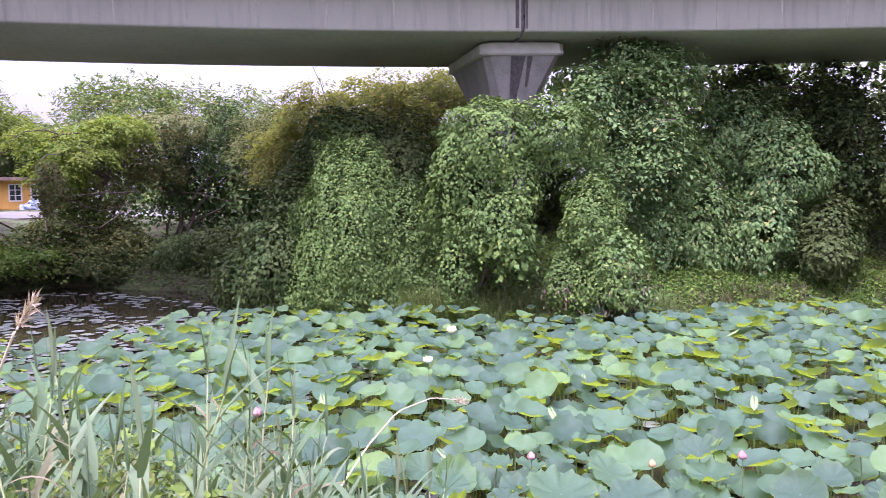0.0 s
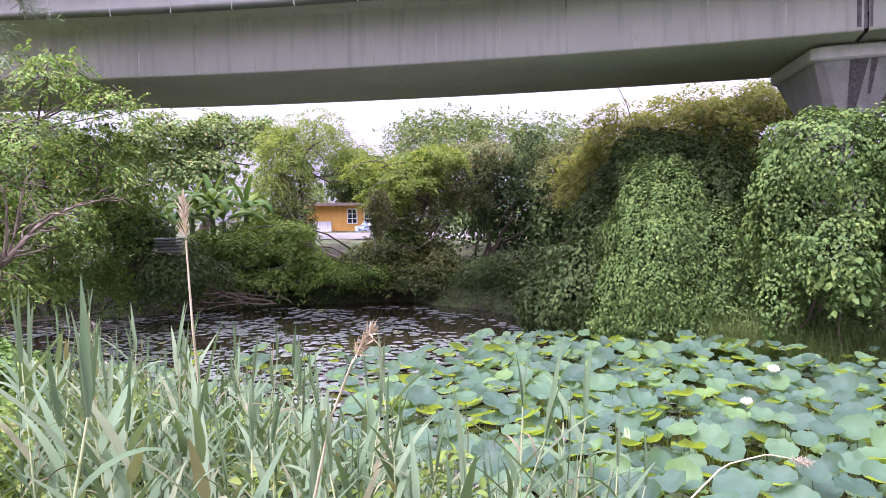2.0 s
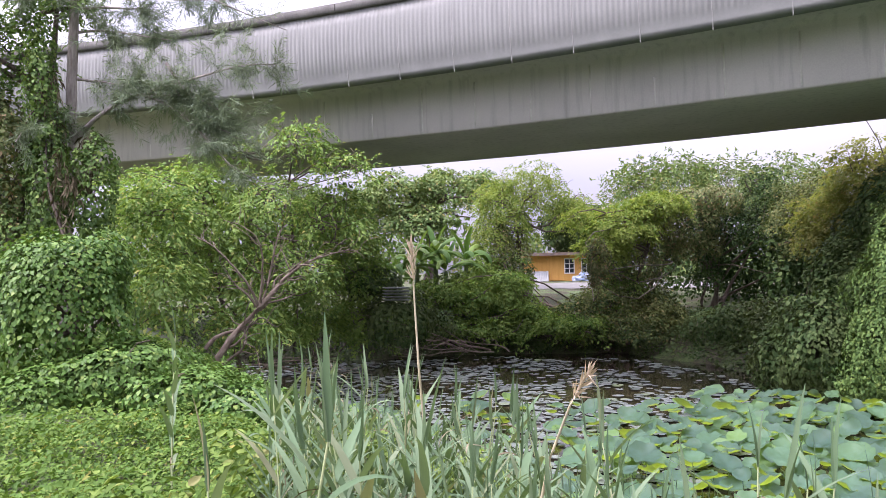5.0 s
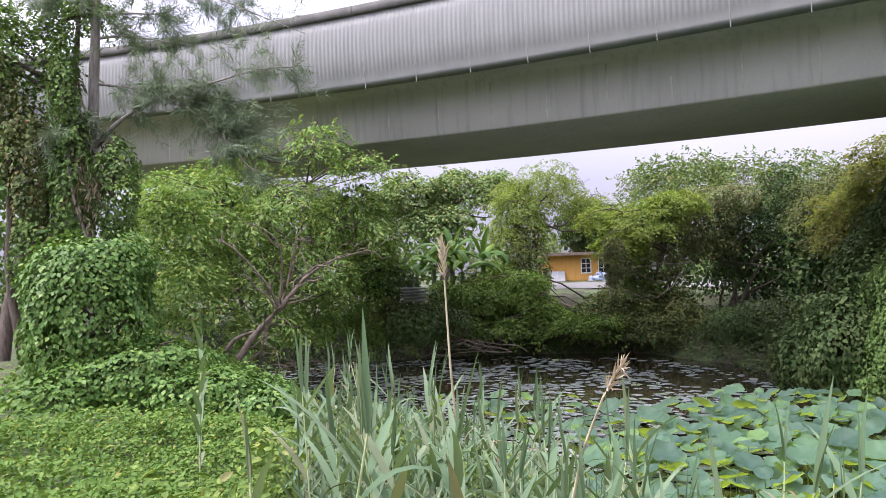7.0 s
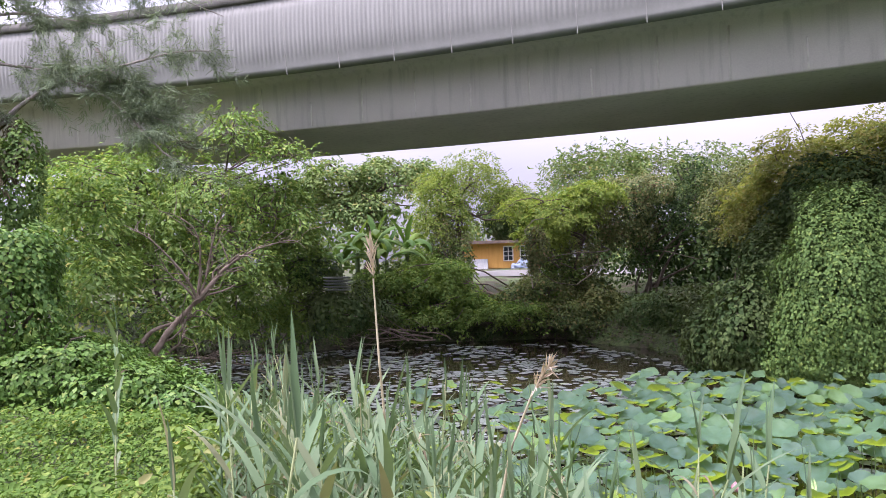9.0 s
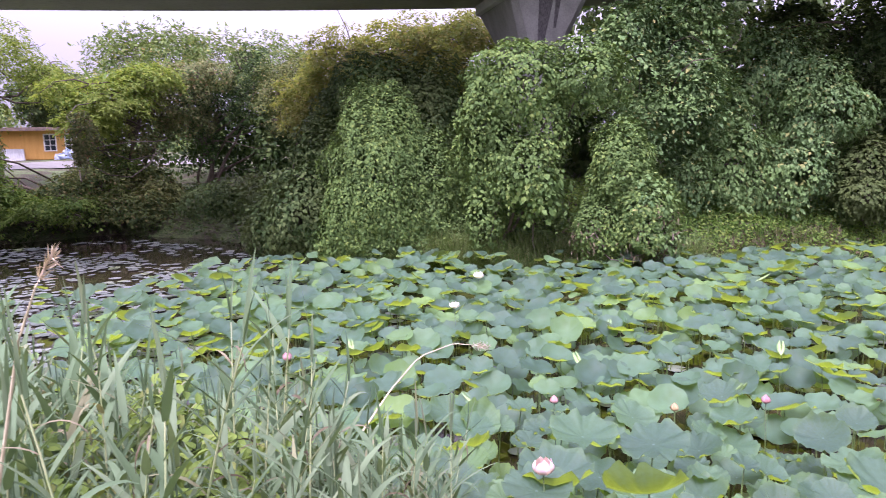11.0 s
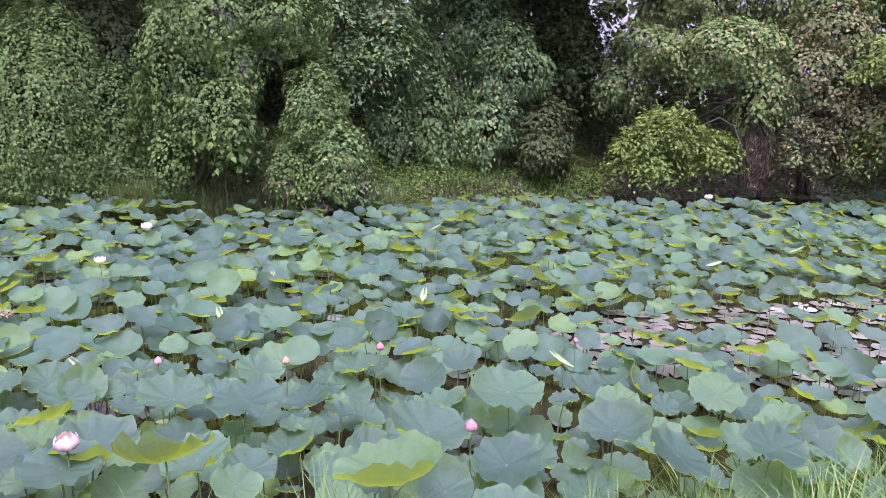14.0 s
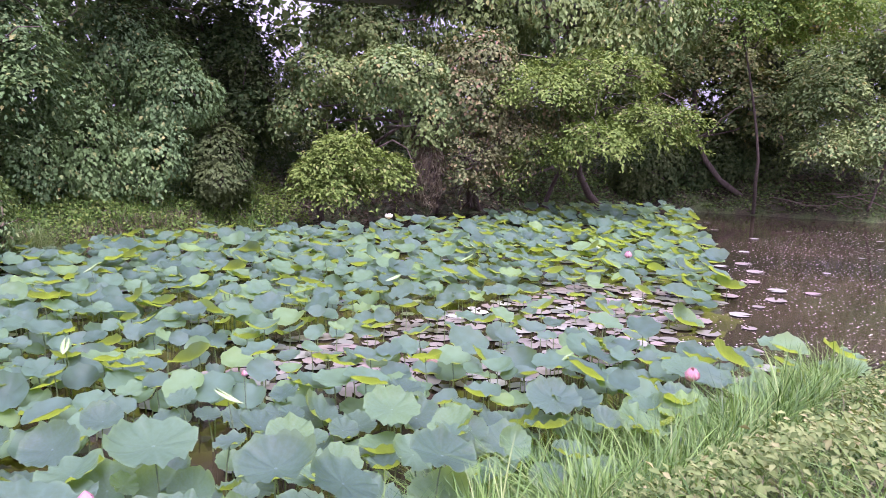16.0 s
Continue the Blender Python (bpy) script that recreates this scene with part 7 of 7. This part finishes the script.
PANE, nt, p = node_material("dark_glass")
p.inputs["Base Color"].default_value = (0.02, 0.025, 0.03, 1)
p.inputs["Roughness"].default_value = 0.08
bm = bmesh.new()
bmesh.ops.create_grid(bm, x_segments=20, y_segments=14, size=1.0, matrix=pose(-24.5, 42.5, 0, 0, 0, 32) @ Matrix.Diagonal((9.0, 4.6, 1, 1)))
for v in bm.verts:
    v.co.z = float(ground_height(v.co.x, v.co.y)) + 0.05
road = tagged(part("road", bm, ROAD_MAT), "pale concrete lane in front of the shed", "road", kind="structure")

HX, HY, HTURN = -31.62, 53.53, 30.5
HZ = float(ground_height(HX, HY)) + 0.02
shed = thing("shed", (HX, HY, HZ), "low ochre-painted shed with white-framed windows and dark roof", "shed", turn=HTURN)
part("wall", box_bm((7.2, 4.0, 2.2), (0.4, 2.0, 1.1), 0.01), OCHRE_WALL, shed)
for k in range(12):
    part("board", box_bm((0.26, 0.03, 1.9), (-2.9 + 0.28 * k, -0.02, 1.0), 0.006), OCHRE_WALL, shed)
part("roof", box_bm((8.0, 5.4, 0.1), (0.4, 1.7, 2.32), 0.02), ROOF_MAT, shed)
part("fascia", box_bm((8.0, 0.06, 0.2), (0.4, -1.02, 2.22), 0.01), ROOF_MAT, shed)
for x in (0.75, 2.15):
    win = part("window", box_bm((0.86, 0.06, 1.3), (x, -0.04, 1.25), 0.008), FRAME_WHITE, shed)
    for i in (-1, 1):
        for j in (-1, 0, 1):
            part("pane", box_bm((0.32, 0.02, 0.34), (x + i * 0.19, -0.078, 1.25 + j * 0.39)), PANE, win)
part("door_panel", box_bm((0.9, 0.05, 2.0), (-0.4, -0.04, 1.05), 0.01), OCHRE_WALL, shed, "plain ochre door panel")
# tarpaulin heap by the shed wall
r = np.random.default_rng(8)
bm = bmesh.new()
bmesh.ops.create_icosphere(bm, subdivisions=4, radius=1.0)
for v in bm.verts:
    n = noise.noise(v.co * 2.1) * 0.35 + noise.noise(v.co * 6.0) * 0.1
    v.co = Vector((v.co.x * (1 + n) * 1.3, v.co.y * (1 + n) * 0.7, max(v.co.z, -0.1) * (0.75 + n)))
for f in bm.faces:
    f.smooth = True
tarp = tagged(part("tarpaulin", bm, TARP), "crumpled blue and white tarpaulin heaped before the shed", "tarpaulin")
tarp.matrix_world = Matrix.Translation((HX, HY, HZ)) @ pose(0, 0, 0, 0, 0, HTURN) @ pose(1.9, -0.9, 0.05) @ Matrix.Diagonal((0.7, 0.9, 0.8, 1))
# corrugated sheets leaning on the wall
verts = [(-0.9 + 1.8 * i / 48, 0.025 * math.sin(i * 1.6), z) for z in (0.0, 0.9) for i in range(49)]
faces = [(i, i + 1, i + 50, i + 49) for i in range(48)]
me = array_mesh("corrugated_sheet", np.array(verts), np.array(faces))
for k in range(3):
    sh = tagged(part("corrugated_sheet", me, SHEET), "grey corrugated metal sheet leaning on the shed", "metal sheet", group="corrugated sheets")
    sh.matrix_world = Matrix.Translation((HX, HY, HZ)) @ pose(0, 0, 0, 0, 0, HTURN) @ pose(-2.1 + 0.12 * k, -0.5 - 0.06 * k, 0.0, -22, 0, 2 * k)
# low stack of grey corrugated sheets by the western shore
for k in range(5):
    sh = tagged(part("corrugated_sheet", me, SHEET), "weathered corrugated sheet half hidden in the shrubs", "metal sheet", group="corrugated sheets")
    p0 = (-18.55, 19.88, 2.92)
    sh.matrix_world = Matrix.Translation((p0[0], p0[1], p0[2] - 0.25 + 0.11 * k)) @ pose(0, 0, 0, 84, 0, 28) @ Matrix.Diagonal((0.5, 1, 0.6, 1))

# ---- lotus flowers ----
def lotus_bud(place, size, label, mat, open_=0.0, seed=0):
    r = np.random.default_rng(seed)
    foot = max(float(ground_height(place[0], place[1])) - 0.05, -0.3)
    t = thing("lotus_flower", (place[0], place[1], foot), label, "lotus flower", group="lotus flowers")
    h = place[2] - foot
    v, f = tube_arrays([(0, 0, 0), (0.02, 0.01, h * 0.5), (0, 0, h - size * 0.4)], [0.007, 0.006, 0.005], 6)
    part("stalk", array_mesh("stalk", v, f, True), LOTUS_STALK, t)
    for k in range(9):
        a = k * 2.4
        lean = open_ * (0.5 + 0.5 * (k > 3)) + 0.05
        L = 7
        vs = np.empty((L, 3, 3))
        for i in range(L):
            u = i / (L - 1)
            bulge = math.sin(math.pi * u**0.75) * 0.42 * size * (1 - 0.03 * k) + lean * size * u * 0.9
            w = 0.34 * size * math.sin(math.pi * (0.04 + 0.95 * u) ** 0.85)
            z = h - size * 0.4 + size * u * (1 - 0.35 * lean)
            for j, sd in enumerate((-1, 0, 1)):
                vs[i, j] = (math.cos(a) * bulge * (1 - 0.12 * abs(sd)) - math.sin(a) * w * sd, math.sin(a) * bulge * (1 - 0.12 * abs(sd)) + math.cos(a) * w * sd, z)
        fs = [(i * 3 + j, i * 3 + j + 1, i * 3 + j + 4, i * 3 + j + 3) for i in range(L - 1) for j in range(2)]
        part("petal", array_mesh("petal", vs.reshape(-1, 3), np.array(fs), True), mat, t)


WITHERED = leaf_material("withered_bud", [(0.0, (0.42, 0.30, 0.14)), (1.0, (0.55, 0.42, 0.24))], (0.5, 0.36, 0.2), 0.1, 0.7, deep=0.8)
lotus_bud((1.01, 7.09, 1.02), 0.09, "closed pink lotus bud above the leaves", PETAL, 0.0, 1)
lotus_bud((0.66, 4.66, 1.46), 0.13, "half-open pale pink lotus flower", PETAL_PALE, 0.45, 2)
lotus_bud((2.19, 7.02, 0.95), 0.09, "withered brown lotus bud", WITHERED, 0.0, 3)
lotus_bud((5.50, 7.26, 0.83), 0.07, "small closed pink lotus bud", PETAL, 0.0, 4)
lotus_bud((3.26, 4.60, 1.30), 0.10, "closed pink lotus bud between large leaves", PETAL, 0.0, 5)
lotus_bud((10.09, 5.83, 0.60), 0.14, "pink lotus bud at the edge of the pads", PETAL, 0.1, 6)
lotus_bud((9.50, 6.04, 0.60), 0.13, "faded pink lotus bud among the pads", PETAL, 0.1, 7)
lotus_bud((9.06, 4.20, 0.90), 0.16, "opening pink lotus flower near the bank", PETAL, 0.2, 8)
lotus_bud((15.78, 9.69, 0.70), 0.17, "pink lotus bud far out in the bed", PETAL, 0.2, 9)
lotus_bud((-0.08, 11.64, 0.95), 0.13, "open white lotus flower above the leaves", PETAL_WHITE, 0.6, 12)
lotus_bud((14.72, 17.11, 0.85), 0.18, "open white lotus flower near the far bank", PETAL_WHITE, 0.6, 13)
lotus_bud((0.35, 14.44, 0.9), 0.17, "white lotus flower far out in the bed", PETAL_WHITE, 0.5, 14)
lotus_bud((-2.20, 9.09, 0.90), 0.13, "pink lotus bud behind the reeds", PETAL, 0.1, 10)
lotus_bud((3.21, 7.34, 0.90), 0.1, "small lotus bud among leaves", PETAL, 0.0, 11)
